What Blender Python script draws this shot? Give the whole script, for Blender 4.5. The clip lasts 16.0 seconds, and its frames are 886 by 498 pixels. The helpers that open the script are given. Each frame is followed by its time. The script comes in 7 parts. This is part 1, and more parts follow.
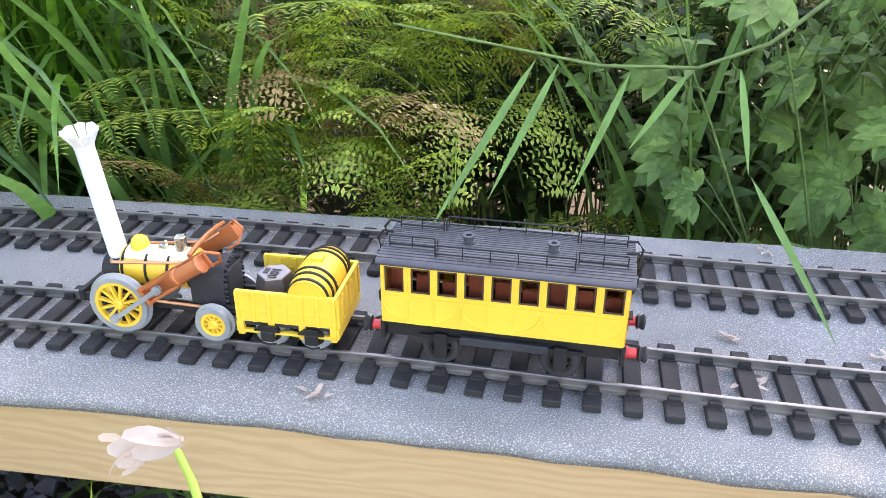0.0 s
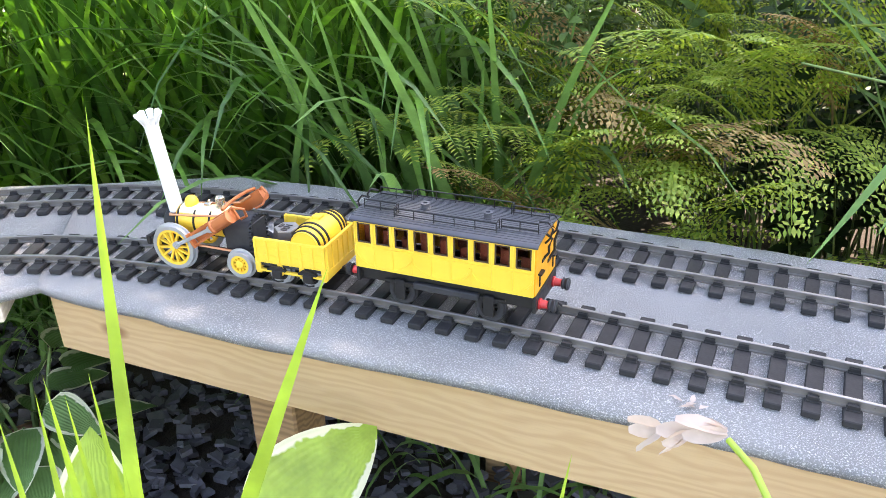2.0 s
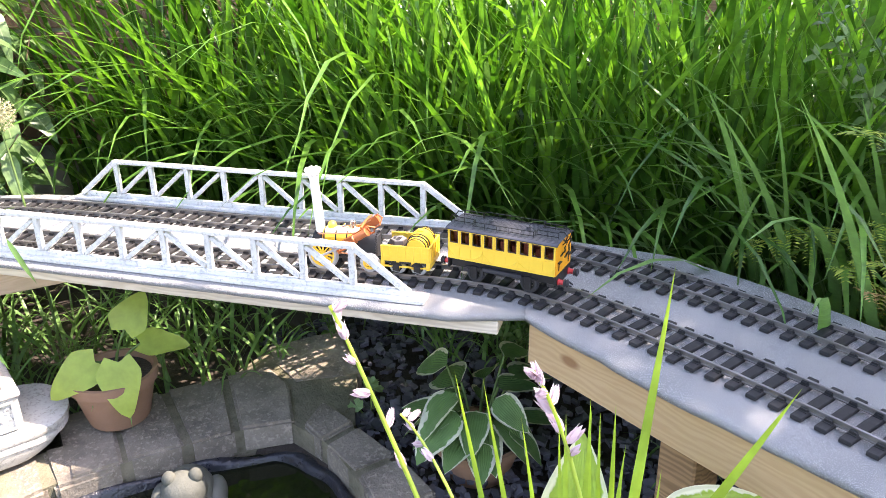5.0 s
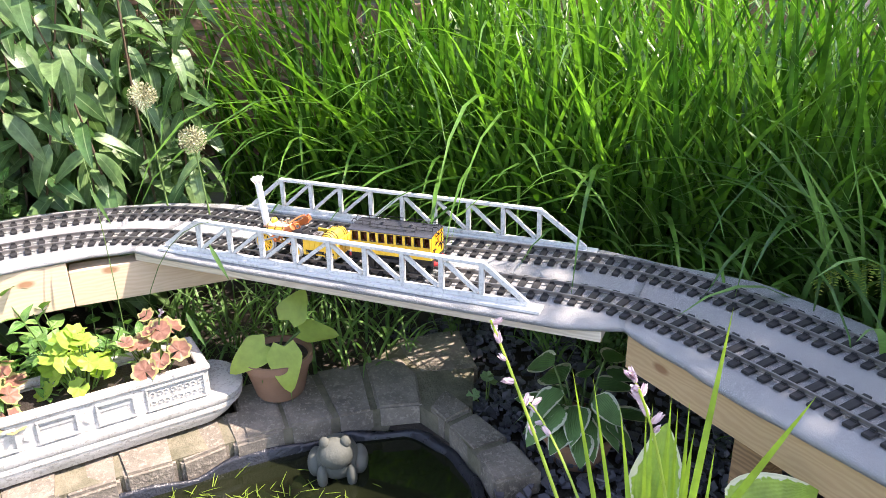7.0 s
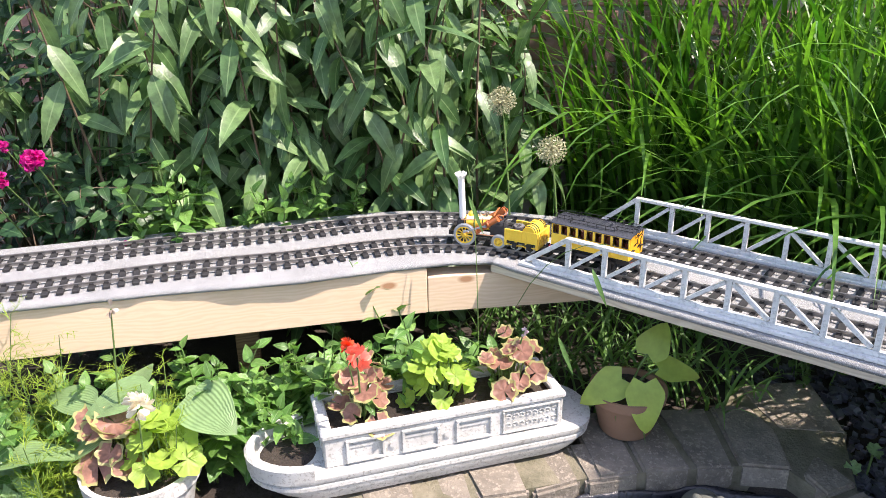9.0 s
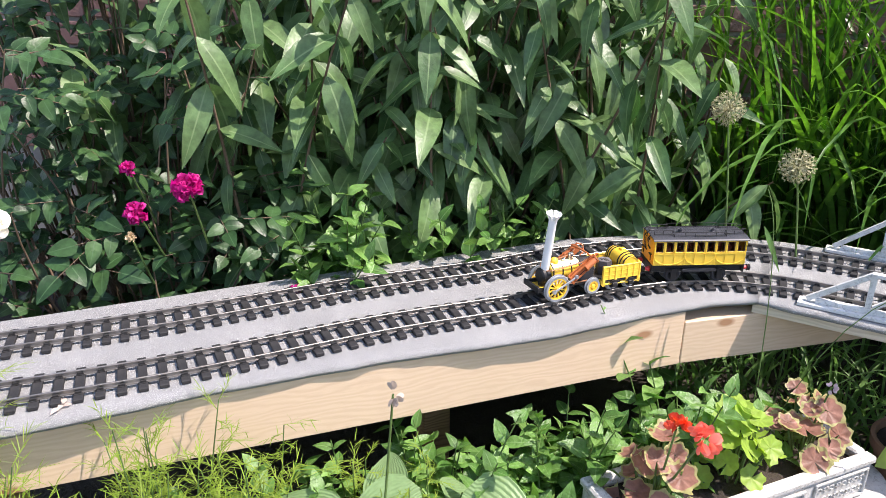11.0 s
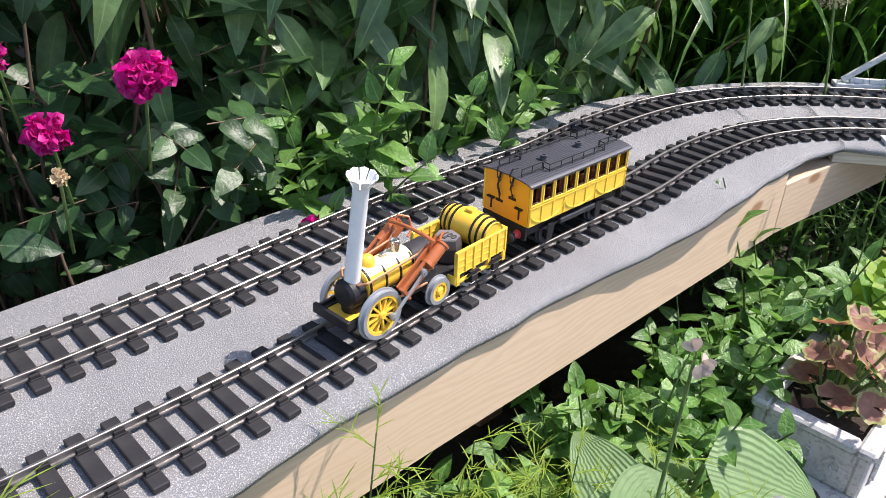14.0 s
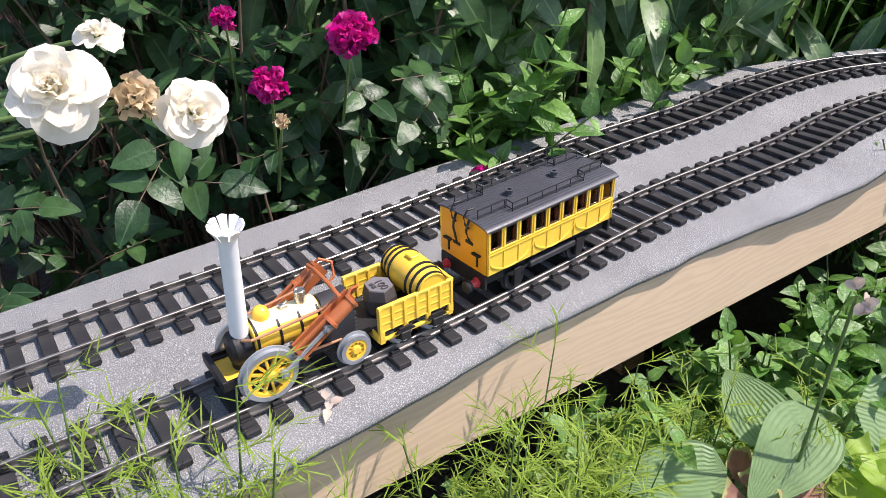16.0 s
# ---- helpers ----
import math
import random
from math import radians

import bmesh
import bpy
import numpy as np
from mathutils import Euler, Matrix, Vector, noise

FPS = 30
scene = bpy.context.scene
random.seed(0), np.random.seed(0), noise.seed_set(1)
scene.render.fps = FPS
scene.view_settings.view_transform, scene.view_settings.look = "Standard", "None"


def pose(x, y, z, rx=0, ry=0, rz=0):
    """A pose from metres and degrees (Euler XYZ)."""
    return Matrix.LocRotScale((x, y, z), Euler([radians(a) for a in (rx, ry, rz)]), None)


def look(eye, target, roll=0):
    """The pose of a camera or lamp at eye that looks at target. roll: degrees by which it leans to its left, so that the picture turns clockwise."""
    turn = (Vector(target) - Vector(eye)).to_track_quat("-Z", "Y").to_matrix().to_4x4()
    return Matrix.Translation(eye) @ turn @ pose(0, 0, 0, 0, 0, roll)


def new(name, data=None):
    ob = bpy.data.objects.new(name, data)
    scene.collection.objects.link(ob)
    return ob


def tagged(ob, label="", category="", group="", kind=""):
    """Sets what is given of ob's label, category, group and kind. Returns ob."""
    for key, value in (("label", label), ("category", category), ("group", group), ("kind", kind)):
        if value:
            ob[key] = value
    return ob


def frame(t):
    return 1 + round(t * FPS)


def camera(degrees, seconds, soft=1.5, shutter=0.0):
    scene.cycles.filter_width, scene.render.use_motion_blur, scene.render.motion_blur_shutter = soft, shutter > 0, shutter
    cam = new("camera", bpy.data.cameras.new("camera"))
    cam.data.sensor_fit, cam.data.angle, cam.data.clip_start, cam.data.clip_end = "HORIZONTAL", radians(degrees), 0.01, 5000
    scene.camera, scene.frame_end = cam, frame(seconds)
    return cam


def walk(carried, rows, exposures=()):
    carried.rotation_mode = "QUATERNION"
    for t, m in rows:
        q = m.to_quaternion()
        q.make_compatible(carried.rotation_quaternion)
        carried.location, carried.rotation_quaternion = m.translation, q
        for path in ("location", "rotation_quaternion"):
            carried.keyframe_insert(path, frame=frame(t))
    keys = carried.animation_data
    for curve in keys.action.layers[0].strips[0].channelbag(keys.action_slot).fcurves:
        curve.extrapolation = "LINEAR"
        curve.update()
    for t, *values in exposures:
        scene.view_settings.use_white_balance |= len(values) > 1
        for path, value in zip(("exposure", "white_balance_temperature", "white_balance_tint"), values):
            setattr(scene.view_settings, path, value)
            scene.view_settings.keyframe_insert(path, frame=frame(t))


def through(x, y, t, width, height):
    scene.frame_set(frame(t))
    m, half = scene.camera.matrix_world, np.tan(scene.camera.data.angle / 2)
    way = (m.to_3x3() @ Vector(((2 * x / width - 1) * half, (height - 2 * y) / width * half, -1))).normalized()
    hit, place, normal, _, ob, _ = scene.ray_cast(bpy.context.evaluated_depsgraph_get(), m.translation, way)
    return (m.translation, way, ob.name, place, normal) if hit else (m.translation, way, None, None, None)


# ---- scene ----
cam = camera(60.05, 16.0, 0.75)
PATH = [
    (0, (-0.0095, 0.1144, 0.3017), (-0.3413, 0.9450, -0.1457), 0.32),
    (0.5, (-0.0293, 0.0928, 0.3127), (-0.4210, 0.8936, -0.1404), -0.22),
    (1, (-0.0524, 0.0655, 0.3225), (-0.4883, 0.8427, -0.1313), -0.09),
    (1.5, (-0.0771, 0.0426, 0.3215), (-0.5733, 0.7899, -0.1206), -1.24),
    (2, (-0.1056, 0.0133, 0.3249), (-0.6519, 0.7312, -0.1067), -1.24),
    (2.5, (-0.1160, -0.0142, 0.3332), (-0.7081, 0.6724, -0.0888), -1.05),
    (3, (-0.1117, -0.0430, 0.3454), (-0.7500, 0.6073, -0.0665), -0.74),
    (3.5, (-0.1118, -0.0753, 0.3641), (-0.8036, 0.5247, -0.0375), -0.35),
    (4, (-0.0861, -0.0955, 0.3819), (-0.8479, 0.4247, -0.0042), -1.45),
    (4.5, (-0.0575, -0.1164, 0.4042), (-0.8790, 0.3108, 0.0265), -1.10),
    (5, (-0.0203, -0.1410, 0.4368), (-0.8772, 0.2144, 0.0633), -0.62),
    (7.5, (0.1606, -0.2865, 0.5569), (-0.7462, -0.0989, 0.1793), -0.99),
    (8, (0.1308, -0.3565, 0.5539), (-0.7859, -0.2356, 0.1731), -0.45),
    (8.5, (0.0462, -0.4597, 0.5608), (-0.8752, -0.3947, 0.1775), -0.29),
    (9, (-0.0164, -0.5594, 0.5613), (-0.9440, -0.5627, 0.1877), -0.86),
    (9.5, (-0.0653, -0.7042, 0.5648), (-0.9931, -0.7340, 0.1930), -0.37),
    (10, (-0.1335, -0.8521, 0.5514), (-1.0621, -0.8517, 0.1804), 0.30),
    (12.5, (-0.6457, -1.3313, 0.4527), (-1.5028, -1.0070, 0.0526), 0.31),
    (13, (-0.7266, -1.3580, 0.4138), (-1.5447, -0.9672, -0.0081), 1.16),
    (13.5, (-0.7668, -1.4102, 0.3932), (-1.5272, -0.9613, -0.0761), 2.45),
    (14, (-0.7831, -1.4465, 0.3774), (-1.5287, -0.9999, -0.1172), 2.01),
    (14.5, (-0.7789, -1.4666, 0.3787), (-1.5172, -1.0276, -0.1333), 2.03),
    (15, (-0.7627, -1.4848, 0.3835), (-1.5084, -1.0663, -0.1349), 1.44),
    (15.5, (-0.7492, -1.5031, 0.3820), (-1.5190, -1.1340, -0.1386), 0.14),
    (16, (-0.7357, -1.5285, 0.3862), (-1.5308, -1.2221, -0.1372), -0.99),
]
EXPOSURES = [(0.0, 3.0, 8150, 19), (2.0, 3.02, 8100, 19), (4.0, 2.84, 7850, 21), (5.0, 2.58, 7550, 23), (7.5, 1.94, 7150, 21), (10.0, 1.42, 6900, 20), (12.5, 1.20, 6700, 19), (16.0, 0.98, 6650, 20)]
walk(cam, [(t, look(eye, target, roll)) for t, eye, target, roll in PATH], EXPOSURES)

# ---- light ----
SUN_AZ, SUN_EL = radians(70.0), radians(57.0)
world = bpy.data.worlds.new("sky")
scene.world = world
world.use_nodes = True
wn = world.node_tree
sky = wn.nodes.new("ShaderNodeTexSky")
sky.sky_type, sky.sun_disc = "NISHITA", False
sky.sun_elevation, sky.sun_rotation = SUN_EL, radians(90) - SUN_AZ
wn.nodes["Background"].inputs["Strength"].default_value = 0.15
wn.links.new(sky.outputs["Color"], wn.nodes["Background"].inputs["Color"])
sun_data = bpy.data.lights.new("sun", "SUN")
sun_data.energy, sun_data.angle, sun_data.color = 3.5, radians(0.5), (1.0, 0.96, 0.9)
sun = new("sun", sun_data)
sun.matrix_basis = look((math.cos(SUN_AZ) * math.cos(SUN_EL) * 6, math.sin(SUN_AZ) * math.cos(SUN_EL) * 6, math.sin(SUN_EL) * 6), (0, 0, 0))


# ---- materials ----
def ramp_mix(nt, fac, a, b):
    m = nt.nodes.new("ShaderNodeMix")
    m.data_type = "RGBA"
    nt.links.new(fac, m.inputs["Factor"])
    for key, v in (("A", a), ("B", b)):
        if isinstance(v, tuple):
            m.inputs[key].default_value = (*v, 1)
        else:
            nt.links.new(v, m.inputs[key])
    return m.outputs["Result"]


def ranged(nt, value, lo, hi, a=0.0, b=1.0):
    r = nt.nodes.new("ShaderNodeMapRange")
    nt.links.new(value, r.inputs["Value"])
    r.inputs["From Min"].default_value, r.inputs["From Max"].default_value = lo, hi
    r.inputs["To Min"].default_value, r.inputs["To Max"].default_value = a, b
    return r.outputs["Result"]


def noise_at(nt, co, scale, detail=4.0, rough=0.6, stretch=None):
    if stretch:
        mp = nt.nodes.new("ShaderNodeMapping")
        mp.inputs["Scale"].default_value = stretch
        nt.links.new(co, mp.inputs["Vector"])
        co = mp.outputs["Vector"]
    n = nt.nodes.new("ShaderNodeTexNoise")
    n.inputs["Scale"].default_value, n.inputs["Detail"].default_value, n.inputs["Roughness"].default_value = scale, detail, rough
    nt.links.new(co, n.inputs["Vector"])
    return n.outputs["Fac"]


def material(name, a, b, rough=0.6, metal=0.0, big=6.0, fine=150.0, bump=0.15, depth=0.001, speck=None, random_tint=0.0, stretch=None, spec=0.5):
    """Two colours mixed at two scales, with fine relief; speck adds a third colour in small spots."""
    m = bpy.data.materials.new(name)
    m.use_nodes = True
    nt = m.node_tree
    bsdf = nt.nodes["Principled BSDF"]
    co = nt.nodes.new("ShaderNodeTexCoord").outputs["Object"]
    coarse = noise_at(nt, co, big, 5, 0.65, stretch)
    small = noise_at(nt, co, fine, 3, 0.7, stretch)
    colour = ramp_mix(nt, ranged(nt, coarse, 0.3, 0.7), a, b)
    if speck:
        colour = ramp_mix(nt, ranged(nt, small, 0.52, 0.64), colour, speck)
    if random_tint:
        info = nt.nodes.new("ShaderNodeNewGeometry")
        hsv = nt.nodes.new("ShaderNodeHueSaturation")
        nt.links.new(colour, hsv.inputs["Color"])
        nt.links.new(ranged(nt, info.outputs["Random Per Island"], 0, 1, 1 - random_tint, 1 + random_tint), hsv.inputs["Value"])
        colour = hsv.outputs["Color"]
    nt.links.new(colour, bsdf.inputs["Base Color"])
    nt.links.new(ranged(nt, small, 0.2, 0.8, max(rough - 0.12, 0.03), min(rough + 0.12, 1)), bsdf.inputs["Roughness"])
    bsdf.inputs["Metallic"].default_value = metal
    bsdf.inputs["Specular IOR Level"].default_value = spec
    if bump:
        bp = nt.nodes.new("ShaderNodeBump")
        bp.inputs["Strength"].default_value, bp.inputs["Distance"].default_value = bump, depth
        nt.links.new(small, bp.inputs["Height"])
        nt.links.new(bp.outputs["Normal"], bsdf.inputs["Normal"])
    return m


def leaf_material(name, a, b, rough=0.45, through=0.35, vein=None, spread=0.35, edge=None, ribs=False, spec=0.32, wrinkle=0.3):
    """A leaf: colour differs from leaf to leaf, light comes through, and UV u runs across, v along it."""
    m = bpy.data.materials.new(name)
    m.use_nodes = True
    nt = m.node_tree
    bsdf, out = nt.nodes["Principled BSDF"], nt.nodes["Material Output"]
    geo = nt.nodes.new("ShaderNodeNewGeometry")
    tc = nt.nodes.new("ShaderNodeTexCoord")
    colour = ramp_mix(nt, geo.outputs["Random Per Island"], a, b)
    blotch = noise_at(nt, tc.outputs["Object"], 45, 3, 0.6)
    hsv = nt.nodes.new("ShaderNodeHueSaturation")
    nt.links.new(colour, hsv.inputs["Color"])
    nt.links.new(ranged(nt, blotch, 0.3, 0.7, 1 - spread, 1 + spread), hsv.inputs["Value"])
    colour = hsv.outputs["Color"]
    sep = nt.nodes.new("ShaderNodeSeparateXYZ")
    nt.links.new(tc.outputs["UV"], sep.inputs["Vector"])
    ab = nt.nodes.new("ShaderNodeMath")
    ab.operation = "ABSOLUTE"
    nt.links.new(sep.outputs["X"], ab.inputs[0])
    if vein:
        colour = ramp_mix(nt, ranged(nt, ab.outputs[0], 0.03, 0.10, 0.7, 0.0), colour, vein)
    if edge:
        wob = nt.nodes.new("ShaderNodeMath")
        wob.operation = "ADD"
        nt.links.new(ab.outputs[0], wob.inputs[0])
        nt.links.new(ranged(nt, noise_at(nt, tc.outputs["Object"], 60, 2), 0.3, 0.7, -0.12, 0.12), wob.inputs[1])
        colour = ramp_mix(nt, ranged(nt, wob.outputs[0], 0.78, 0.84), colour, edge)
    nt.links.new(colour, bsdf.inputs["Base Color"])
    bsdf.inputs["Roughness"].default_value = rough
    bsdf.inputs["Specular IOR Level"].default_value = spec
    tr = nt.nodes.new("ShaderNodeBsdfTranslucent")
    lit = nt.nodes.new("ShaderNodeHueSaturation")
    lit.inputs["Saturation"].default_value, lit.inputs["Value"].default_value = 1.15, 1.6
    nt.links.new(colour, lit.inputs["Color"])
    nt.links.new(lit.outputs["Color"], tr.inputs["Color"])
    wave = nt.nodes.new("ShaderNodeMath")
    wave.operation = "SINE"
    mul = nt.nodes.new("ShaderNodeMath")
    mul.operation = "MULTIPLY_ADD"
    mul.inputs[1].default_value = 55.0
    nt.links.new(sep.outputs["Y"], mul.inputs[0])
    sc = nt.nodes.new("ShaderNodeMath")
    sc.operation = "MULTIPLY"
    sc.inputs[1].default_value = -14.0
    nt.links.new(ab.outputs[0], sc.inputs[0])
    nt.links.new(sc.outputs[0], mul.inputs[2])
    nt.links.new(mul.outputs[0], wave.inputs[0])
    bp = nt.nodes.new("ShaderNodeBump")
    if ribs:
        mul.inputs[1].default_value, sc.inputs[1].default_value = 3.0, 42.0
        bp.inputs["Strength"].default_value, bp.inputs["Distance"].default_value = 0.35, 0.0025
        nt.links.new(wave.outputs[0], bp.inputs["Height"])
    else:
        bp.inputs["Strength"].default_value, bp.inputs["Distance"].default_value = wrinkle, 0.003
        nt.links.new(noise_at(nt, tc.outputs["Object"], 150, 3, 0.6), bp.inputs["Height"])
    nt.links.new(bp.outputs["Normal"], bsdf.inputs["Normal"])
    mix = nt.nodes.new("ShaderNodeMixShader")
    mix.inputs["Fac"].default_value = through
    nt.links.new(bsdf.outputs["BSDF"], mix.inputs[1])
    nt.links.new(tr.outputs["BSDF"], mix.inputs[2])
    nt.links.new(mix.outputs["Shader"], out.inputs["Surface"])
    return m


def wood_material(name, pale, dark, knot):
    """Planed softwood: long grain lines, broad tone, a few knots. Grain runs along local x."""
    m = bpy.data.materials.new(name)
    m.use_nodes = True
    nt = m.node_tree
    bsdf = nt.nodes["Principled BSDF"]
    co = nt.nodes.new("ShaderNodeTexCoord").outputs["Object"]
    warp = noise_at(nt, co, 1.0, 4, 0.55, (5, 40, 40))
    grain = nt.nodes.new("ShaderNodeTexWave")
    grain.wave_type, grain.bands_direction = "BANDS", "Z"
    grain.inputs["Scale"].default_value, grain.inputs["Distortion"].default_value = 13.0, 16.0
    grain.inputs["Detail"].default_value, grain.inputs["Detail Scale"].default_value = 3.0, 0.8
    mp = nt.nodes.new("ShaderNodeMapping")
    mp.inputs["Scale"].default_value = (0.7, 3.0, 3.0)
    nt.links.new(co, mp.inputs["Vector"])
    nt.links.new(mp.outputs["Vector"], grain.inputs["Vector"])
    fibre = noise_at(nt, co, 1.0, 4, 0.7, (30, 700, 700))
    colour = ramp_mix(nt, ranged(nt, grain.outputs["Fac"], 0.15, 0.95), pale, dark)
    colour = ramp_mix(nt, ranged(nt, warp, 0.45, 0.75, 0.0, 0.6), colour, dark)
    colour = ramp_mix(nt, ranged(nt, fibre, 0.5, 0.75, 0.0, 0.35), colour, tuple(v * 0.75 for v in dark))
    cell = nt.nodes.new("ShaderNodeTexVoronoi")
    cell.inputs["Scale"].default_value = 1.0
    mk = nt.nodes.new("ShaderNodeMapping")
    mk.inputs["Scale"].default_value = (6.5, 14.0, 14.0)
    nt.links.new(co, mk.inputs["Vector"])
    nt.links.new(mk.outputs["Vector"], cell.inputs["Vector"])
    colour = ramp_mix(nt, ranged(nt, cell.outputs["Distance"], 0.07, 0.13, 0.85, 0.0), colour, knot)
    nt.links.new(colour, bsdf.inputs["Base Color"])
    bsdf.inputs["Roughness"].default_value = 0.7
    bp = nt.nodes.new("ShaderNodeBump")
    bp.inputs["Strength"].default_value, bp.inputs["Distance"].default_value = 0.3, 0.0006
    nt.links.new(fibre, bp.inputs["Height"])
    nt.links.new(bp.outputs["Normal"], bsdf.inputs["Normal"])
    return m


FELT = material("mineral_felt", (0.215, 0.218, 0.216), (0.315, 0.317, 0.313), 0.9, 0, 9, 860, 1.0, 0.003, speck=(0.64, 0.64, 0.625))
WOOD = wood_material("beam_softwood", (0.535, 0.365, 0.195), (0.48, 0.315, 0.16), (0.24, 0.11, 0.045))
# paler copy of the beam wood for the left side, sunlit look in its colours
WOOD_SUNNY = wood_material("sunlit_softwood", (0.65, 0.49, 0.335), (0.60, 0.44, 0.295), (0.30, 0.14, 0.06))
WOOD_DARK = wood_material("post_softwood", (0.33, 0.2, 0.1), (0.2, 0.115, 0.055), (0.1, 0.05, 0.03))
PALE_WOOD = wood_material("pale_plank", (0.66, 0.58, 0.46), (0.55, 0.47, 0.36), (0.3, 0.2, 0.12))
WHITE_PAINT = material("white_paint", (0.68, 0.68, 0.65), (0.55, 0.55, 0.53), 0.6, 0, 22, 160, 0.35, 0.0008, speck=(0.44, 0.44, 0.42))
SLEEPER = material("sleeper_plastic", (0.016, 0.016, 0.018), (0.036, 0.035, 0.034), 0.62, 0, 30, 300, 0.35, 0.0004, random_tint=0.25, spec=0.25)
RAIL = material("rail_steel", (0.24, 0.225, 0.21), (0.34, 0.32, 0.30), 0.36, 0.85, 25, 300, 0.15)
YELLOW = material("yellow_paint", (0.86, 0.55, 0.055), (0.78, 0.47, 0.04), 0.38, 0, 25, 250, 0.12, 0.0003)
YELLOW_SIDE = material("yellow_body", (0.87, 0.58, 0.065), (0.80, 0.51, 0.05), 0.42, 0, 30, 250, 0.12, 0.0003)
AMBER = material("amber_end_panel", (0.82, 0.36, 0.015), (0.76, 0.33, 0.012), 0.45, 0, 30, 250, 0.1, 0.0003)
CREAM = material("cream_paint", (0.84, 0.74, 0.42), (0.78, 0.68, 0.36), 0.4, 0, 20, 200, 0.1)
CHIMNEY = material("white_gloss", (0.80, 0.80, 0.79), (0.72, 0.72, 0.71), 0.4, 0, 30, 220, 0.1)
BLACK = material("black_paint", (0.010, 0.010, 0.011), (0.024, 0.023, 0.023), 0.5, 0, 30, 260, 0.2, 0.0003, spec=0.3)
SOOT = material("charcoal_plastic", (0.020, 0.021, 0.024), (0.04, 0.04, 0.044), 0.6, 0, 25, 250, 0.3, 0.0004, spec=0.3)
ROOF = material("coach_roof", (0.04, 0.041, 0.048), (0.065, 0.066, 0.076), 0.42, 0, 20, 250, 0.2, 0.0003)
COPPER = material("copper_paint", (0.52, 0.16, 0.055), (0.42, 0.12, 0.04), 0.4, 0.25, 30, 250, 0.15)
PIPE = material("copper_pipe", (0.62, 0.30, 0.16), (0.5, 0.22, 0.12), 0.35, 0.6, 30, 250, 0.1)
STEEL = material("wheel_steel", (0.40, 0.42, 0.44), (0.30, 0.32, 0.34), 0.45, 0.5, 40, 300, 0.2)
SILVER = material("polished_metal", (0.6, 0.58, 0.52), (0.5, 0.48, 0.44), 0.25, 0.9, 30, 250, 0.1)
RED = material("buffer_red", (0.62, 0.05, 0.05), (0.5, 0.04, 0.04), 0.35, 0, 30, 200, 0.1)
WEIGHT = material("cast_lead", (0.06, 0.052, 0.05), (0.12, 0.105, 0.1), 0.55, 0.3, 30, 260, 0.3)
WEIGHT_TOP = material("worn_metal_top", (0.38, 0.36, 0.36), (0.26, 0.24, 0.24), 0.4, 0.6, 30, 260, 0.3)
FRAME_BROWN = material("window_frame_brown", (0.05, 0.028, 0.02), (0.08, 0.045, 0.03), 0.5)
SEATS = material("coach_inside", (0.30, 0.06, 0.03), (0.14, 0.05, 0.03), 0.6)
SLATE = material("slate_chips", (0.055, 0.055, 0.068), (0.10, 0.095, 0.11), 0.55, 0, 20, 200, 0.5, 0.001, random_tint=0.5)
SOIL = material("soil", (0.022, 0.016, 0.012), (0.05, 0.038, 0.028), 0.95, 0, 9, 120, 1.0, 0.006)
STONE = material("coping_stone", (0.10, 0.085, 0.066), (0.25, 0.215, 0.17), 0.85, 0, 14, 110, 0.9, 0.004, speck=(0.28, 0.24, 0.19), random_tint=0.15)
CONCRETE = material("planter_concrete", (0.40, 0.39, 0.36), (0.58, 0.57, 0.54), 0.85, 0, 16, 160, 0.6, 0.0014, speck=(0.32, 0.31, 0.28))
TERRACOTTA = material("terracotta", (0.20, 0.11, 0.065), (0.31, 0.175, 0.11), 0.8, 0, 9, 140, 0.4, 0.001)
LINER = material("pond_liner", (0.008, 0.009, 0.012), (0.022, 0.023, 0.03), 0.32, 0, 12, 60, 0.6, 0.006)
FROG_STONE = material("frog_stone", (0.045, 0.05, 0.042), (0.12, 0.125, 0.105), 0.8, 0, 20, 160, 0.6, 0.002)
BRICK = material("old_brick", (0.19, 0.10, 0.085), (0.26, 0.15, 0.13), 0.9, 0, 8, 90, 0.7, 0.003, random_tint=0.25)
MOSSY = material("mossy_mortar", (0.09, 0.085, 0.05), (0.21, 0.185, 0.13), 0.95, 0, 25, 140, 0.9, 0.004)
MORTAR = material("mortar", (0.22, 0.2, 0.18), (0.3, 0.28, 0.25), 0.95, 0, 12, 120, 0.5)
GRASS = leaf_material("grass_blade", (0.022, 0.075, 0.012), (0.135, 0.285, 0.05), 0.3, 0.40, spread=0.4, spec=0.5, wrinkle=0.1)
# near-black green: shade between the plants is put into this leaf colour
SHADE_LEAF = leaf_material("shade_leaf", (0.010, 0.026, 0.008), (0.03, 0.065, 0.018), 0.55, 0.25)
PAPERY = leaf_material("papery_petal", (0.42, 0.33, 0.27), (0.55, 0.46, 0.39), 0.6, 0.3, spread=0.15)
REED = leaf_material("iris_blade", (0.09, 0.19, 0.05), (0.16, 0.29, 0.09), 0.38, 0.35, spread=0.2)
FERN = leaf_material("fern_leaf", (0.17, 0.27, 0.045), (0.36, 0.42, 0.085), 0.5, 0.42, spread=0.3)
FERN_DRY = leaf_material("dry_fern", (0.26, 0.16, 0.06), (0.36, 0.26, 0.11), 0.7, 0.3)
BUDDLEIA = leaf_material("lance_leaf", (0.045, 0.11, 0.032), (0.14, 0.23, 0.085), 0.4, 0.26, vein=(0.22, 0.32, 0.14), spec=0.5)
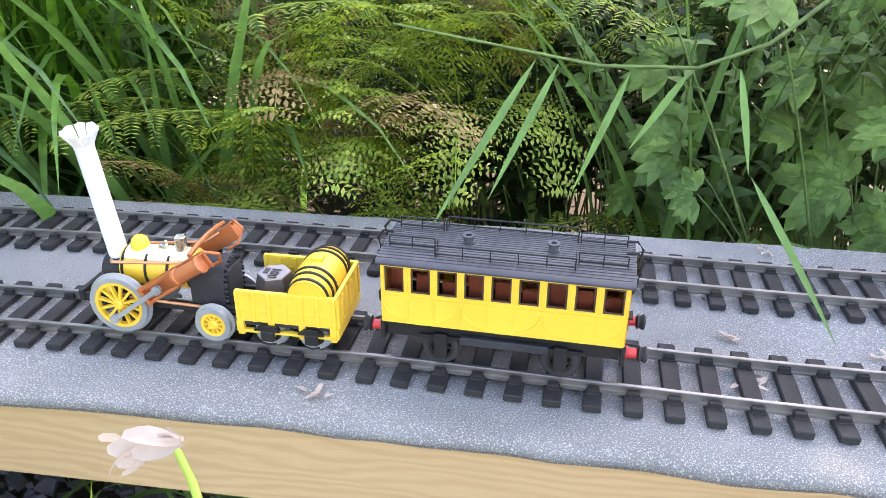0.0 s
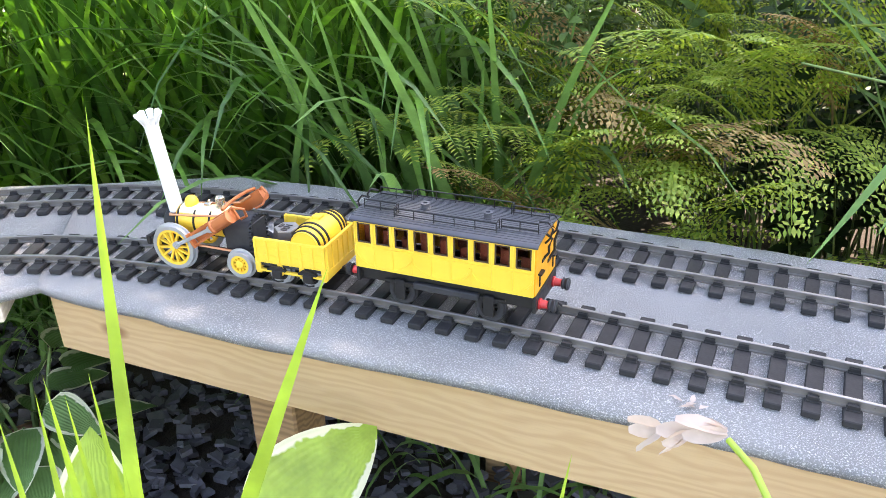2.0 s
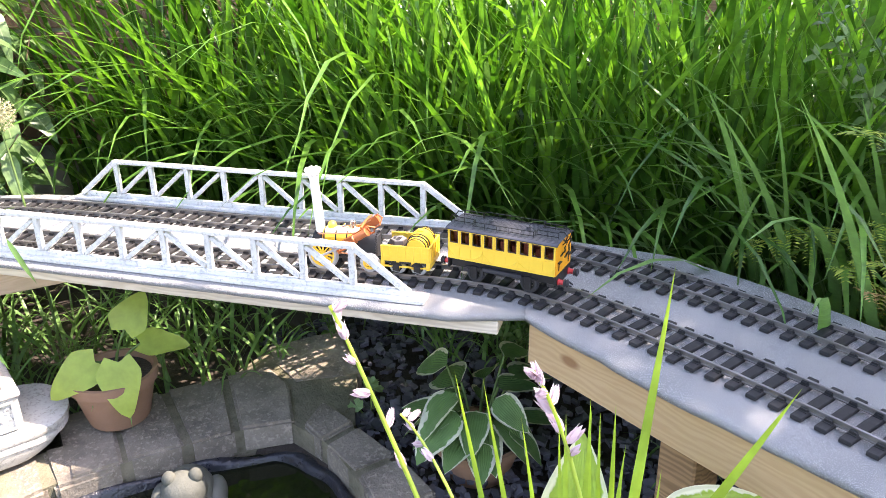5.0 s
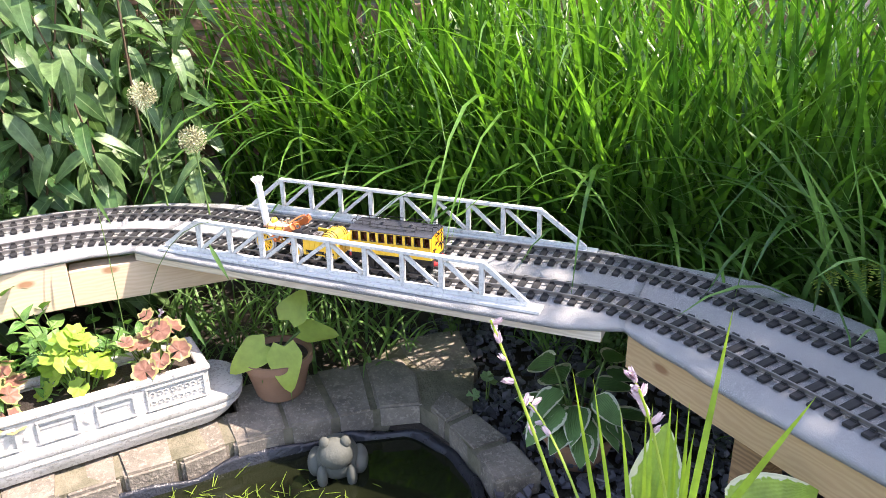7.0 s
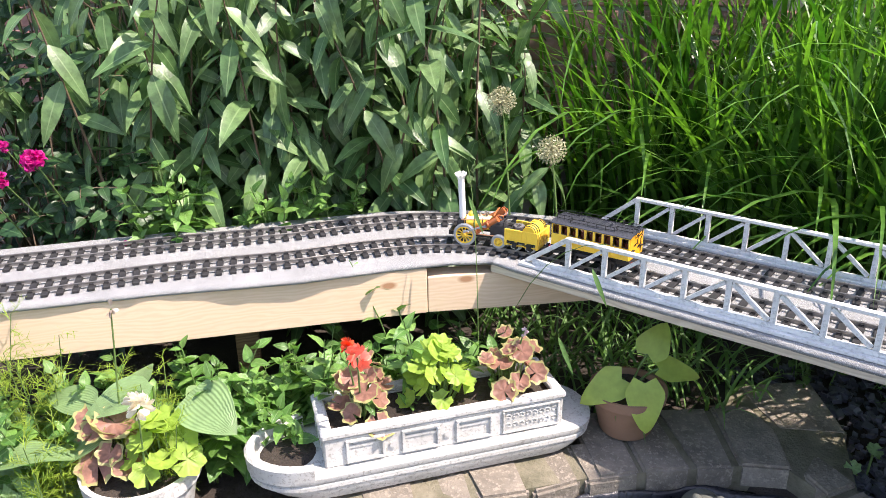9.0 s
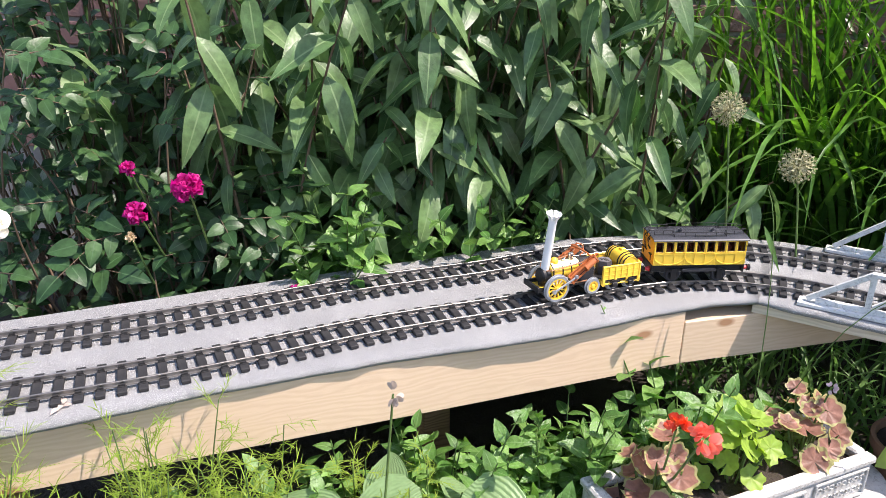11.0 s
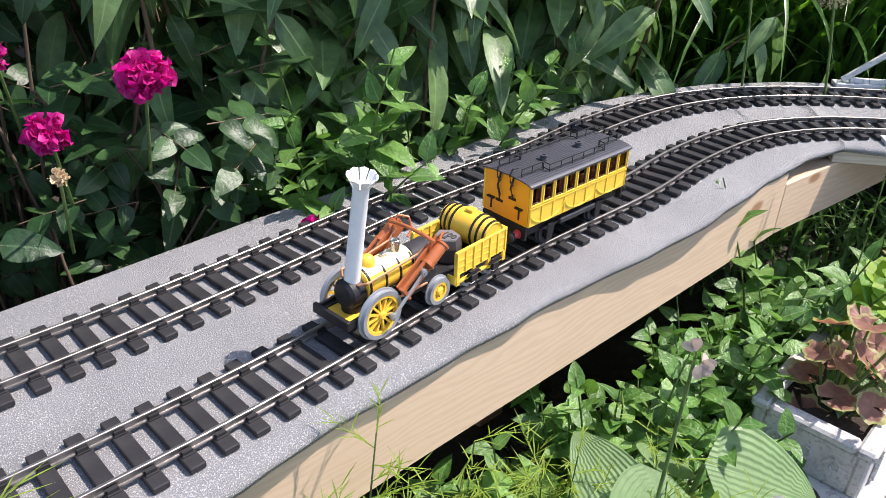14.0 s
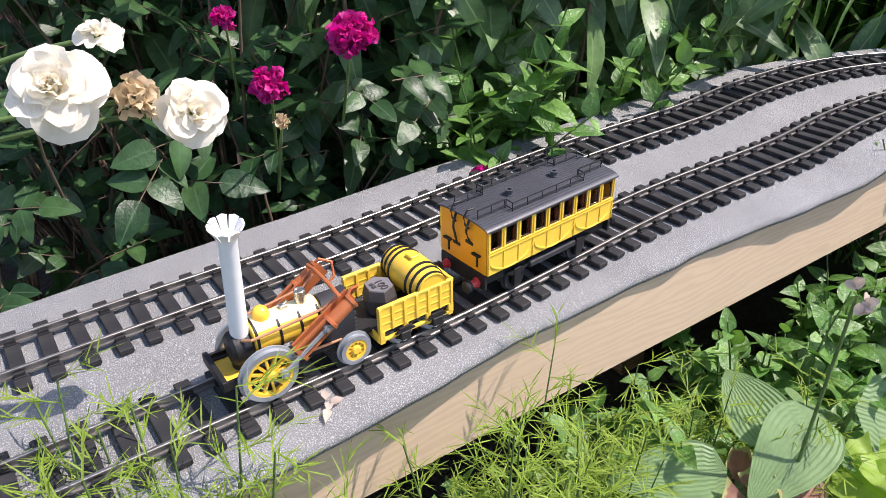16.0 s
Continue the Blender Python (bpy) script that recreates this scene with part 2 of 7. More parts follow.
ROSE_LEAF = leaf_material("rose_leaf", (0.018, 0.052, 0.018), (0.05, 0.11, 0.035), 0.38, 0.22, vein=(0.07, 0.14, 0.06))
MINT = leaf_material("mint_leaf", (0.06, 0.155, 0.03), (0.17, 0.32, 0.075), 0.36, 0.28, vein=(0.2, 0.32, 0.12), spec=0.5, wrinkle=0.9)
BUSH = leaf_material("small_leaf", (0.05, 0.105, 0.03), (0.12, 0.20, 0.06), 0.45, 0.3)
LOBED = leaf_material("lobed_leaf", (0.08, 0.17, 0.035), (0.20, 0.31, 0.085), 0.5, 0.35, vein=(0.12, 0.22, 0.08))
HOSTA = leaf_material("hosta_leaf", (0.15, 0.25, 0.10), (0.24, 0.36, 0.16), 0.4, 0.35, spread=0.15, ribs=True)
HOSTA_EDGED = leaf_material("hosta_white_edge", (0.09, 0.19, 0.06), (0.15, 0.27, 0.09), 0.4, 0.3, spread=0.15, edge=(0.62, 0.64, 0.48), ribs=True)
HOSTA_LIME = leaf_material("hosta_lime", (0.31, 0.42, 0.07), (0.42, 0.52, 0.12), 0.4, 0.4, spread=0.12, wrinkle=0.12)
GERANIUM = leaf_material("geranium_lime", (0.22, 0.36, 0.05), (0.32, 0.44, 0.08), 0.45, 0.4, spread=0.2)
GERANIUM_RED = leaf_material("geranium_bronze", (0.22, 0.085, 0.07), (0.34, 0.19, 0.13), 0.45, 0.35, spread=0.4, edge=(0.36, 0.34, 0.14))
FEATHER = leaf_material("feathery_leaf", (0.16, 0.25, 0.03), (0.27, 0.36, 0.06), 0.55, 0.4)
STEM = leaf_material("green_stem", (0.08, 0.15, 0.04), (0.13, 0.2, 0.06), 0.5, 0.1)
BROWN_STEM = material("woody_stem", (0.10, 0.065, 0.04), (0.16, 0.11, 0.07), 0.8)
PINK = leaf_material("magenta_petal", (0.42, 0.012, 0.16), (0.58, 0.03, 0.26), 0.5, 0.35)
WHITE_PETAL = leaf_material("white_petal", (0.74, 0.68, 0.54), (0.80, 0.76, 0.66), 0.5, 0.3, spread=0.06)
LILAC = leaf_material("lilac_petal", (0.46, 0.34, 0.40), (0.62, 0.52, 0.55), 0.5, 0.3, spread=0.1)
SALMON = leaf_material("salmon_petal", (0.78, 0.20, 0.15), (0.85, 0.30, 0.22), 0.5, 0.3, spread=0.1)
SCARLET = leaf_material("scarlet_petal", (0.75, 0.06, 0.03), (0.85, 0.14, 0.06), 0.5, 0.3)
ALLIUM = leaf_material("allium_seed", (0.34, 0.34, 0.2), (0.46, 0.44, 0.28), 0.6, 0.2)

GLASS = bpy.data.materials.new("window_glass")
GLASS.use_nodes = True
_g = GLASS.node_tree.nodes["Principled BSDF"]
_g.inputs["Base Color"].default_value, _g.inputs["Roughness"].default_value = (0.8, 0.72, 0.66, 1), 0.05
_g.inputs["Transmission Weight"].default_value, _g.inputs["IOR"].default_value = 1.0, 1.1
WATER = bpy.data.materials.new("pond_water")
WATER.use_nodes = True
_w = WATER.node_tree.nodes["Principled BSDF"]
_w.inputs["Base Color"].default_value, _w.inputs["Roughness"].default_value = (0.009, 0.011, 0.005, 1), 0.04
_w.inputs["IOR"].default_value = 1.33


# ---- mesh helpers ----
def part(name, bm, mat, parent=None, label="", smooth=False, m=None):
    """Links a bmesh as one mesh object, under a thing or a part."""
    me = bpy.data.meshes.new(name)
    bmesh.ops.recalc_face_normals(bm, faces=bm.faces)
    bm.to_mesh(me)
    bm.free()
    for mt in mat if isinstance(mat, (list, tuple)) else (mat,):
        me.materials.append(mt)
    if smooth:
        me.shade_smooth()
        me.set_sharp_from_angle(angle=radians(38))
    ob = new(name, me)
    ob.parent = parent
    if m is not None:
        ob.matrix_basis = m
    if label:
        ob["label"] = label
    return ob


def arrays(name, verts, faces, mat, parent=None, label="", uvs=None, smooth=True):
    """Links a mesh built from vertex and face arrays (one UV a vertex)."""
    me = bpy.data.meshes.new(name)
    me.from_pydata([tuple(v) for v in verts], [], faces)
    me.materials.append(mat)
    if uvs is not None:
        layer = me.uv_layers.new(name="uv")
        idx = np.zeros(len(me.loops), dtype=np.int32)
        me.loops.foreach_get("vertex_index", idx)
        layer.data.foreach_set("uv", np.asarray(uvs, dtype=np.float32)[idx].ravel())
    if smooth:
        me.shade_smooth()
    ob = new(name, me)
    ob.parent = parent
    if label:
        ob["label"] = label
    return ob


def thing(name, label, category, m=None, group="", kind=""):
    ob = new(name)
    ob.empty_display_size = 0.02
    if m is not None:
        ob.matrix_basis = m
    return tagged(ob, label, category, group, kind)


def box(bm, x0, x1, y0, y1, z0, z1, bevel=0.0, m=None):
    v = [bm.verts.new((x, y, z)) for z in (z0, z1) for x, y in ((x0, y0), (x1, y0), (x1, y1), (x0, y1))]
    if m is not None:
        for p in v:
            p.co = m @ p.co
    f = [bm.faces.new([v[i] for i in q]) for q in ((3, 2, 1, 0), (4, 5, 6, 7), (0, 1, 5, 4), (1, 2, 6, 5), (2, 3, 7, 6), (3, 0, 4, 7))]
    if bevel:
        edges = list({e for q in f for e in q.edges})
        bmesh.ops.bevel(bm, geom=edges, offset=bevel, segments=1, affect="EDGES")
    return v


def tube(bm, points, radius, sides=8, caps=True):
    """A round bar along points; radius is one value or one a point."""
    pts = [Vector(p) for p in points]
    rad = radius if isinstance(radius, (list, tuple)) else [radius] * len(pts)
    rings = []
    for i, p in enumerate(pts):
        d = (pts[min(i + 1, len(pts) - 1)] - pts[max(i - 1, 0)]).normalized()
        a = d.cross(Vector((0, 0, 1)) if abs(d.z) < 0.95 else Vector((1, 0, 0))).normalized()
        b = d.cross(a)
        rings.append([bm.verts.new(p + (a * math.cos(2 * math.pi * k / sides) + b * math.sin(2 * math.pi * k / sides)) * rad[i]) for k in range(sides)])
    for r, q in zip(rings, rings[1:]):
        for k in range(sides):
            bm.faces.new((r[k], r[(k + 1) % sides], q[(k + 1) % sides], q[k]))
    if caps:
        bm.faces.new(rings[0][::-1])
        bm.faces.new(rings[-1])
    return rings


def turned(bm, profile, axis="z", sides=24, m=None):
    """A body of revolution from (radius, height) pairs, closed at both ends."""
    rings = []
    for r, h in profile:
        ring = []
        for k in range(sides):
            a = 2 * math.pi * k / sides
            c = (r * math.cos(a), r * math.sin(a), h)
            c = {"z": c, "x": (h, c[0], c[1]), "y": (c[0], h, c[1])}[axis]
            ring.append(bm.verts.new(m @ Vector(c) if m is not None else c))
        rings.append(ring)
    for r, q in zip(rings, rings[1:]):
        for k in range(sides):
            bm.faces.new((r[k], r[(k + 1) % sides], q[(k + 1) % sides], q[k]))
    bm.faces.new(rings[0][::-1])
    bm.faces.new(rings[-1])


# ---- the line ----
def smooth_line(pts, n=24):
    p = np.array(pts, float)
    p = np.vstack([2 * p[0] - p[1], p, 2 * p[-1] - p[-2]])
    out = []
    for i in range(1, len(p) - 2):
        a, b, c, d = p[i - 1:i + 3]
        for t in np.linspace(0, 1, n, endpoint=False):
            out.append(0.5 * (2 * b + (c - a) * t + (2 * a - 5 * b + 4 * c - d) * t * t + (3 * b - a - 3 * c + d) * t ** 3))
    out = np.array(out + [p[-2]])
    s = np.r_[0, np.cumsum(np.hypot(*np.diff(out, axis=0).T))]
    ss = np.arange(0, s[-1], 0.005)
    q = np.c_[np.interp(ss, s, out[:, 0]), np.interp(ss, s, out[:, 1])]
    for _ in range(6):
        q[4:-4] = (q[:-8] + q[2:-6] + q[4:-4] + q[6:-2] + q[8:]) / 5
    return q, np.r_[0, np.cumsum(np.hypot(*np.diff(q, axis=0).T))]


NEAR_LINE = [(0.9, 0.775), (0.5, 0.675), (0.064, 0.566), (-0.19, 0.513), (-0.30, 0.487), (-0.40, 0.462), (-0.50, 0.431), (-0.586, 0.400),
             (-0.655, 0.374), (-0.735, 0.343), (-0.81, 0.304), (-0.87, 0.255), (-0.91, 0.205), (-0.955, 0.145), (-1.1, -0.06), (-1.24, -0.237),
             (-1.32, -0.345), (-1.375, -0.425), (-1.405, -0.51), (-1.412, -0.575), (-1.403, -0.645), (-1.382, -0.745), (-1.354, -0.83),
             (-1.328, -0.96), (-1.30, -1.085), (-1.262, -1.206), (-1.215, -1.36), (-1.17, -1.55), (-1.10, -1.85), (-1.0, -2.3)]
LINE, LINE_S = smooth_line(NEAR_LINE)
# the curves lie a little further in
EASE = [(0.8, -0.003), (0.95, 0), (1.06, 0.003), (1.25, 0.005), (1.38, 0.011), (1.54, 0.021), (1.7, 0.026), (1.8, 0.026), (1.99, 0.024),
        (2.13, 0.02), (2.74, 0.017), (2.94, 0.02), (3.13, 0.01), (3.3, 0.008), (3.45, 0.004), (4.5, 0.005)]
ease = np.interp(LINE_S, *np.array(EASE).T)
ease = np.convolve(np.pad(ease, 20, mode="edge"), np.ones(41) / 41, mode="valid")
TANGENT = np.gradient(LINE, axis=0)
TANGENT /= np.linalg.norm(TANGENT, axis=1)[:, None]
LINE = LINE + np.c_[TANGENT[:, 1], -TANGENT[:, 0]] * ease[:, None]
LINE_S = np.r_[0, np.cumsum(np.hypot(*np.diff(LINE, axis=0).T))]
TRACK_GAP, GAUGE, RAIL_TOP = 0.143, 0.045, 0.0125


def on_line(s):
    return np.array([np.interp(s, LINE_S, LINE[:, 0]), np.interp(s, LINE_S, LINE[:, 1])])


def side_line(line, d):
    """The line shifted by d to its right as it runs towards the left board (away from the near edge)."""
    t = np.gradient(line, axis=0)
    t /= np.linalg.norm(t, axis=1)[:, None]
    return line + np.c_[t[:, 1], -t[:, 0]] * d


FAR_LINE = side_line(LINE, TRACK_GAP)
NEAR_EDGE_R = [(0.95, 0.715), (0.05, 0.486), (-0.135, 0.446), (-0.344, 0.396), (-0.541, 0.338), (-0.714, 0.297), (-0.78, 0.283)]
FAR_EDGE_R = [(0.88, 1.01), (-0.02, 0.786), (-0.25, 0.735), (-0.435, 0.69), (-0.70, 0.63), (-0.86, 0.58), (-0.99, 0.46)]
NEAR_EDGE_L = [(-1.352, -0.47), (-1.352, -0.55), (-1.325, -0.66), (-1.275, -0.82), (-1.228, -1.08), (-1.178, -1.28), (-1.112, -1.5), (-0.99, -1.95), (-0.9, -2.3)]
FAR_EDGE_L = [(-1.59, -0.30), (-1.635, -0.42), (-1.652, -0.55), (-1.645, -0.70), (-1.60, -0.88), (-1.555, -1.05), (-1.487, -1.3), (-1.425, -1.53), (-1.29, -2.0), (-1.2, -2.35)]
B_ORIGIN, B_U, B_N = Vector((-0.956, 0.179, 0)), Vector((-0.62, -0.785, 0)).normalized(), Vector((-0.785, 0.62, 0)).normalized()


def bridge(u, n, z=0.0):
    p = B_ORIGIN + B_U * u + B_N * n
    return Vector((p.x, p.y, z))


def resample(pts, n):
    p = np.array(pts, float)
    s = np.r_[0, np.cumsum(np.hypot(*np.diff(p, axis=0).T))]
    u = np.linspace(0, s[-1], n)
    return np.c_[np.interp(u, s, p[:, 0]), np.interp(u, s, p[:, 1])]


def felt_strip(name, near, far, label, n=60, m=14, thick=0.010):
    """A covered deck between two edges, rounded over and slightly wavy at its rims."""
    a, b = resample(near, n), resample(far, n)
    verts, faces = [], []
    drop = [-thick, -0.004, -0.0012] + [0.0] * (m - 6) + [-0.0012, -0.004, -thick]
    frac = [0.0, -0.001, 0.012] + list(np.linspace(0.03, 0.97, m - 6)) + [0.988, 1.001, 1.0]
    for i in range(n):
        for f, d in zip(frac, drop):
            p = a[i] + (b[i] - a[i]) * f
            w = noise.noise(Vector((p[0] * 6, p[1] * 6, 1.0))) * 0.0016 + (noise.noise(Vector((p[0] * 22, p[1] * 22, 5.0))) * 0.002 if d else 0)
            verts.append((p[0] + w * (1.5 if d else 0), p[1] + w * (1.5 if d else 0), d + w * 0.5))
    for i in range(n - 1):
        for j in range(m - 1):
            k = i * m + j
            faces.append((k, k + 1, k + m + 1, k + m))
        faces.append((i * m, (i + 1) * m, (i + 1) * m + m - 1, i * m + m - 1))
    faces += [tuple(range(m)), tuple((n - 1) * m + j for j in range(m))[::-1]]
    return tagged(arrays(name, verts, faces, FELT), label, "deck", kind="structure")


felt_strip("deck_right", NEAR_EDGE_R, FAR_EDGE_R, "grey mineral roofing felt deck laid over timber beams", 70)
felt_strip("deck_left", NEAR_EDGE_L, FAR_EDGE_L, "grey mineral roofing felt deck with railway tracks on it", 70)
felt_strip("deck_middle", [NEAR_EDGE_R[-1], tuple(bridge(-0.10, -0.10)[:2]), tuple(bridge(0.3, -0.098)[:2]), tuple(bridge(0.70, -0.098)[:2]), NEAR_EDGE_L[0]],
           [FAR_EDGE_R[-1], tuple(bridge(-0.10, 0.225)[:2]), tuple(bridge(0.3, 0.222)[:2]), tuple(bridge(0.62, 0.222)[:2]), FAR_EDGE_L[0]],
           "pale felt bridge deck carrying two tracks over the pond", 50)


def beam(name, p, q, z0, z1, width, mat, label, inward):
    """A timber between two plan points; it lies to the inner side of the line p-q."""
    d = Vector((q[0] - p[0], q[1] - p[1], 0))
    a = math.degrees(math.atan2(d.y, d.x))
    bm = bmesh.new()
    y0, y1 = (0, width) if inward > 0 else (-width, 0)
    box(bm, 0, d.length, y0, y1, z0, z1, 0.0015)
    return tagged(part(name, bm, mat, m=pose(p[0], p[1], 0, 0, 0, a)), label, "timber beam", kind="structure")


beam("beam_right", (-0.782, 0.292), (0.95, 0.722), -0.074, -0.011, 0.044, WOOD, "pale softwood beam with knots under the felt deck", 1)
beam("beam_end", (-0.782, 0.336), (-0.955, 0.47), -0.074, -0.011, 0.044, WOOD, "softwood end timber under the deck", -1)
beam("beam_right_far", (-0.9, 0.555), (0.9, 1.0), -0.074, -0.011, 0.044, WOOD, "softwood beam at the far side of the deck", -1)
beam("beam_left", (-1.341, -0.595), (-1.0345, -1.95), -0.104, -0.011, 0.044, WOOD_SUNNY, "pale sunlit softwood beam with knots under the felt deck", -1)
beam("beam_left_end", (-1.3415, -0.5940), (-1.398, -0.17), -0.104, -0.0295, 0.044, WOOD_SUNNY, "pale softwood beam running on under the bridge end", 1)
beam("beam_left_far", (-1.63, -0.55), (-1.28, -1.95), -0.104, -0.011, 0.044, WOOD, "softwood beam at the back of the deck", 1)
bm = bmesh.new()
box(bm, -0.16, 0.765, -0.085, 0.215, -0.029, -0.0108, 0.0012)
tagged(part("bridge_plank", bm, PALE_WOOD, m=Matrix.Translation(B_ORIGIN) @ Matrix(((B_U.x, B_N.x, 0, 0), (B_U.y, B_N.y, 0, 0), (0, 0, 1, 0), (0, 0, 0, 1)))),
       "white-edged wooden plank carrying the bridge deck", "plank", kind="structure")
B_MAT = Matrix.Translation(B_ORIGIN) @ Matrix(((B_U.x, B_N.x, 0, 0), (B_U.y, B_N.y, 0, 0), (0, 0, 1, 0), (0, 0, 0, 1)))


def post(x, y, a):
    bm = bmesh.new()
    box(bm, -0.024, 0.024, -0.024, 0.024, -0.36, -0.0745, 0.002)
    return tagged(part("post", bm, WOOD_DARK, m=pose(x, y, 0, 0, 0, a)), "rough brown square wooden post under the beam", "post", "posts under the deck")


for x, y, a in ((-0.569, 0.382, 14), (0.25, 0.60, 14), (-0.5, 0.66, 14), (0.3, 0.85, 14)):
    post(x, y, a)
for x, y, a in ((-1.45, -0.98, -76), (-1.30, -1.62, -76)):
    o = post(x, y, a)
    o.location.z = -0.03


def truss(n, label, u0, step, top, ends):
    """A white wooden lattice side of the bridge with sloping ends."""
    t = thing("bridge_truss", label, "bridge truss", B_MAT @ Matrix.Translation((0, n, 0)), "bridge sides")
    count, w = 8, 0.0035
    bm = bmesh.new()
    box(bm, ends[0] - 0.022, ends[1] + 0.012, -0.0135, 0.0135, 0.0008, 0.0065, 0.0006)
    part("base_flange", bm, WHITE_PAINT, t)
    bm = bmesh.new()
    box(bm, ends[0] - 0.002, ends[1] - 0.012, -0.004, 0.004, 0.0066, 0.0145, 0.0006)
    part("lower_chord", bm, WHITE_PAINT, t)
    bm = bmesh.new()
    box(bm, u0 - 0.004, u0 + step * count + 0.004, -0.0055, 0.0055, top - 0.006, top, 0.0006)
    part("upper_chord", bm, WHITE_PAINT, t)

    def bar(name, a, b, wide):
        d = Vector((b[0] - a[0], 0, b[1] - a[1]))
        bmx = bmesh.new()
        box(bmx, 0, d.length, -w, w, -wide / 2, wide / 2, 0.0004)
        part(name, bmx, WHITE_PAINT, t, m=pose(a[0], 0, a[1], 0, -math.degrees(math.atan2(d.z, d.x)), 0))

    for i in range(count + 1):
        bar("upright", (u0 + i * step, 0.0146), (u0 + i * step, top - 0.0062), 0.0085)
    for i in range(count):
        a, b = u0 + i * step, u0 + (i + 1) * step
        if i < count / 2:
            bar("diagonal", (a + 0.007, 0.017), (b - 0.006, top - 0.010), 0.0065)
        else:
            bar("diagonal", (a + 0.006, top - 0.010), (b - 0.007, 0.017), 0.0065)
    bar("end_slope", (ends[0], 0.010), (u0 - 0.002, top - 0.004), 0.0085)
    bar("end_slope", (u0 + step * count + 0.002, top - 0.004), (ends[1], 0.010), 0.0085)
    return t


truss(-0.072, "white painted wooden lattice truss along the bridge's pond side", 0.0385, 0.071, 0.072, (-0.040, 0.690))
truss(0.195, "white painted wooden lattice truss along the bridge's grass side", 0.022, 0.0722, 0.077, (-0.068, 0.680))


# ---- tracks ----
SLEEPER_STEP = 0.0245


def sleeper_mesh():
    bm = bmesh.new()
    box(bm, -0.0058, 0.0058, -0.0405, 0.0405, 0.0, 0.0052, 0.0007)
    for y in (-GAUGE / 2 - 0.001, GAUGE / 2 + 0.001):
        for k in (-1, 1):
            box(bm, -0.0036, 0.0036, y + k * 0.0027 - 0.0016, y + k * 0.0027 + 0.0016, 0.0052, 0.0088)
        box(bm, -0.0042, 0.0042, y - 0.0055, y + 0.0055, 0.0052, 0.0062)
    me = bpy.data.meshes.new("sleeper")
    bmesh.ops.recalc_face_normals(bm, faces=bm.faces)
    bm.to_mesh(me)
    bm.free()
    me.materials.append(SLEEPER)
    return me


def rail_mesh(line, d):
    bm = bmesh.new()
    path = side_line(line, d)[::3]
    t = np.gradient(path, axis=0)
    t /= np.linalg.norm(t, axis=1)[:, None]
    profile = [(-0.0022, 0.0052), (0.0022, 0.0052), (0.0022, 0.0064), (0.0006, 0.0068), (0.0006, 0.0102), (0.0014, 0.0106), (0.0014, 0.0121), (0.0009, 0.0125), (-0.0009, 0.0125), (-0.0014, 0.0121),
               (-0.0014, 0.0106), (-0.0006, 0.0102), (-0.0006, 0.0068), (-0.0022, 0.0064)]
    rings = [[bm.verts.new((p[0] + u[1] * a, p[1] - u[0] * a, z)) for a, z in profile] for p, u in zip(path, t)]
    for r, q in zip(rings, rings[1:]):
        for k in range(len(profile)):
            bm.faces.new((r[k], r[(k + 1) % len(profile)], q[(k + 1) % len(profile)], q[k]))
    bm.faces.new(rings[0])
    bm.faces.new(rings[-1][::-1])
    return bm


SLEEPER_ME = sleeper_mesh()


def track(line, label):
    t = thing("railway_track", label, "railway track", group="pair of tracks", kind="structure")
    part("rail", rail_mesh(line, -GAUGE / 2), RAIL, t, "worn steel rail")
    part("rail", rail_mesh(line, GAUGE / 2), RAIL, t, "worn steel rail")
    s = np.r_[0, np.cumsum(np.hypot(*np.diff(line, axis=0).T))]
    tang = np.gradient(line, axis=0)
    r = random.Random(4)
    for k in np.arange(0.02, s[-1], SLEEPER_STEP):
        i = int(np.searchsorted(s, k))
        i = min(i, len(line) - 1)
        x, y = np.interp(k, s, line[:, 0]), np.interp(k, s, line[:, 1])
        o = new("sleeper", SLEEPER_ME)
        o.parent = t
        o.matrix_basis = pose(x, y, 0.0009, 0, 0, math.degrees(math.atan2(tang[i, 1], tang[i, 0])) + r.uniform(-1.2, 1.2))
    return t


track(LINE, "model railway track with steel rails on black plastic sleepers")
track(FAR_LINE, "empty model railway track with steel rails on black plastic sleepers")


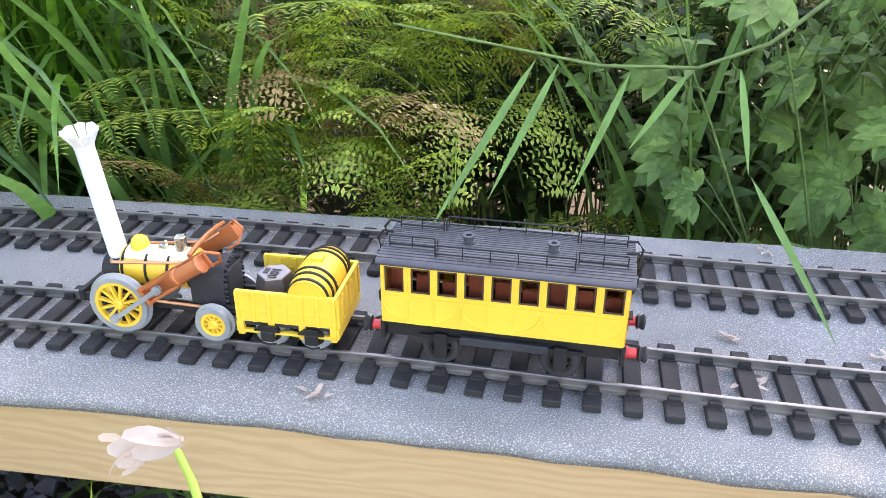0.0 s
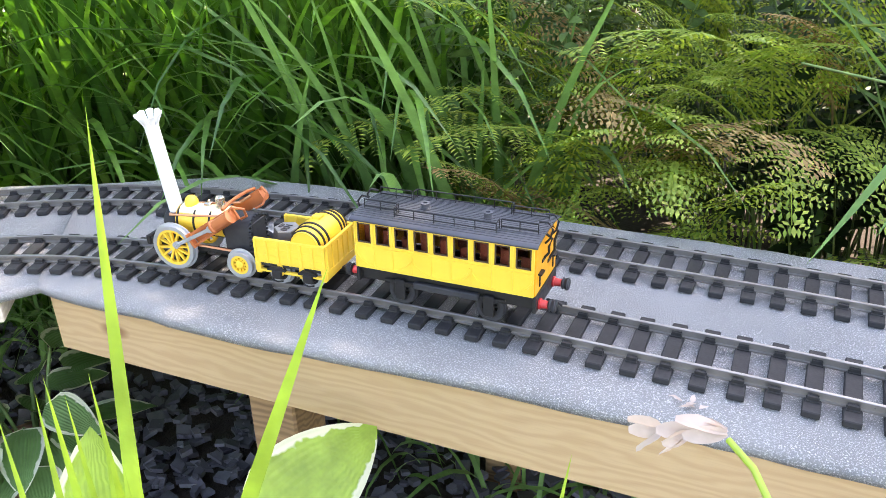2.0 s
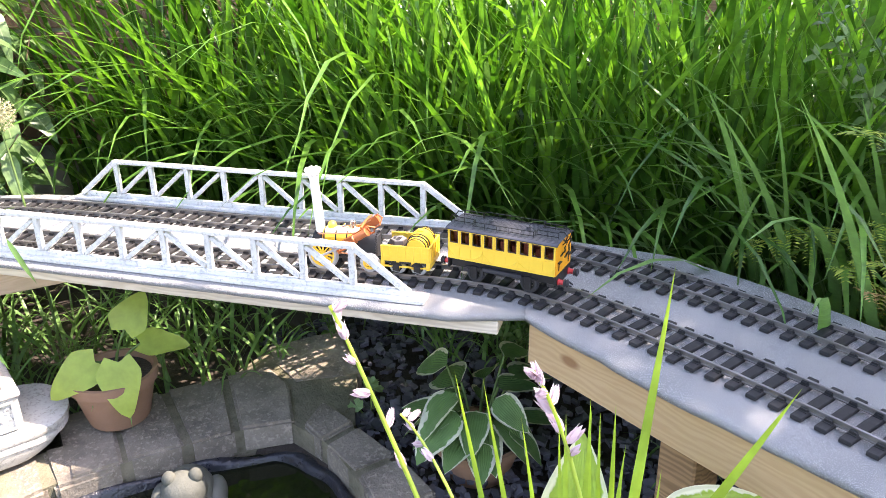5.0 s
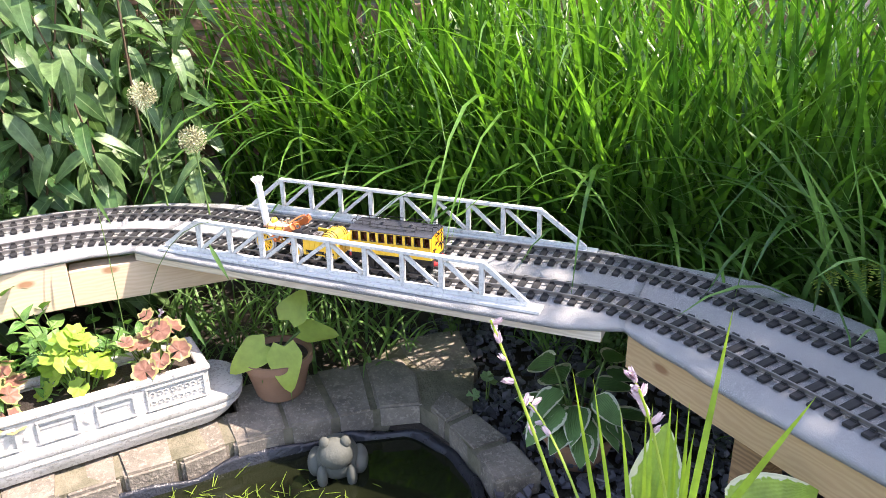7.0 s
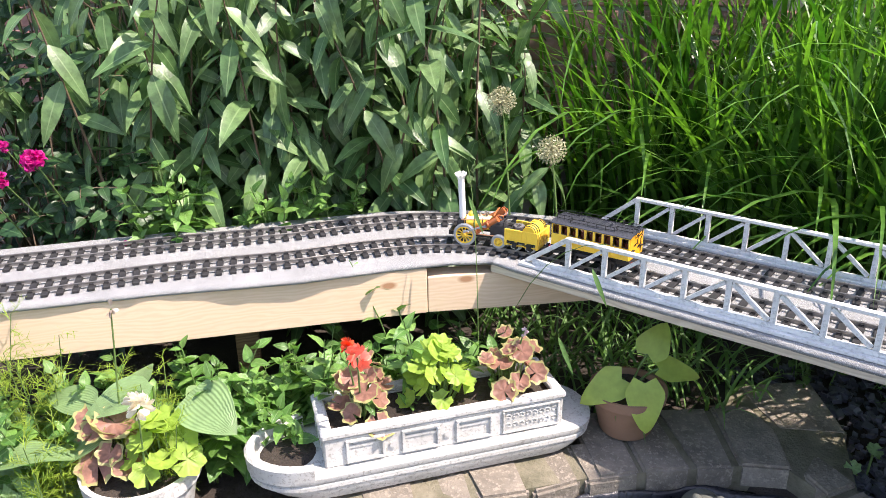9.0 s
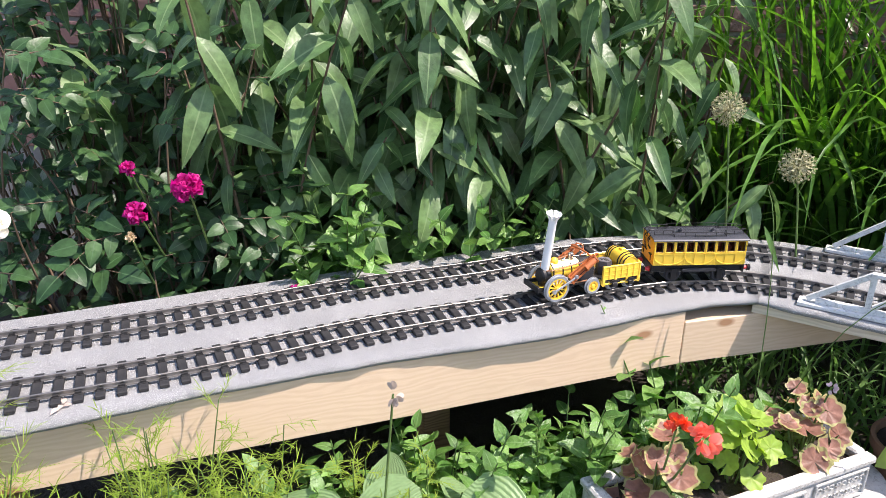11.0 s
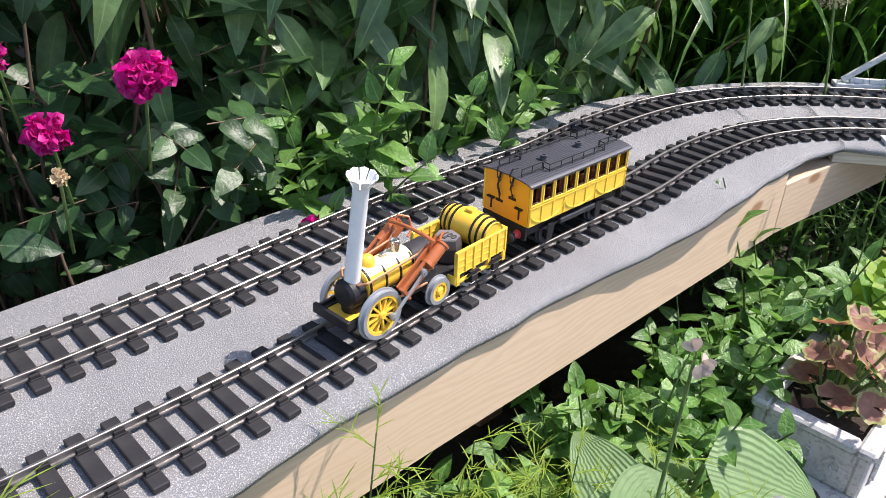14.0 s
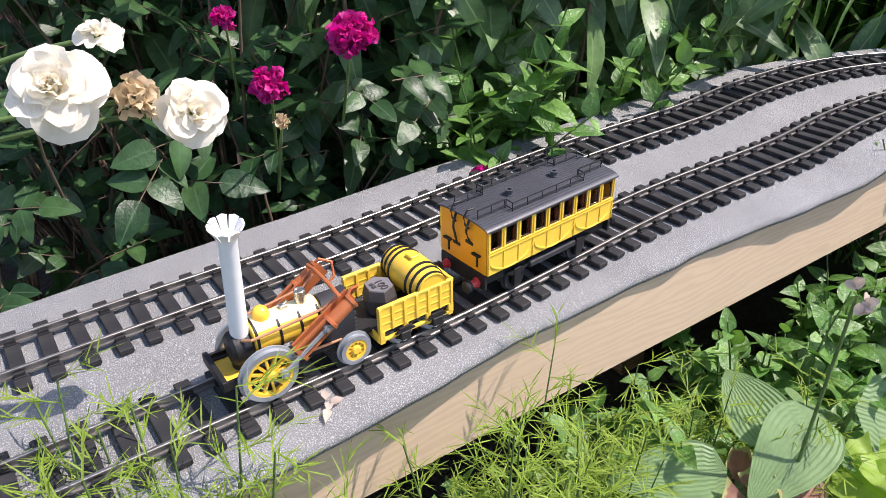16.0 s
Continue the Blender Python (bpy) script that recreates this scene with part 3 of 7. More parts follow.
# ---- the train ----
def spoked_wheel(parent, x, y, r, spokes, name="wheel", rim=STEEL, spoke_mat=YELLOW, side=1):
    """A wheel turning about its own y axis, with rim, spokes and hub as its pieces."""
    w = new(name)
    w.empty_display_size = 0.01
    w.parent = parent
    w.matrix_basis = pose(x, y, r)
    bm = bmesh.new()
    n = 40
    prof = [(r - 0.0035, -0.0025), (r + 0.0018, -0.0025), (r + 0.0018, -0.0014), (r, -0.0010), (r, 0.0025), (r - 0.0035, 0.0025)]
    rings = [[bm.verts.new((c * math.cos(2 * math.pi * k / n), -side * h * -1, c * math.sin(2 * math.pi * k / n))) for c, h in prof] for k in range(n)]
    for k in range(n):
        for j in range(len(prof)):
            a, b = rings[k], rings[(k + 1) % n]
            bm.faces.new((a[j], a[(j + 1) % len(prof)], b[(j + 1) % len(prof)], b[j]))
    part("tyre", bm, rim, w, "grey metal tyre")
    bm = bmesh.new()
    for k in range(spokes):
        box(bm, 0.002, r - 0.003, -0.0013, 0.0013, -0.0009, 0.0009, 0, pose(0, 0, 0, 0, 360 * k / spokes, 0))
    part("spokes", bm, spoke_mat, w)
    bm = bmesh.new()
    n2 = [(r - 0.0058, -0.0016), (r - 0.0033, -0.0016), (r - 0.0033, 0.0021), (r - 0.0058, 0.0021)]
    rings = [[bm.verts.new((c * math.cos(2 * math.pi * k / n), side * h, c * math.sin(2 * math.pi * k / n))) for c, h in n2] for k in range(n)]
    for k in range(n):
        for j in range(4):
            a, b = rings[k], rings[(k + 1) % n]
            bm.faces.new((a[j], a[(j + 1) % 4], b[(j + 1) % 4], b[j]))
    part("felloe", bm, spoke_mat, w)
    bm = bmesh.new()
    turned(bm, [(0.0022, -0.0028), (0.0038, -0.0024), (0.0038, 0.0024), (0.0026, 0.0034)] if side > 0 else [(0.0026, -0.0034), (0.0038, -0.0024), (0.0038, 0.0024), (0.0022, 0.0028)], "y", 14)
    part("hub", bm, spoke_mat, w)
    return w


WHEEL_R, TRAIL_R, TENDER_R, COACH_R = 0.0208, 0.0124, 0.0118, 0.0135
WHEELBASE = 0.067
CRANK = 0.0088
ROD_LEN = 0.043
CYL = Vector((-0.043, 0, 0.0445))


def locomotive():
    t = thing("steam_locomotive", "yellow and white early steam locomotive model with tall white chimney", "locomotive")
    bz, br = 0.0400, 0.0136
    bm = bmesh.new()
    turned(bm, [(br - 0.0007, -0.050), (br, -0.0495), (br, 0.0025), (br - 0.0007, 0.003)], "x", 32, pose(0, 0, bz))
    part("boiler", bm, YELLOW, t, "yellow planked boiler barrel", smooth=True)
    for x in (-0.047, -0.0325, -0.0165, 0.0005):
        bm = bmesh.new()
        turned(bm, [(br + 0.0002, x - 0.0010), (br + 0.0007, x - 0.0008), (br + 0.0007, x + 0.0008), (br + 0.0002, x + 0.0010)], "x", 32, pose(0, 0, bz))
        part("boiler_band", bm, BLACK, t)
    bm = bmesh.new()
    outline = [(0.0085 * math.sin(a) * 1.45, bz + (br + 0.0011) * math.cos(0.9 * a)) for a in np.linspace(-1, 1, 9)]
    outline += [(y * 0.98, z - 0.0022) for y, z in reversed(outline)]
    rings = [[bm.verts.new((x, y, z)) for y, z in outline] for x in (-0.0485, 0.0)]
    for k in range(len(outline)):
        bm.faces.new((rings[0][k], rings[0][(k + 1) % len(outline)], rings[1][(k + 1) % len(outline)], rings[1][k]))
    bm.faces.new(rings[0])
    bm.faces.new(rings[1][::-1])
    part("boiler_top", bm, CREAM, t, "cream strip along the boiler's top", smooth=True)
    bm = bmesh.new()
    turned(bm, [(0.0110, 0.0031), (0.0125, 0.004), (0.0125, 0.016), (0.010, 0.0185)], "x", 28, pose(0, 0, bz - 0.004))
    turned(bm, [(0.0088, 0.020), (0.0092, 0.036), (0.0092, 0.043), (0.0080, 0.0455)], "z", 24, pose(0.009, 0, 0))
    part("smokebox", bm, BLACK, t, "black smokebox under the chimney", smooth=True)
    lean = pose(0.009, 0, 0.043, -9, 0, 0)
    bm = bmesh.new()
    turned(bm, [(0.0068, 0.0), (0.0069, 0.001), (0.0066, 0.004), (0.0063, 0.05), (0.0062, 0.086), (0.0068, 0.0895), (0.0070, 0.0905)], "z", 28, lean)
    part("chimney", bm, CHIMNEY, t, "tall plain white chimney", smooth=True)
    bm = bmesh.new()
    n = 9
    for k in range(n):
        a0, a1 = 2 * math.pi * (k + 0.08) / n, 2 * math.pi * (k + 0.92) / n
        quad = []
        for r, z in ((0.0078, 0.0), (0.0098, 0.005), (0.0128, 0.0115)):
            for a in (a0, (a0 + a1) / 2, a1):
                for dr in (0.0, -0.0014):
                    quad.append(bm.verts.new(((r + dr) * math.cos(a), (r + dr) * math.sin(a), z + (0.0015 if a not in (a0, a1) and z > 0.01 else 0))))
        q = lambda i, j, d: quad[i * 6 + j * 2 + d]
        for i in range(2):
            for j in range(2):
                bm.faces.new((q(i, j, 0), q(i, j + 1, 0), q(i + 1, j + 1, 0), q(i + 1, j, 0)))
                bm.faces.new((q(i, j, 1), q(i + 1, j, 1), q(i + 1, j + 1, 1), q(i, j + 1, 1)))
            for j in (0, 2):
                bm.faces.new((q(i, j, 0), q(i + 1, j, 0), q(i + 1, j, 1), q(i, j, 1)))
        for j in range(2):
            bm.faces.new((q(2, j, 0), q(2, j + 1, 0), q(2, j + 1, 1), q(2, j, 1)))
    part("chimney_crown", bm, CHIMNEY, t, "flared white petal crown", m=lean @ pose(0, 0, 0.0898) @ Matrix.Diagonal((0.92, 0.92, 0.72, 1)))
    bm = bmesh.new()
    turned(bm, [(0.0072, 0.0), (0.0072, 0.004), (0.0062, 0.0075), (0.0038, 0.0098), (0.001, 0.0108)], "z", 24, pose(-0.008, 0, 0.0532) @ Matrix.Scale(0.86, 4))
    part("dome", bm, YELLOW, t, "yellow dome", smooth=True)
    bm = bmesh.new()
    turned(bm, [(0.0042, 0.0), (0.0042, 0.010), (0.0035, 0.0105), (0.0034, 0.0095)], "z", 20, pose(-0.0385, 0, 0.0538))
    part("safety_valve", bm, SILVER, t, "silver safety valve cup", smooth=True)
    bm = bmesh.new()
    box(bm, -0.028, -0.022, -0.0025, 0.0025, 0.0535, 0.0572, 0.0008)
    tube(bm, [(-0.025, 0, 0.057), (-0.028, 0.001, 0.060)], 0.0009, 6)
    part("whistle", bm, SILVER, t)
    for y in (-1, 1):
        bm = bmesh.new()
        tube(bm, [(0.0105, y * 0.0085, 0.046), (0.006, y * 0.0150, 0.048), (-0.02, y * 0.0155, 0.050), (-0.048, y * 0.0165, 0.053), (-0.058, y * 0.0185, 0.0600)], 0.0011, 8)
        part("steam_pipe", bm, PIPE, t, "copper pipe")
        bm = bmesh.new()
        tube(bm, [(-0.004, y * 0.017, 0.0225), (-0.06, y * 0.017, 0.0205)], 0.0011, 8)
        part("feed_pipe", bm, PIPE, t, "copper pipe")
    # firebox, studded round its back edge
    bm = bmesh.new()
    outline = [(-0.0145, 0.014), (0.0145, 0.014)] + [(0.0145 * math.cos(a), 0.0375 + 0.0145 * math.sin(a)) for a in np.linspace(0, math.pi, 13)]
    rings = [[bm.verts.new((x, y, z)) for y, z in outline] for x in (-0.0485, -0.073)]
    for k in range(len(outline)):
        bm.faces.new((rings[0][k], rings[0][(k + 1) % len(outline)], rings[1][(k + 1) % len(outline)], rings[1][k]))
    bm.faces.new(rings[0])
    bm.faces.new(rings[1][::-1])
    part("firebox", bm, SOOT, t, "dark grey firebox", smooth=True)
    bm = bmesh.new()
    for y, z in outline:
        turned(bm, [(0.0011, -0.0752), (0.0011, -0.073)], "x", 6, pose(0, y * 0.94, (z - 0.0375) * 0.94 + 0.0375))
    for k in range(1, 7):
        for y in (-0.0136, 0.0136):
            turned(bm, [(0.0011, -0.0752), (0.0011, -0.073)], "x", 6, pose(0, y, 0.014 + k * 0.0036))
    box(bm, -0.0753, -0.0732, -0.0108, 0.0108, 0.018, 0.046, 0.0006)
    part("firebox_backplate", bm, SOOT, t, "studded back plate")
    # frame
    bm = bmesh.new()
    for y in (-0.0155, 0.0155):
        box(bm, -0.084, 0.030, y - 0.0015, y + 0.0015, 0.0165, 0.0215)
    box(bm, 0.0285, 0.0325, -0.0205, 0.0205, 0.018, 0.0265, 0.0005)
    box(bm, 0.004, 0.0286, -0.0195, -0.0170, 0.018, 0.0245)
    box(bm, 0.004, 0.0286, 0.0170, 0.0195, 0.018, 0.0245)
    box(bm, -0.094, -0.074, -0.018, 0.018, 0.0165, 0.0195, 0.0005)
    part("frame", bm, BLACK, t)
    bm = bmesh.new()
    box(bm, 0.004, 0.0284, -0.0168, 0.0168, 0.0182, 0.0200, 0.0005)
    part("front_footplate", bm, YELLOW, t, "worn yellow front footplate")
    for y, s in ((0.0275, 1), (-0.0275, -1)):
        # inclined cylinder with its slide bars
        a = 33
        m = pose(CYL.x, y, CYL.z, 0, a, 0)
        bm = bmesh.new()
        turned(bm, [(0.0046, -0.0285), (0.0062, -0.028), (0.0062, -0.0262), (0.0052, -0.0258), (0.0052, -0.008), (0.0062, -0.0075), (0.0062, -0.0055), (0.003, -0.005)], "x", 22, m)
        part("cylinder", bm, COPPER, t, "copper coloured inclined cylinder", smooth=True)
        bm = bmesh.new()
        for dz in (-0.005, 0.005):
            box(bm, -0.006, 0.024, -0.0013, 0.0013, dz - 0.001, dz + 0.001, 0, m)
        box(bm, 0.0225, 0.025, -0.0025, 0.0025, -0.007, 0.007, 0, m)
        box(bm, -0.030, 0.024, -s * 0.0060 - 0.001, -s * 0.0060 + 0.001, -0.0062, 0.0062, 0, m)
        part("slide_bar", bm, COPPER, t)
        bm = bmesh.new()
        tube(bm, [(-0.061, y, 0.0605), (-0.067, y * 0.9, 0.067), (-0.075, y * 0.72, 0.064), (-0.073, y * 0.5, 0.055), (-0.066, y * 0.45, 0.051)], 0.0012, 8)
        tube(bm, [(-0.058, y * 0.95, 0.0640), (-0.058, y * 0.5, 0.066), (-0.058, 0, 0.0665)], 0.0016, 8)
        part("exhaust_pipe", bm, COPPER, t)
    wheels = []
    for y, s in ((0.0235, 1), (-0.0235, -1)):
        wheels.append((spoked_wheel(t, 0, y, WHEEL_R, 12, "driving_wheel", side=s), WHEEL_R))
        wheels.append((spoked_wheel(t, -WHEELBASE, y, TRAIL_R, 10, "trailing_wheel", side=s), TRAIL_R))
        pin = bmesh.new()
        turned(pin, [(0.0015, 0.0), (0.0015, s * 0.0055)] if s > 0 else [(0.0015, s * 0.0055), (0.0015, 0.0)], "y", 10, pose(CRANK, s * 0.0015, 0))
        part("crank_pin", pin, STEEL, wheels[-2][0])
    for x, r in ((0, WHEEL_R), (-WHEELBASE, TRAIL_R)):
        bm = bmesh.new()
        turned(bm, [(0.0014, -0.0225), (0.0014, 0.0225)], "y", 8, pose(x, 0, r))
        part("axle", bm, BLACK, t)
    rods = []
    for y, s in ((0.0295, 1), (-0.0295, -1)):
        bm = bmesh.new()
        box(bm, 0, ROD_LEN, -0.0008, 0.0008, -0.0016, 0.0016, 0.0003)
        for x in (0, ROD_LEN):
            turned(bm, [(0.0032, -0.0016), (0.0032, 0.0016)], "y", 14, pose(x, 0, 0))
            turned(bm, [(0.0017, -0.0024), (0.0017, 0.0024)], "y", 6, pose(x, 0, 0))
        rods.append((part("connecting_rod", bm, STEEL, t, "grey connecting rod"), y))
    return t, wheels, rods


def tender():
    t = thing("tender_wagon", "yellow planked tender with a barrel and a dark weight in it", "wagon")
    x0, x1, w = -0.0085 - 0.0275, 0.041, 0.0285
    bm = bmesh.new()
    box(bm, x0, x1, -w, w, 0.0185, 0.0215)
    part("floor", bm, SOOT, t, "dark grey floor")
    for y in (-1, 1):
        bm = bmesh.new()
        box(bm, x0, x1, y * w - 0.001, y * w + 0.001, 0.0232, 0.0475, 0.0004)
        box(bm, x0, x1, y * w - 0.0016, y * w + 0.0016, 0.0455, 0.0482, 0.0004)
        for k in range(7):
            x = x0 + 0.0012 + (x1 - x0 - 0.0024) * k / 6
            box(bm, x - 0.0013, x + 0.0013, y * w - 0.0022, y * w + 0.0022, 0.0225, 0.0470, 0.0003)
        for z in (0.0225, 0.0300, 0.0375):
            box(bm, x0, x1, y * w - 0.0015, y * w + 0.0015, z, z + 0.0010)
        box(bm, x0, x1, y * w - 0.0018, y * w + 0.0018, 0.0125, 0.0150, 0.0003)
        for k in (0, 2.0, 4.0, 6):
            x = x0 + 0.0025 + (x1 - x0 - 0.005) * k / 6
            box(bm, x - 0.0025, x + 0.0025, y * w - 0.0018, y * w + 0.0018, 0.0105, 0.0228, 0.0003)
        part("side_board", bm, YELLOW_SIDE, t)
        for x in (-0.017, 0.017):
            bm = bmesh.new()
            yy = y * (w + 0.0035)
            box(bm, x - 0.005, x + 0.005, yy - 0.0018, yy + 0.0018, 0.008, 0.0165, 0.0006)
            for k in range(3):
                box(bm, x - 0.010 + k * 0.002, x + 0.010 - k * 0.002, yy - 0.0012, yy + 0.0012, 0.0165 + k * 0.0016, 0.0178 + k * 0.0016)
            tube(bm, [(x - 0.006, yy, 0.006), (x, yy, 0.0045), (x + 0.006, yy, 0.006)], 0.0008, 6)
            part("axle_box", bm, BLACK, t, "black leaf spring and axle box")
    bm = bmesh.new()
    box(bm, x0 - 0.001, x0 + 0.001, -w, w, 0.0215, 0.0475, 0.0004)
    part("end_board", bm, YELLOW_SIDE, t)
    for k in range(6):
        y = -w + 0.002 + (2 * w - 0.004) * k / 5
        bm = bmesh.new()
        box(bm, x0 - 0.0022, x0 + 0.0022, y - 0.0012, y + 0.0012, 0.0215, 0.0454, 0.0003)
        part("end_rib", bm, YELLOW_SIDE, t)
    bm = bmesh.new()
    box(bm, x0 - 0.0016, x0 + 0.0016, -w - 0.001, w + 0.001, 0.0455, 0.0482, 0.0004)
    part("end_rail", bm, YELLOW_SIDE, t)
    for x in (x0, x1):
        bm = bmesh.new()
        box(bm, x - 0.0015, x + 0.0015, -w - 0.001, w + 0.001, 0.0120, 0.0214, 0.0005)
        part("end_beam", bm, YELLOW_SIDE, t)
    for xa, xb in ((x0 - 0.012, x0 - 0.002), (x1 + 0.002, x1 + 0.010)):
        bm = bmesh.new()
        box(bm, xa, xb, -0.002, 0.002, 0.0115, 0.0140)
        part("coupling", bm, BLACK, t)
    wheels = []
    for x in (-0.017, 0.017):
        for y, s in ((0.0235, 1), (-0.0235, -1)):
            wheels.append((spoked_wheel(t, x, y, TENDER_R, 8, "tender_wheel", rim=STEEL, spoke_mat=BLACK, side=s), TENDER_R))
    return t, wheels


def water_barrel(parent):
    """The barrel lies across the wagon on two chocks."""
    b = new("barrel")
    b.parent = parent
    b["label"] = "yellow wooden water barrel with black hoops"
    b.matrix_basis = pose(-0.015, 0, 0.0455, 0, 0, 90) @ Matrix.Scale(1.14, 4)
    prof = [(0.0128, -0.026), (0.0148, -0.018), (0.0158, -0.008), (0.0160, 0.0), (0.0158, 0.008), (0.0148, 0.018), (0.0128, 0.026)]
    bm = bmesh.new()
    turned(bm, [(0.0118, -0.0252)] + [(0.0128, -0.0260)] + prof[1:-1] + [(0.0128, 0.0260), (0.0118, 0.0252)], "x", 36)
    part("barrel_body", bm, YELLOW, b, smooth=True)
    for x, r in ((-0.0235, 0.0135), (-0.0175, 0.0150), (-0.0115, 0.0157), (0.0115, 0.0157), (0.0175, 0.0150), (0.0235, 0.0135)):
        bm = bmesh.new()
        turned(bm, [(r, x - 0.001), (r + 0.0006, x - 0.0009), (r + 0.0006, x + 0.0009), (r, x + 0.001)], "x", 36)
        part("hoop", bm, BLACK, b)
    bm = bmesh.new()
    box(bm, -0.004, 0.004, -0.004, 0.004, 0.0152, 0.0182, 0.0006)
    part("bung_box", bm, YELLOW, b)
    bm = bmesh.new()
    for x in (-0.014, 0.014):
        box(bm, x - 0.002, x + 0.002, -0.012, 0.012, -0.0208, -0.0128)
    part("chock", bm, YELLOW, b)
    return b


def lead_weight(parent):
    w = new("weight")
    w.parent = parent
    w["label"] = "dark hexagonal cast weight with raised markings"
    w.matrix_basis = pose(0.021, 0, 0.0216, 0, 0, 18) @ Matrix.Diagonal((0.98, 0.98, 1.4, 1.0))
    bm = bmesh.new()
    turned(bm, [(0.0130, 0.0), (0.0148, 0.002), (0.0155, 0.012), (0.0132, 0.0185)], "z", 6)
    part("body", bm, WEIGHT, w)
    bm = bmesh.new()
    turned(bm, [(0.0131, 0.0186), (0.0128, 0.0194)], "z", 6)
    part("top_plate", bm, WEIGHT_TOP, w)
    cu = bpy.data.curves.new("weight_marking", "FONT")
    cu.body, cu.size, cu.extrude, cu.align_x, cu.align_y = "100", 0.0105, 0.0003, "CENTER", "CENTER"
    o = new("marking", cu)
    cu.materials.append(WEIGHT)
    o.parent = w
    o.matrix_basis = pose(0, 0.0025, 0.0198, 0, 0, 72)
    o["label"] = "raised number 100"
    bm = bmesh.new()
    for k in range(2):
        box(bm, -0.004 + k * 0.0045, -0.001 + k * 0.0045, -0.008, -0.0045, 0.0195, 0.0201)
    part("marking_bar", bm, WEIGHT, w, m=pose(0, 0, 0, 0, 0, 72))
    return w


def coach():
    t = thing("railway_coach", "yellow early railway carriage with nine side windows and dark roof", "railway coach")
    L, W, Z0, Z1 = 0.0885, 0.0325, 0.0335, 0.0790
    zs, zw0, zw1 = 0.0545, 0.0578, 0.0765
    nw = 9
    step = 2 * L / nw
    for y in (-1, 1):
        bm = bmesh.new()
        box(bm, -L, L, y * W - 0.001, y * W + 0.001, Z0, zw0, 0.0003)
        box(bm, -L, L, y * W - 0.001, y * W + 0.001, zw1, Z1, 0.0003)
        for k in range(nw + 1):
            x = -L + step * k
            a = max(-L, x - 0.0026)
            b = min(L, x + 0.0026)
            box(bm, a, b, y * W - 0.001, y * W + 0.001, zw0, zw1)
        part("side_panel", bm, YELLOW_SIDE, t)
        bm = bmesh.new()
        o = y * (W + 0.0012)
        box(bm, -L, L, o - 0.0007, o + 0.0007, zs - 0.0006, zs + 0.0006)
        box(bm, -L, L, o - 0.0007, o + 0.0007, zw0 - 0.0012, zw0 - 0.0002)
        for k in range(nw + 1):
            x = min(max(-L + step * k, -L + 0.0005), L - 0.0005)
            box(bm, x - 0.0005, x + 0.0005, o - 0.0007, o + 0.0007, Z0 + 0.001, zs - 0.0006)
            box(bm, x - 0.0005, x + 0.0005, o - 0.0007, o + 0.0007, zw0, Z1)
        for c in range(3):
            xc = -L + (c + 0.5) * 2 * L / 3
            h = L / 3
            pts = [(xc + h * 0.98 * math.cos(a), o, 0.0508 + 0.0162 * math.sin(a) * (1 if abs(math.cos(a)) < 0.9 else 0.95)) for a in np.linspace(math.pi, 2 * math.pi, 21)]
            tube(bm, pts, 0.0009, 5)
        part("beading", bm, YELLOW_SIDE, t, "raised curved panel beading")
        for k in range(nw):
            x = -L + step * (k + 0.5)
            h = step / 2 - 0.0027
            win = new("window")
            win.parent = t
            win.matrix_basis = pose(x, y * W, 0)
            bm = bmesh.new()
            for a, b, c, d in ((-h, h, zw0, zw0 + 0.0013), (-h, h, zw1 - 0.0013, zw1), (-h, -h + 0.0012, zw0, zw1), (h - 0.0012, h, zw0, zw1)):
                box(bm, a, b, -0.0012, 0.0004, c, d)
            part("window_frame", bm, FRAME_BROWN, win)
            bm = bmesh.new()
            box(bm, -h + 0.001, h - 0.001, -0.0005, -0.0001, zw0 + 0.001, zw1 - 0.001)
            g = part("pane", bm, GLASS, win)
            g.visible_shadow = False
            bm = bmesh.new()
            box(bm, -h + 0.0012, h - 0.0012, -y * 0.011, -y * 0.012, zw0 - 0.016, zw0 + 0.0055 + 0.004 * (k % 3), 0.001)
            part("seat_back", bm, SEATS, win, "dark red seat seen through the glass")
    for x in (-L, L):
        bm = bmesh.new()
        s = 1 if x > 0 else -1
        box(bm, x - 0.001, x + 0.001, -W + 0.0012, W - 0.0012, Z0, Z1, 0.0003)
        arch = [bm.verts.new((x + s * 0.0010, yy, zz)) for yy, zz in [(-W + 0.001, Z1), (W - 0.001, Z1)] + [(W * 0.96 * math.cos(a), Z1 + 0.0036 * math.sin(a)) for a in np.linspace(0, math.pi, 11)][1:-1]]
        bm.faces.new(arch)
        part("end_panel", bm, AMBER, t, "orange-yellow end panel")
        # end irons
        for yy, pts in ((0.009, [(0.0, 0.082), (0.006, 0.0765), (0.004, 0.0705), (0.0035, 0.0635), (0.0, 0.0595)]), (-0.009, [(0.0, 0.082), (0.006, 0.0765), (0.004, 0.0685), (0.0035, 0.0585), (0.0, 0.0515)])):
            bm = bmesh.new()
            tube(bm, [(x + s * (0.0014 + a), yy + s * 0.003 * (i % 2), z) for i, (a, z) in enumerate(pts)], 0.0012, 7)
            box(bm, x + s * 0.0012 - 0.0005, x + s * 0.0012 + 0.0005, yy - 0.005, yy + 0.005, pts[-1][1] - 0.0025, pts[-1][1] + 0.0005)
            part("end_iron", bm, BLACK, t, "black bent iron step")
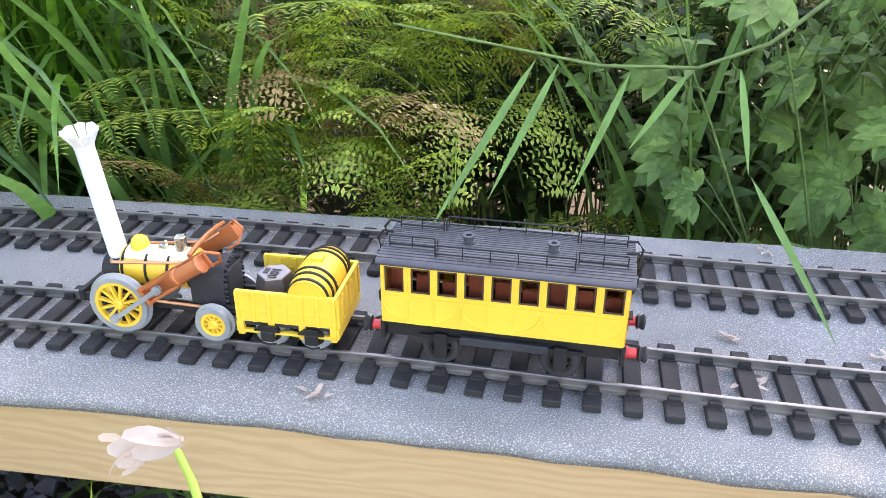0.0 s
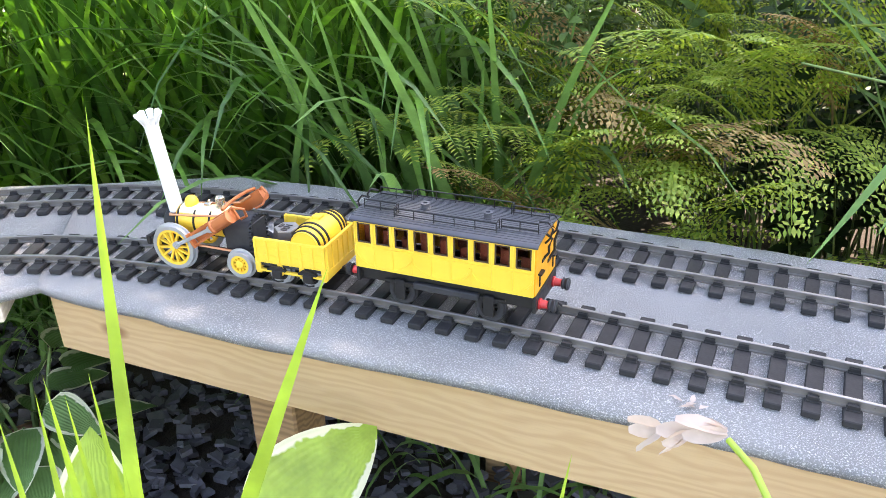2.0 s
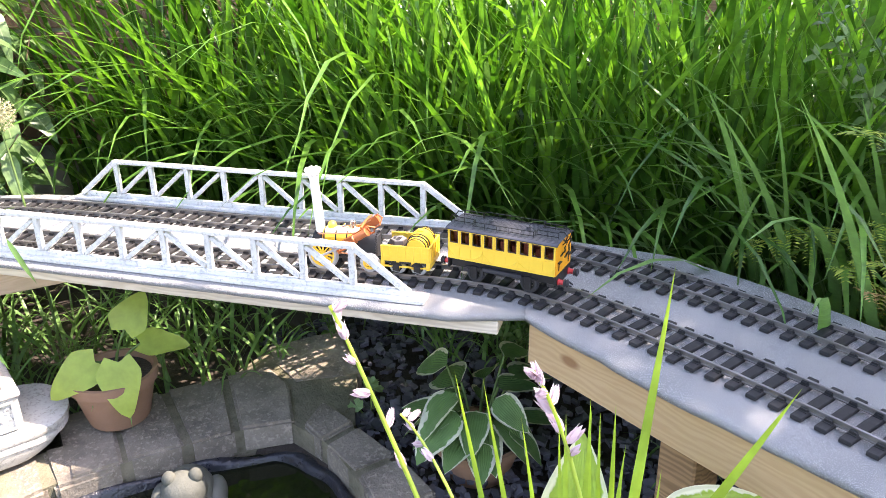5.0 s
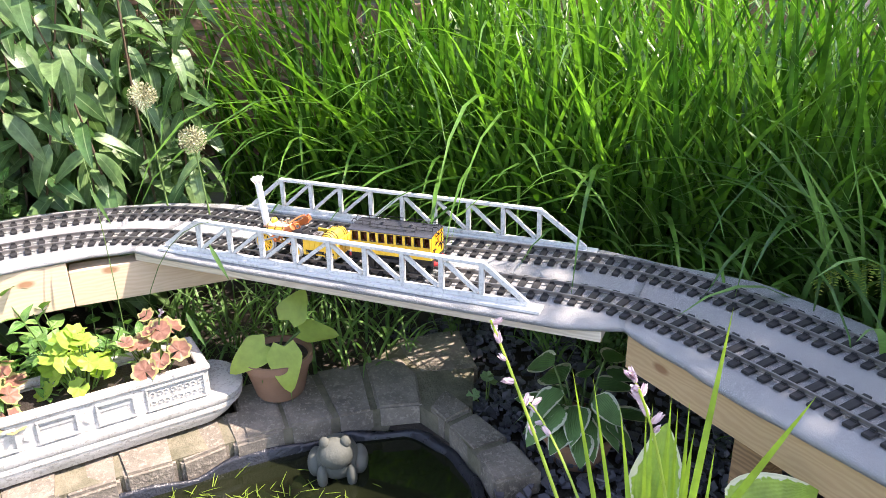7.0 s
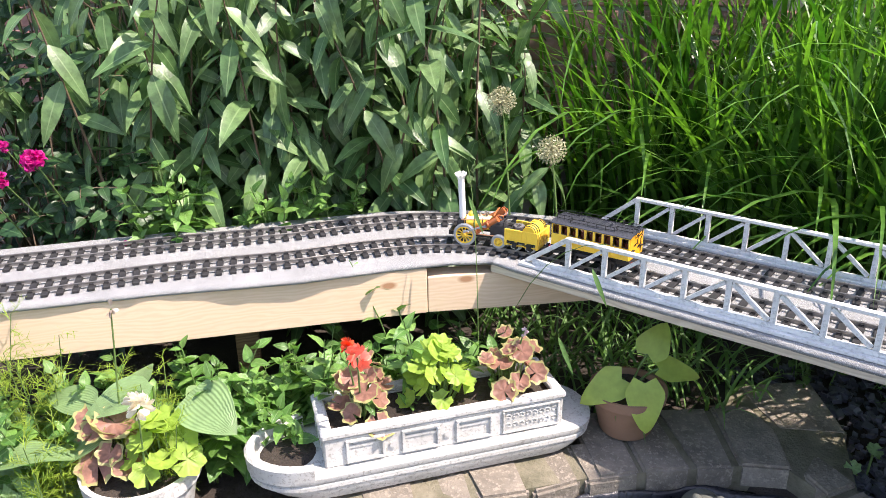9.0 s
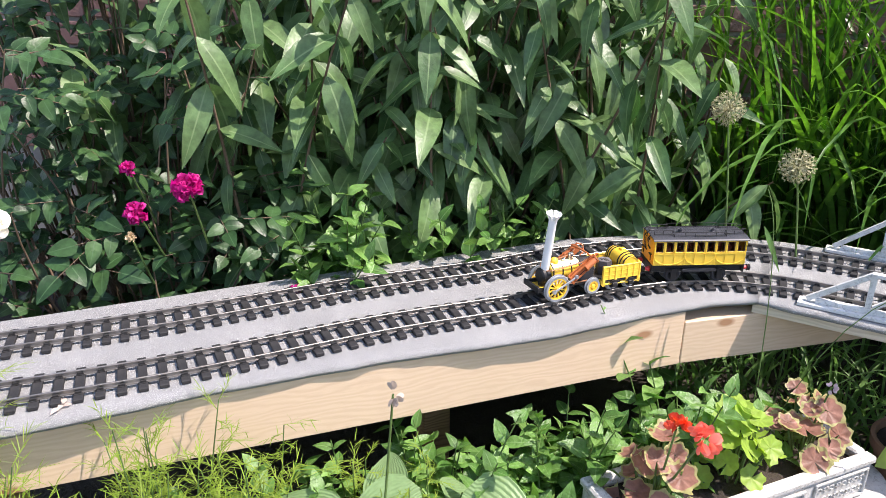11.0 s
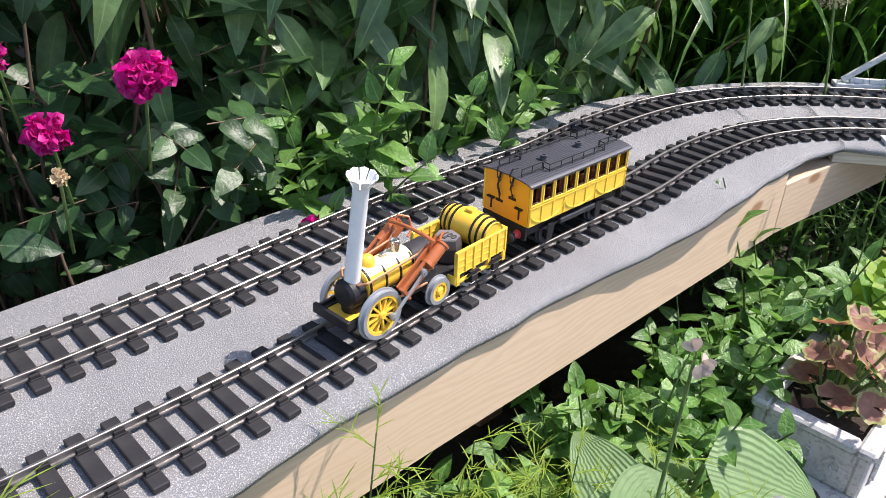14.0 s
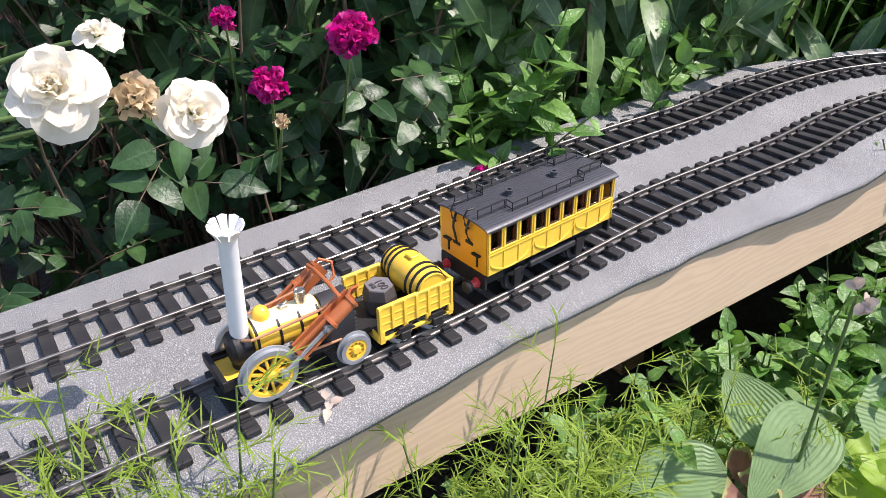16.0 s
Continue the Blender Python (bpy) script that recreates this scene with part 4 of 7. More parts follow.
        for yy in (-0.02, 0.02):
            bm = bmesh.new()
            box(bm, x + s * 0.0012, x + s * 0.0048, yy - 0.005, yy + 0.005, 0.0505, 0.052)
            box(bm, x + s * 0.0012, x + s * 0.0022, yy - 0.0009, yy + 0.0009, 0.0385, 0.0515)
            part("lamp_bracket", bm, BLACK, t)
        bm = bmesh.new()
        box(bm, x - 0.0016 + s * 0.0005, x + 0.0016 + s * 0.0005, -W + 0.001, W - 0.001, 0.0180, 0.0332, 0.0004)
        part("buffer_beam", bm, BLACK, t)
        for yy in (-0.0215, 0.0215):
            buf = new("buffer")
            buf.parent = t
            buf.matrix_basis = pose(x + s * 0.0022, yy, 0.0232, 0, 0, 0 if s > 0 else 180)
            bm = bmesh.new()
            turned(bm, [(0.0048, 0.0), (0.0050, 0.0015), (0.0038, 0.002), (0.0034, 0.008), (0.0040, 0.0085)], "x", 16)
            part("buffer_housing", bm, RED, buf, "red buffer housing", smooth=True)
            bm = bmesh.new()
            turned(bm, [(0.0030, 0.0086), (0.0058, 0.0100), (0.0044, 0.0115), (0.0060, 0.0145), (0.0045, 0.0160)], "x", 18)
            part("buffer_head", bm, SOOT, buf, "dark round buffer head", smooth=True)
        bm = bmesh.new()
        tube(bm, [(x + s * 0.003, 0, 0.0165), (x + s * 0.012, 0, 0.0160), (x + s * 0.018, 0, 0.013)], 0.0012, 6)
        part("coupling_hook", bm, BLACK, t)
    # roof: shallow arch with planking
    bm = bmesh.new()
    n = 15
    rows = []
    for x in (-L - 0.0035, L + 0.0035):
        top = [bm.verts.new((x, (W + 0.003) * math.cos(a), Z1 + 0.0006 + 0.0044 * math.sin(a))) for a in np.linspace(0, math.pi, n)]
        low = [bm.verts.new((x, (W + 0.003) * math.cos(a), Z1 - 0.0008 + 0.0044 * math.sin(a))) for a in np.linspace(0, math.pi, n)]
        rows.append((top, low))
    for k in range(n - 1):
        bm.faces.new((rows[0][0][k], rows[0][0][k + 1], rows[1][0][k + 1], rows[1][0][k]))
        bm.faces.new((rows[0][1][k + 1], rows[0][1][k], rows[1][1][k], rows[1][1][k + 1]))
        for r in rows:
            bm.faces.new((r[0][k], r[1][k], r[1][k + 1], r[0][k + 1]))
    for k in (0, n - 1):
        bm.faces.new((rows[0][0][k], rows[1][0][k], rows[1][1][k], rows[0][1][k]))
    part("roof", bm, ROOF, t, "dark slate-grey arched roof", smooth=True)
    for k in range(-9, 10):
        bm = bmesh.new()
        yy = k * 0.0034
        zz = Z1 + 0.0006 + 0.0044 * math.sqrt(max(0.0, 1 - (yy / (W + 0.003)) ** 2))
        box(bm, -L - 0.0032, L + 0.0032, yy - 0.00025, yy + 0.00025, zz - 0.0001, zz + 0.00035)
        part("roof_batten", bm, ROOF, t)
    for x in (-0.033, 0.030):
        bm = bmesh.new()
        turned(bm, [(0.0048, 0.0), (0.0048, 0.001), (0.0040, 0.0012), (0.0038, 0.0042), (0.0046, 0.0048), (0.0046, 0.0056), (0.0022, 0.0056), (0.0022, 0.0040)], "z", 18, pose(x, 0, Z1 + 0.0049))
        part("roof_vent", bm, ROOF, t, "round roof vent", smooth=True)

    def railing(x0, x1, y, ends):
        bm = bmesh.new()
        zb = Z1 + 0.0006 + 0.0044 * math.sqrt(1 - (y / (W + 0.003)) ** 2)
        for z in (zb + 0.0022, zb + 0.0082):
            tube(bm, [(x0, y, z), (x1, y, z)], 0.0006, 6)
        for k in range(6 if x1 - x0 > 0.06 else 3):
            x = x0 + (x1 - x0) * k / (5 if x1 - x0 > 0.06 else 2)
            tube(bm, [(x, y, zb - 0.001), (x, y, zb + 0.0082)], 0.0005, 6)
        for x, yy in ends:
            zz = Z1 + 0.0006 + 0.0044 * math.sqrt(1 - (yy / (W + 0.003)) ** 2)
            for z in (0.0022, 0.0082):
                tube(bm, [(x, y, zb + z), (x, yy, zz + z)], 0.0006, 6)
            tube(bm, [(x, yy, zz - 0.001), (x, yy, zz + 0.0082)], 0.0005, 6)
        part("roof_rail", bm, BLACK, t, "black luggage rail")

    for s in (-1, 1):
        railing(-0.050, 0.050, s * 0.0245, ((-0.050, s * 0.0160), (0.050, s * 0.0160)))
        railing(-0.086, -0.052, s * 0.0160, ())
        railing(0.052, 0.086, s * 0.0160, ())
    for x in (-L, L):
        s = 1 if x > 0 else -1
        for yy in (-0.009, 0.009):
            bm = bmesh.new()
            tube(bm, [(x - s * 0.004, yy, Z1 + 0.012), (x + s * 0.004, yy, Z1 + 0.0125), (x + s * 0.0085, yy, Z1 + 0.007), (x + s * 0.0065, yy, Z1 - 0.001), (x + s * 0.002, yy, Z1 - 0.006)], 0.0010, 7)
            part("grab_iron", bm, BLACK, t, "curled black grab iron")
    # underframe
    bm = bmesh.new()
    for y in (-0.024, 0.024):
        box(bm, -L + 0.002, L - 0.002, y - 0.002, y + 0.002, 0.0195, 0.0332)
    box(bm, -L + 0.002, L - 0.002, -0.030, 0.030, 0.0300, 0.0332)
    part("underframe", bm, BLACK, t)
    for y in (-1, 1):
        bm = bmesh.new()
        box(bm, -0.036, 0.030, y * 0.0295 - 0.003, y * 0.0295 + 0.003, 0.0200, 0.0262, 0.001)
        part("step_board", bm, SOOT, t, "grey running board")
        for x in (-0.045, 0.045):
            bm = bmesh.new()
            yy = y * 0.0285
            box(bm, x - 0.005, x + 0.005, yy - 0.002, yy + 0.002, 0.006, 0.0255, 0.0006)
            for k in range(4):
                box(bm, x - 0.016 + k * 0.0035, x + 0.016 - k * 0.0035, yy - 0.0012, yy + 0.0012, 0.0178 + (3 - k) * 0.0016, 0.0192 + (3 - k) * 0.0016)
            part("axle_guard", bm, BLACK, t, "black spring and axle guard")
    wheels = []
    for x in (-0.045, 0.045):
        for y, s in ((0.0235, 1), (-0.0235, -1)):
            wheels.append((spoked_wheel(t, x, y, COACH_R, 8, "coach_wheel", rim=SOOT, spoke_mat=BLACK, side=s), COACH_R))
    return t, wheels


LOCO, LOCO_WHEELS, RODS = locomotive()
TENDER, TENDER_WHEELS = tender()
water_barrel(TENDER)
lead_weight(TENDER)
COACH, COACH_WHEELS = coach()
COACH.scale, TENDER.scale = (0.845, 0.89, 0.92), (0.88, 0.92, 0.88)
# way of the leading axle along the line, in metres, second by second
TRAVEL = [(0.0, 1.321), (1.5, 1.559), (2.5, 1.706), (3.5, 1.854), (4.5, 2.006), (5.0, 2.080), (7.5, 2.560), (9.0, 2.830), (10.0, 2.974), (12.5, 3.357), (13.0, 3.430), (14.5, 3.643), (15.0, 3.711), (16.0, 3.843)]


def travelled(t):
    k = np.array(TRAVEL)
    ts = np.arange(-1, 17.01, 0.1)
    v = np.interp(ts, k[:, 0], k[:, 1])
    v = np.where(ts < 0, k[0, 1] + 0.158 * ts, v)
    v = np.where(ts > 16, k[-1, 1] + 0.138 * (ts - 16), v)
    return float(np.interp(t, ts, np.convolve(np.pad(v, 5, mode="edge"), np.ones(11) / 11, mode="valid")) if 0.5 < t < 15.5 else np.interp(t, ts, v))


def on_rails(s_front, s_rear):
    a, b = on_line(s_front), on_line(s_rear)
    c = (a + b) / 2
    return c, math.degrees(math.atan2(a[1] - b[1], a[0] - b[0]))


def motions():
    steps = [round(k * 0.1, 3) for k in range(161)]
    loco, tend, car = [], [], []
    for t in steps:
        s = travelled(t)
        a, b = on_line(s), on_line(s - WHEELBASE)
        loco.append((t, pose(a[0], a[1], RAIL_TOP, 0, 0, math.degrees(math.atan2(a[1] - b[1], a[0] - b[0])))))
        c, h = on_rails(s - 0.104, s - 0.140)
        tend.append((t, pose(c[0], c[1], RAIL_TOP, 0, 0, h)))
        c, h = on_rails(s - 0.222, s - 0.300)
        car.append((t, pose(c[0], c[1], RAIL_TOP, 0, 0, h)))
    walk(LOCO, loco)
    walk(TENDER, tend)
    walk(COACH, car)
    s0 = travelled(0)
    for w, r in LOCO_WHEELS + TENDER_WHEELS + COACH_WHEELS:
        base = w.matrix_basis.translation.copy()
        walk(w, [(t, pose(base.x, base.y, base.z, 0, math.degrees((travelled(t) - s0) / r) + 78, 0)) for t in steps])
    for rod, y in RODS:
        rows = []
        for t in steps:
            a = (travelled(t) - s0) / WHEEL_R + radians(78)
            px, pz = CRANK * math.cos(a), WHEEL_R - CRANK * math.sin(a)
            # the far end slides on the cylinder's line
            d = Vector((-math.cos(radians(33)), 0, math.sin(radians(33))))
            o = CYL - Vector((px, 0, pz))
            k = -o.dot(d) + math.sqrt(max(o.dot(d) ** 2 - o.length_squared + ROD_LEN ** 2, 0))
            e = CYL + d * k
            ang = math.degrees(math.atan2(e.z - pz, e.x - px))
            rows.append((t, pose(px, y, pz, 0, -ang, 0)))
        walk(rod, rows)


# ---- foliage helpers ----
UP = np.array((0.0, 0.0, 1.0))


def unit(v):
    v = np.asarray(v, float)
    return v / (np.linalg.norm(v) + 1e-9)


SHAPES = {
    "blade": lambda v: np.clip(1.15 * (1 - v ** 3), 0, 1) * (0.75 + 0.25 * np.minimum(v * 4, 1)),
    "lance": lambda v: np.sin(np.pi * np.clip(v, 0, 1) ** 0.72) ** 0.9,
    "ovate": lambda v: np.sin(np.pi * np.clip(v, 0, 1) ** 0.62) ** 0.75,
    "heart": lambda v: np.clip((1 - v) ** 0.62 * (1 - (1 - v) ** 9 * 0.55) * 1.18, 0, 1),
    "petal": lambda v: np.sin(np.pi * (0.12 + 0.82 * v) ** 1.2) ** 0.6,
}


class Foliage:
    """Gathers leaves and stems into one mesh."""

    def __init__(self, seed=1):
        self.v, self.f, self.uv, self.n = [], [], [], 0
        self.r = random.Random(seed)

    def leaf(self, o, d, normal, length, width, shape="lance", curl=0.25, fold=0.15, rows=6, wave=0.0, notch=0.0):
        o, d = np.asarray(o, float), unit(d)
        side = unit(np.cross(d, normal))
        nrm = np.cross(side, d)
        v = np.linspace(0, 1, rows)
        w = SHAPES[shape](v) * width / 2
        w[-1] = 0.0 if shape != "petal" else w[-1]
        mid = o + np.outer(v * length, d) - np.outer(curl * length * v * v, nrm)
        if notch:
            ww = np.zeros_like(v)
            ww[0] = -notch * length
            left = mid + np.outer(ww, d)
        else:
            left = mid
        lift = np.outer(w * fold + wave * width * np.sin(v * 9 + self.r.uniform(0, 6)), nrm)
        lift2 = np.outer(w * fold + wave * width * np.sin(v * 8 + self.r.uniform(0, 6)), nrm)
        a, b = left + np.outer(w, side) + lift, left - np.outer(w, side) + lift2
        k = self.n
        self.v.append(np.stack([a, mid, b], 1).reshape(-1, 3))
        self.uv.append(np.stack([np.c_[np.ones(rows), v], np.c_[np.zeros(rows), v], np.c_[-np.ones(rows), v]], 1).reshape(-1, 2))
        for i in range(rows - 1):
            j = k + 3 * i
            self.f.append((j, j + 1, j + 4, j + 3))
            self.f.append((j + 1, j + 2, j + 5, j + 4))
        self.n += rows * 3

    def blade(self, o, d, length, width, droop, rows=9, twist=0.0):
        """A grass blade: rises along d and bows over by droop."""
        o, d = np.asarray(o, float), unit(d)
        flat = unit(np.array((d[0], d[1], 0.0)) + 1e-6)
        v = np.linspace(0, 1, rows)
        ang = droop * v ** 1.7
        rise = np.cumsum(np.cos(ang)) / rows
        out = np.cumsum(np.sin(ang)) / rows
        rise, out = rise - rise[0], out - out[0]
        mid = o + np.outer(rise * length, d) + np.outer(out * length, unit(flat - d * (flat @ d) * 0.0 - UP * 0.15))
        side = unit(np.cross(flat, UP) * math.cos(twist) + flat * math.sin(twist))
        w = SHAPES["blade"](v) * width / 2
        k = self.n
        lift = np.outer(w * 0.25, UP)
        self.v.append(np.stack([mid + np.outer(w, side) + lift, mid, mid - np.outer(w, side) + lift], 1).reshape(-1, 3))
        self.uv.append(np.stack([np.c_[np.ones(rows), v], np.c_[np.zeros(rows), v], np.c_[-np.ones(rows), v]], 1).reshape(-1, 2))
        for i in range(rows - 1):
            j = k + 3 * i
            self.f.append((j, j + 1, j + 4, j + 3))
            self.f.append((j + 1, j + 2, j + 5, j + 4))
        self.n += rows * 3

    def stem(self, pts, r0, r1, sides=5):
        pts = np.asarray(pts, float)
        n = len(pts)
        k = self.n
        for i, p in enumerate(pts):
            d = unit(pts[min(i + 1, n - 1)] - pts[max(i - 1, 0)])
            a = unit(np.cross(d, UP if abs(d[2]) < 0.95 else (1, 0, 0)))
            b = np.cross(d, a)
            r = r0 + (r1 - r0) * i / max(n - 1, 1)
            ring = [p + (a * math.cos(2 * math.pi * j / sides) + b * math.sin(2 * math.pi * j / sides)) * r for j in range(sides)]
            self.v.append(np.array(ring))
            self.uv.append(np.c_[np.full(sides, 0.5), np.full(sides, i / n)])
        for i in range(n - 1):
            for j in range(sides):
                a, b = k + i * sides + j, k + i * sides + (j + 1) % sides
                self.f.append((a, b, b + sides, a + sides))
        self.n += n * sides

    def link(self, name, mat, parent=None, label=""):
        return arrays(name, np.concatenate(self.v), self.f, mat, parent, label, np.concatenate(self.uv))


def arc(a, b, sag, n=8, side=(0, 0, 0)):
    a, b = np.asarray(a, float), np.asarray(b, float)
    v = np.linspace(0, 1, n)[:, None]
    return a + (b - a) * v + np.outer((4 * v * (1 - v)).ravel(), np.array((0, 0, sag)) + np.asarray(side, float))


def plant(name, label, category, x, y, z, group=""):
    return thing(name, label, category, pose(x, y, z), group)


# ---- ground, pond and paving ----
GROUND_Z, WATER_Z, COPING_Z = -0.345, -0.356, -0.300
POND = [(-0.60, -0.88), (-0.86, -0.86), (-0.985, -0.72), (-1.035, -0.52), (-1.082, -0.33), (-1.112, -0.14), (-1.098, 0.01), (-1.02, 0.065), (-0.93, 0.085), (-0.80, 0.07), (-0.64, 0.02), (-0.52, -0.12), (-0.46, -0.35), (-0.48, -0.66)]


def in_pond(x, y):
    c = False
    for i in range(len(POND)):
        (x0, y0), (x1, y1) = POND[i], POND[i - 1]
        if (y0 > y) != (y1 > y) and x < (x1 - x0) * (y - y0) / (y1 - y0) + x0:
            c = not c
    return c


verts, faces = [], []
xs = np.r_[-40, -12, -5, np.linspace(-3, 1.6, 93), 4, 12, 40]
ys = np.r_[-40, -12, -5, np.linspace(-3, 2.4, 109), 5, 12, 40]
for x in xs:
    for y in ys:
        z = GROUND_Z + 0.012 * noise.noise(Vector((x * 5, y * 5, 0))) + 0.02 * noise.noise(Vector((x * 1.3, y * 1.3, 3)))
        verts.append((x, y, z - 0.16 if in_pond(x, y) else z))
for i in range(len(xs) - 1):
    for j in range(len(ys) - 1):
        k = i * len(ys) + j
        faces.append((k, k + len(ys), k + len(ys) + 1, k + 1))
tagged(arrays("ground", verts, faces, SOIL), "dark garden soil between the plants", "ground", kind="structure")

bm = bmesh.new()
bm.faces.new([bm.verts.new((-0.78 + (x + 0.78) * 1.05, -0.4 + (y + 0.4) * 1.05, WATER_Z)) for x, y in POND])
tagged(part("pond_water", bm, WATER), "still dark green garden pond water", "water", kind="structure")


def liner():
    """Black sheet between the water and the coping, in uneven folds."""
    vs, fs = [], []
    loop = resample(POND + [POND[0]], 160)
    c = np.array((-0.78, -0.4))
    prof = [(1.035, -0.345), (1.008, -0.338), (0.995, -0.346), (0.982, -0.358), (0.968, -0.373), (0.93, -0.40)]
    for i, p in enumerate(loop):
        for f, z in prof:
            w = noise.noise(Vector((p[0] * 14, p[1] * 14, f * 8)))
            vs.append((c[0] + (p[0] - c[0]) * (f + 0.03 * w), c[1] + (p[1] - c[1]) * (f + 0.03 * w), z + 0.014 * w))
    m = len(prof)
    for i in range(len(loop) - 1):
        for j in range(m - 1):
            k = i * m + j
            fs.append((k, k + 1, k + m + 1, k + m))
    tagged(arrays("pond_liner", vs, fs, LINER), "crumpled black rubber pond liner edge", "pond liner", kind="structure")


liner()


def coping():
    """Blocks set round the pond's rim, with gaps between them."""
    t = thing("pond_coping", "weathered brown stone blocks laid round the pond", "coping", kind="structure")
    loop = resample(POND + [POND[0]], 29)
    c = np.array((-0.78, -0.4))
    r = random.Random(5)
    for i in range(28):
        a, b = loop[i], loop[i + 1]
        d = b - a
        n = unit(np.array((d[1], -d[0])))
        if n @ ((a + b) / 2 - c) < 0:
            n = -n
        depth = r.uniform(0.085, 0.115)
        mid = (a + b) / 2
        if mid[0] < -0.82 and mid[1] > -0.26:
            continue
        e = d * 0.045
        z = COPING_Z + r.uniform(-0.008, 0.006)
        bmx = bmesh.new()
        pts = [a + e + n * 0.004, b - e + n * r.uniform(0, 0.01), b - e * 0.5 + n * depth * 1.0 + d * 0.04, a + e * 0.5 + n * depth - d * 0.04]
        low = [bmx.verts.new((p[0], p[1], GROUND_Z - 0.02)) for p in pts]
        top = [bmx.verts.new((p[0], p[1], z + r.uniform(-0.004, 0.004))) for p in pts]
        bmx.faces.new(low)
        bmx.faces.new(top)
        for k in range(4):
            bmx.faces.new((low[k], low[(k + 1) % 4], top[(k + 1) % 4], top[k]))
        bmesh.ops.recalc_face_normals(bmx, faces=bmx.faces)
        bmesh.ops.bevel(bmx, geom=list(bmx.edges), offset=0.006, segments=2, affect="EDGES")
        part("coping_stone", bmx, STONE, t, smooth=True)


coping()


def slab(pts, z, label):
    bmx = bmesh.new()
    low = [bmx.verts.new((x, y, z - 0.05)) for x, y in pts]
    top = [bmx.verts.new((x, y, z)) for x, y in pts]
    bmx.faces.new(low)
    bmx.faces.new(top)
    n = len(pts)
    for k in range(n):
        bmx.faces.new((low[k], low[(k + 1) % n], top[(k + 1) % n], top[k]))
    bmesh.ops.recalc_face_normals(bmx, faces=bmx.faces)
    bmesh.ops.bevel(bmx, geom=list(bmx.edges), offset=0.005, segments=2, affect="EDGES")
    return tagged(part("paving_slab", bmx, STONE, smooth=True), label, "paving slab", "slabs by the pond")


slab([(-1.095, -0.30), (-1.108, -0.226), (-1.30, -0.245), (-1.28, -0.325)], -0.301, "grey-brown block under the flower pot")
slab([(-1.109, -0.218), (-1.116, -0.135), (-1.297, -0.160), (-1.30, -0.237)], -0.300, "grey-brown paving block at the pond's back edge")
slab([(-1.117, -0.126), (-1.122, -0.056), (-1.305, -0.050), (-1.302, -0.150)], -0.303, "grey-brown paving block at the pond's back edge")
slab([(-1.123, -0.046), (-1.110, 0.040), (-1.225, 0.056), (-1.305, 0.036), (-1.312, -0.040)], -0.300, "mossy paving block in the pond's back corner")
slab([(-1.235, 0.068), (-1.312, 0.048), (-1.392, 0.045), (-1.405, 0.200), (-1.215, 0.190)], -0.306, "flat dark paving slab under the bridge")
slab([(-1.095, 0.052), (-1.040, 0.068), (-1.068, 0.132), (-1.150, 0.098)], -0.299, "small dark block at the pond's corner")
slab([(-1.030, 0.071), (-0.945, 0.094), (-0.962, 0.168), (-1.058, 0.135)], -0.303, "dark block at the pond's side")
slab([(-0.935, 0.097), (-0.845, 0.100), (-0.850, 0.190), (-0.950, 0.171)], -0.300, "dark block at the pond's side")


def mortar_bed(pts, label):
    """Mossy mortar between the blocks, a little below their tops."""
    bmx = bmesh.new()
    low = [bmx.verts.new((x, y, -0.36)) for x, y in pts]
    top = [bmx.verts.new((x, y, -0.3075)) for x, y in pts]
    bmx.faces.new(low)
    bmx.faces.new(top)
    for k in range(len(pts)):
        bmx.faces.new((low[k], low[(k + 1) % len(pts)], top[(k + 1) % len(pts)], top[k]))
    bmesh.ops.recalc_face_normals(bmx, faces=bmx.faces)
    tagged(part("mortar_bed", bmx, MOSSY, None), label, "mortar", kind="structure")


mortar_bed([(-1.105, -0.30), (-1.128, -0.05), (-1.114, 0.036), (-1.03, 0.078), (-0.85, 0.108), (-0.86, 0.180), (-1.06, 0.128), (-1.22, 0.182), (-1.395, 0.190), (-1.382, 0.052), (-1.30, -0.04), (-1.288, -0.315)], "mossy mortar between the blocks at the pond's back")
mortar_bed([(-1.00, -0.72), (-1.052, -0.52), (-1.098, -0.33), (-1.106, -0.302), (-1.20, -0.31), (-1.16, -0.45), (-1.10, -0.75)], "crumbling mortar between the coping blocks")


def slate_chips():
    fo = Foliage(8)
    r = fo.r
    vs, fs = [], []
    for _ in range(5200):
        x, y = (r.uniform(-1.15, 0.5), r.uniform(0.1, 0.75)) if r.random() < 0.75 else (r.uniform(-1.5, -1.1), r.uniform(-0.35, 0.45))
        if in_pond(x, y) or y < 0.1 + 0.1 * (x + 0.9) and x < -0.6:
            continue
        s = r.uniform(0.006, 0.016)
        z = GROUND_Z + 0.012 + r.uniform(0, 0.012)
        a = r.uniform(0, 6.3)
        t1, t2 = r.uniform(-0.4, 0.4), r.uniform(-0.4, 0.4)
        k = len(vs)
        corner = [(math.cos(a + q + r.uniform(-0.3, 0.3)) * s * r.uniform(0.6, 1.2), math.sin(a + q) * s * r.uniform(0.5, 1.0)) for q in (0, 1.5, 3.0, 4.6)]
        h = r.uniform(0.002, 0.004)
        for dz in (-h, h):
            vs += [(x + p, y + q, z + dz + p * t1 + q * t2) for p, q in corner]
        fs += [(k + 3, k + 2, k + 1, k), (k + 4, k + 5, k + 6, k + 7)] + [(k + i, k + (i + 1) % 4, k + 4 + (i + 1) % 4, k + 4 + i) for i in range(4)]
    tagged(arrays("slate_chippings", vs, fs, SLATE, smooth=False), "dark purple-grey slate chippings on the ground", "slate chippings", kind="stuff")


slate_chips()


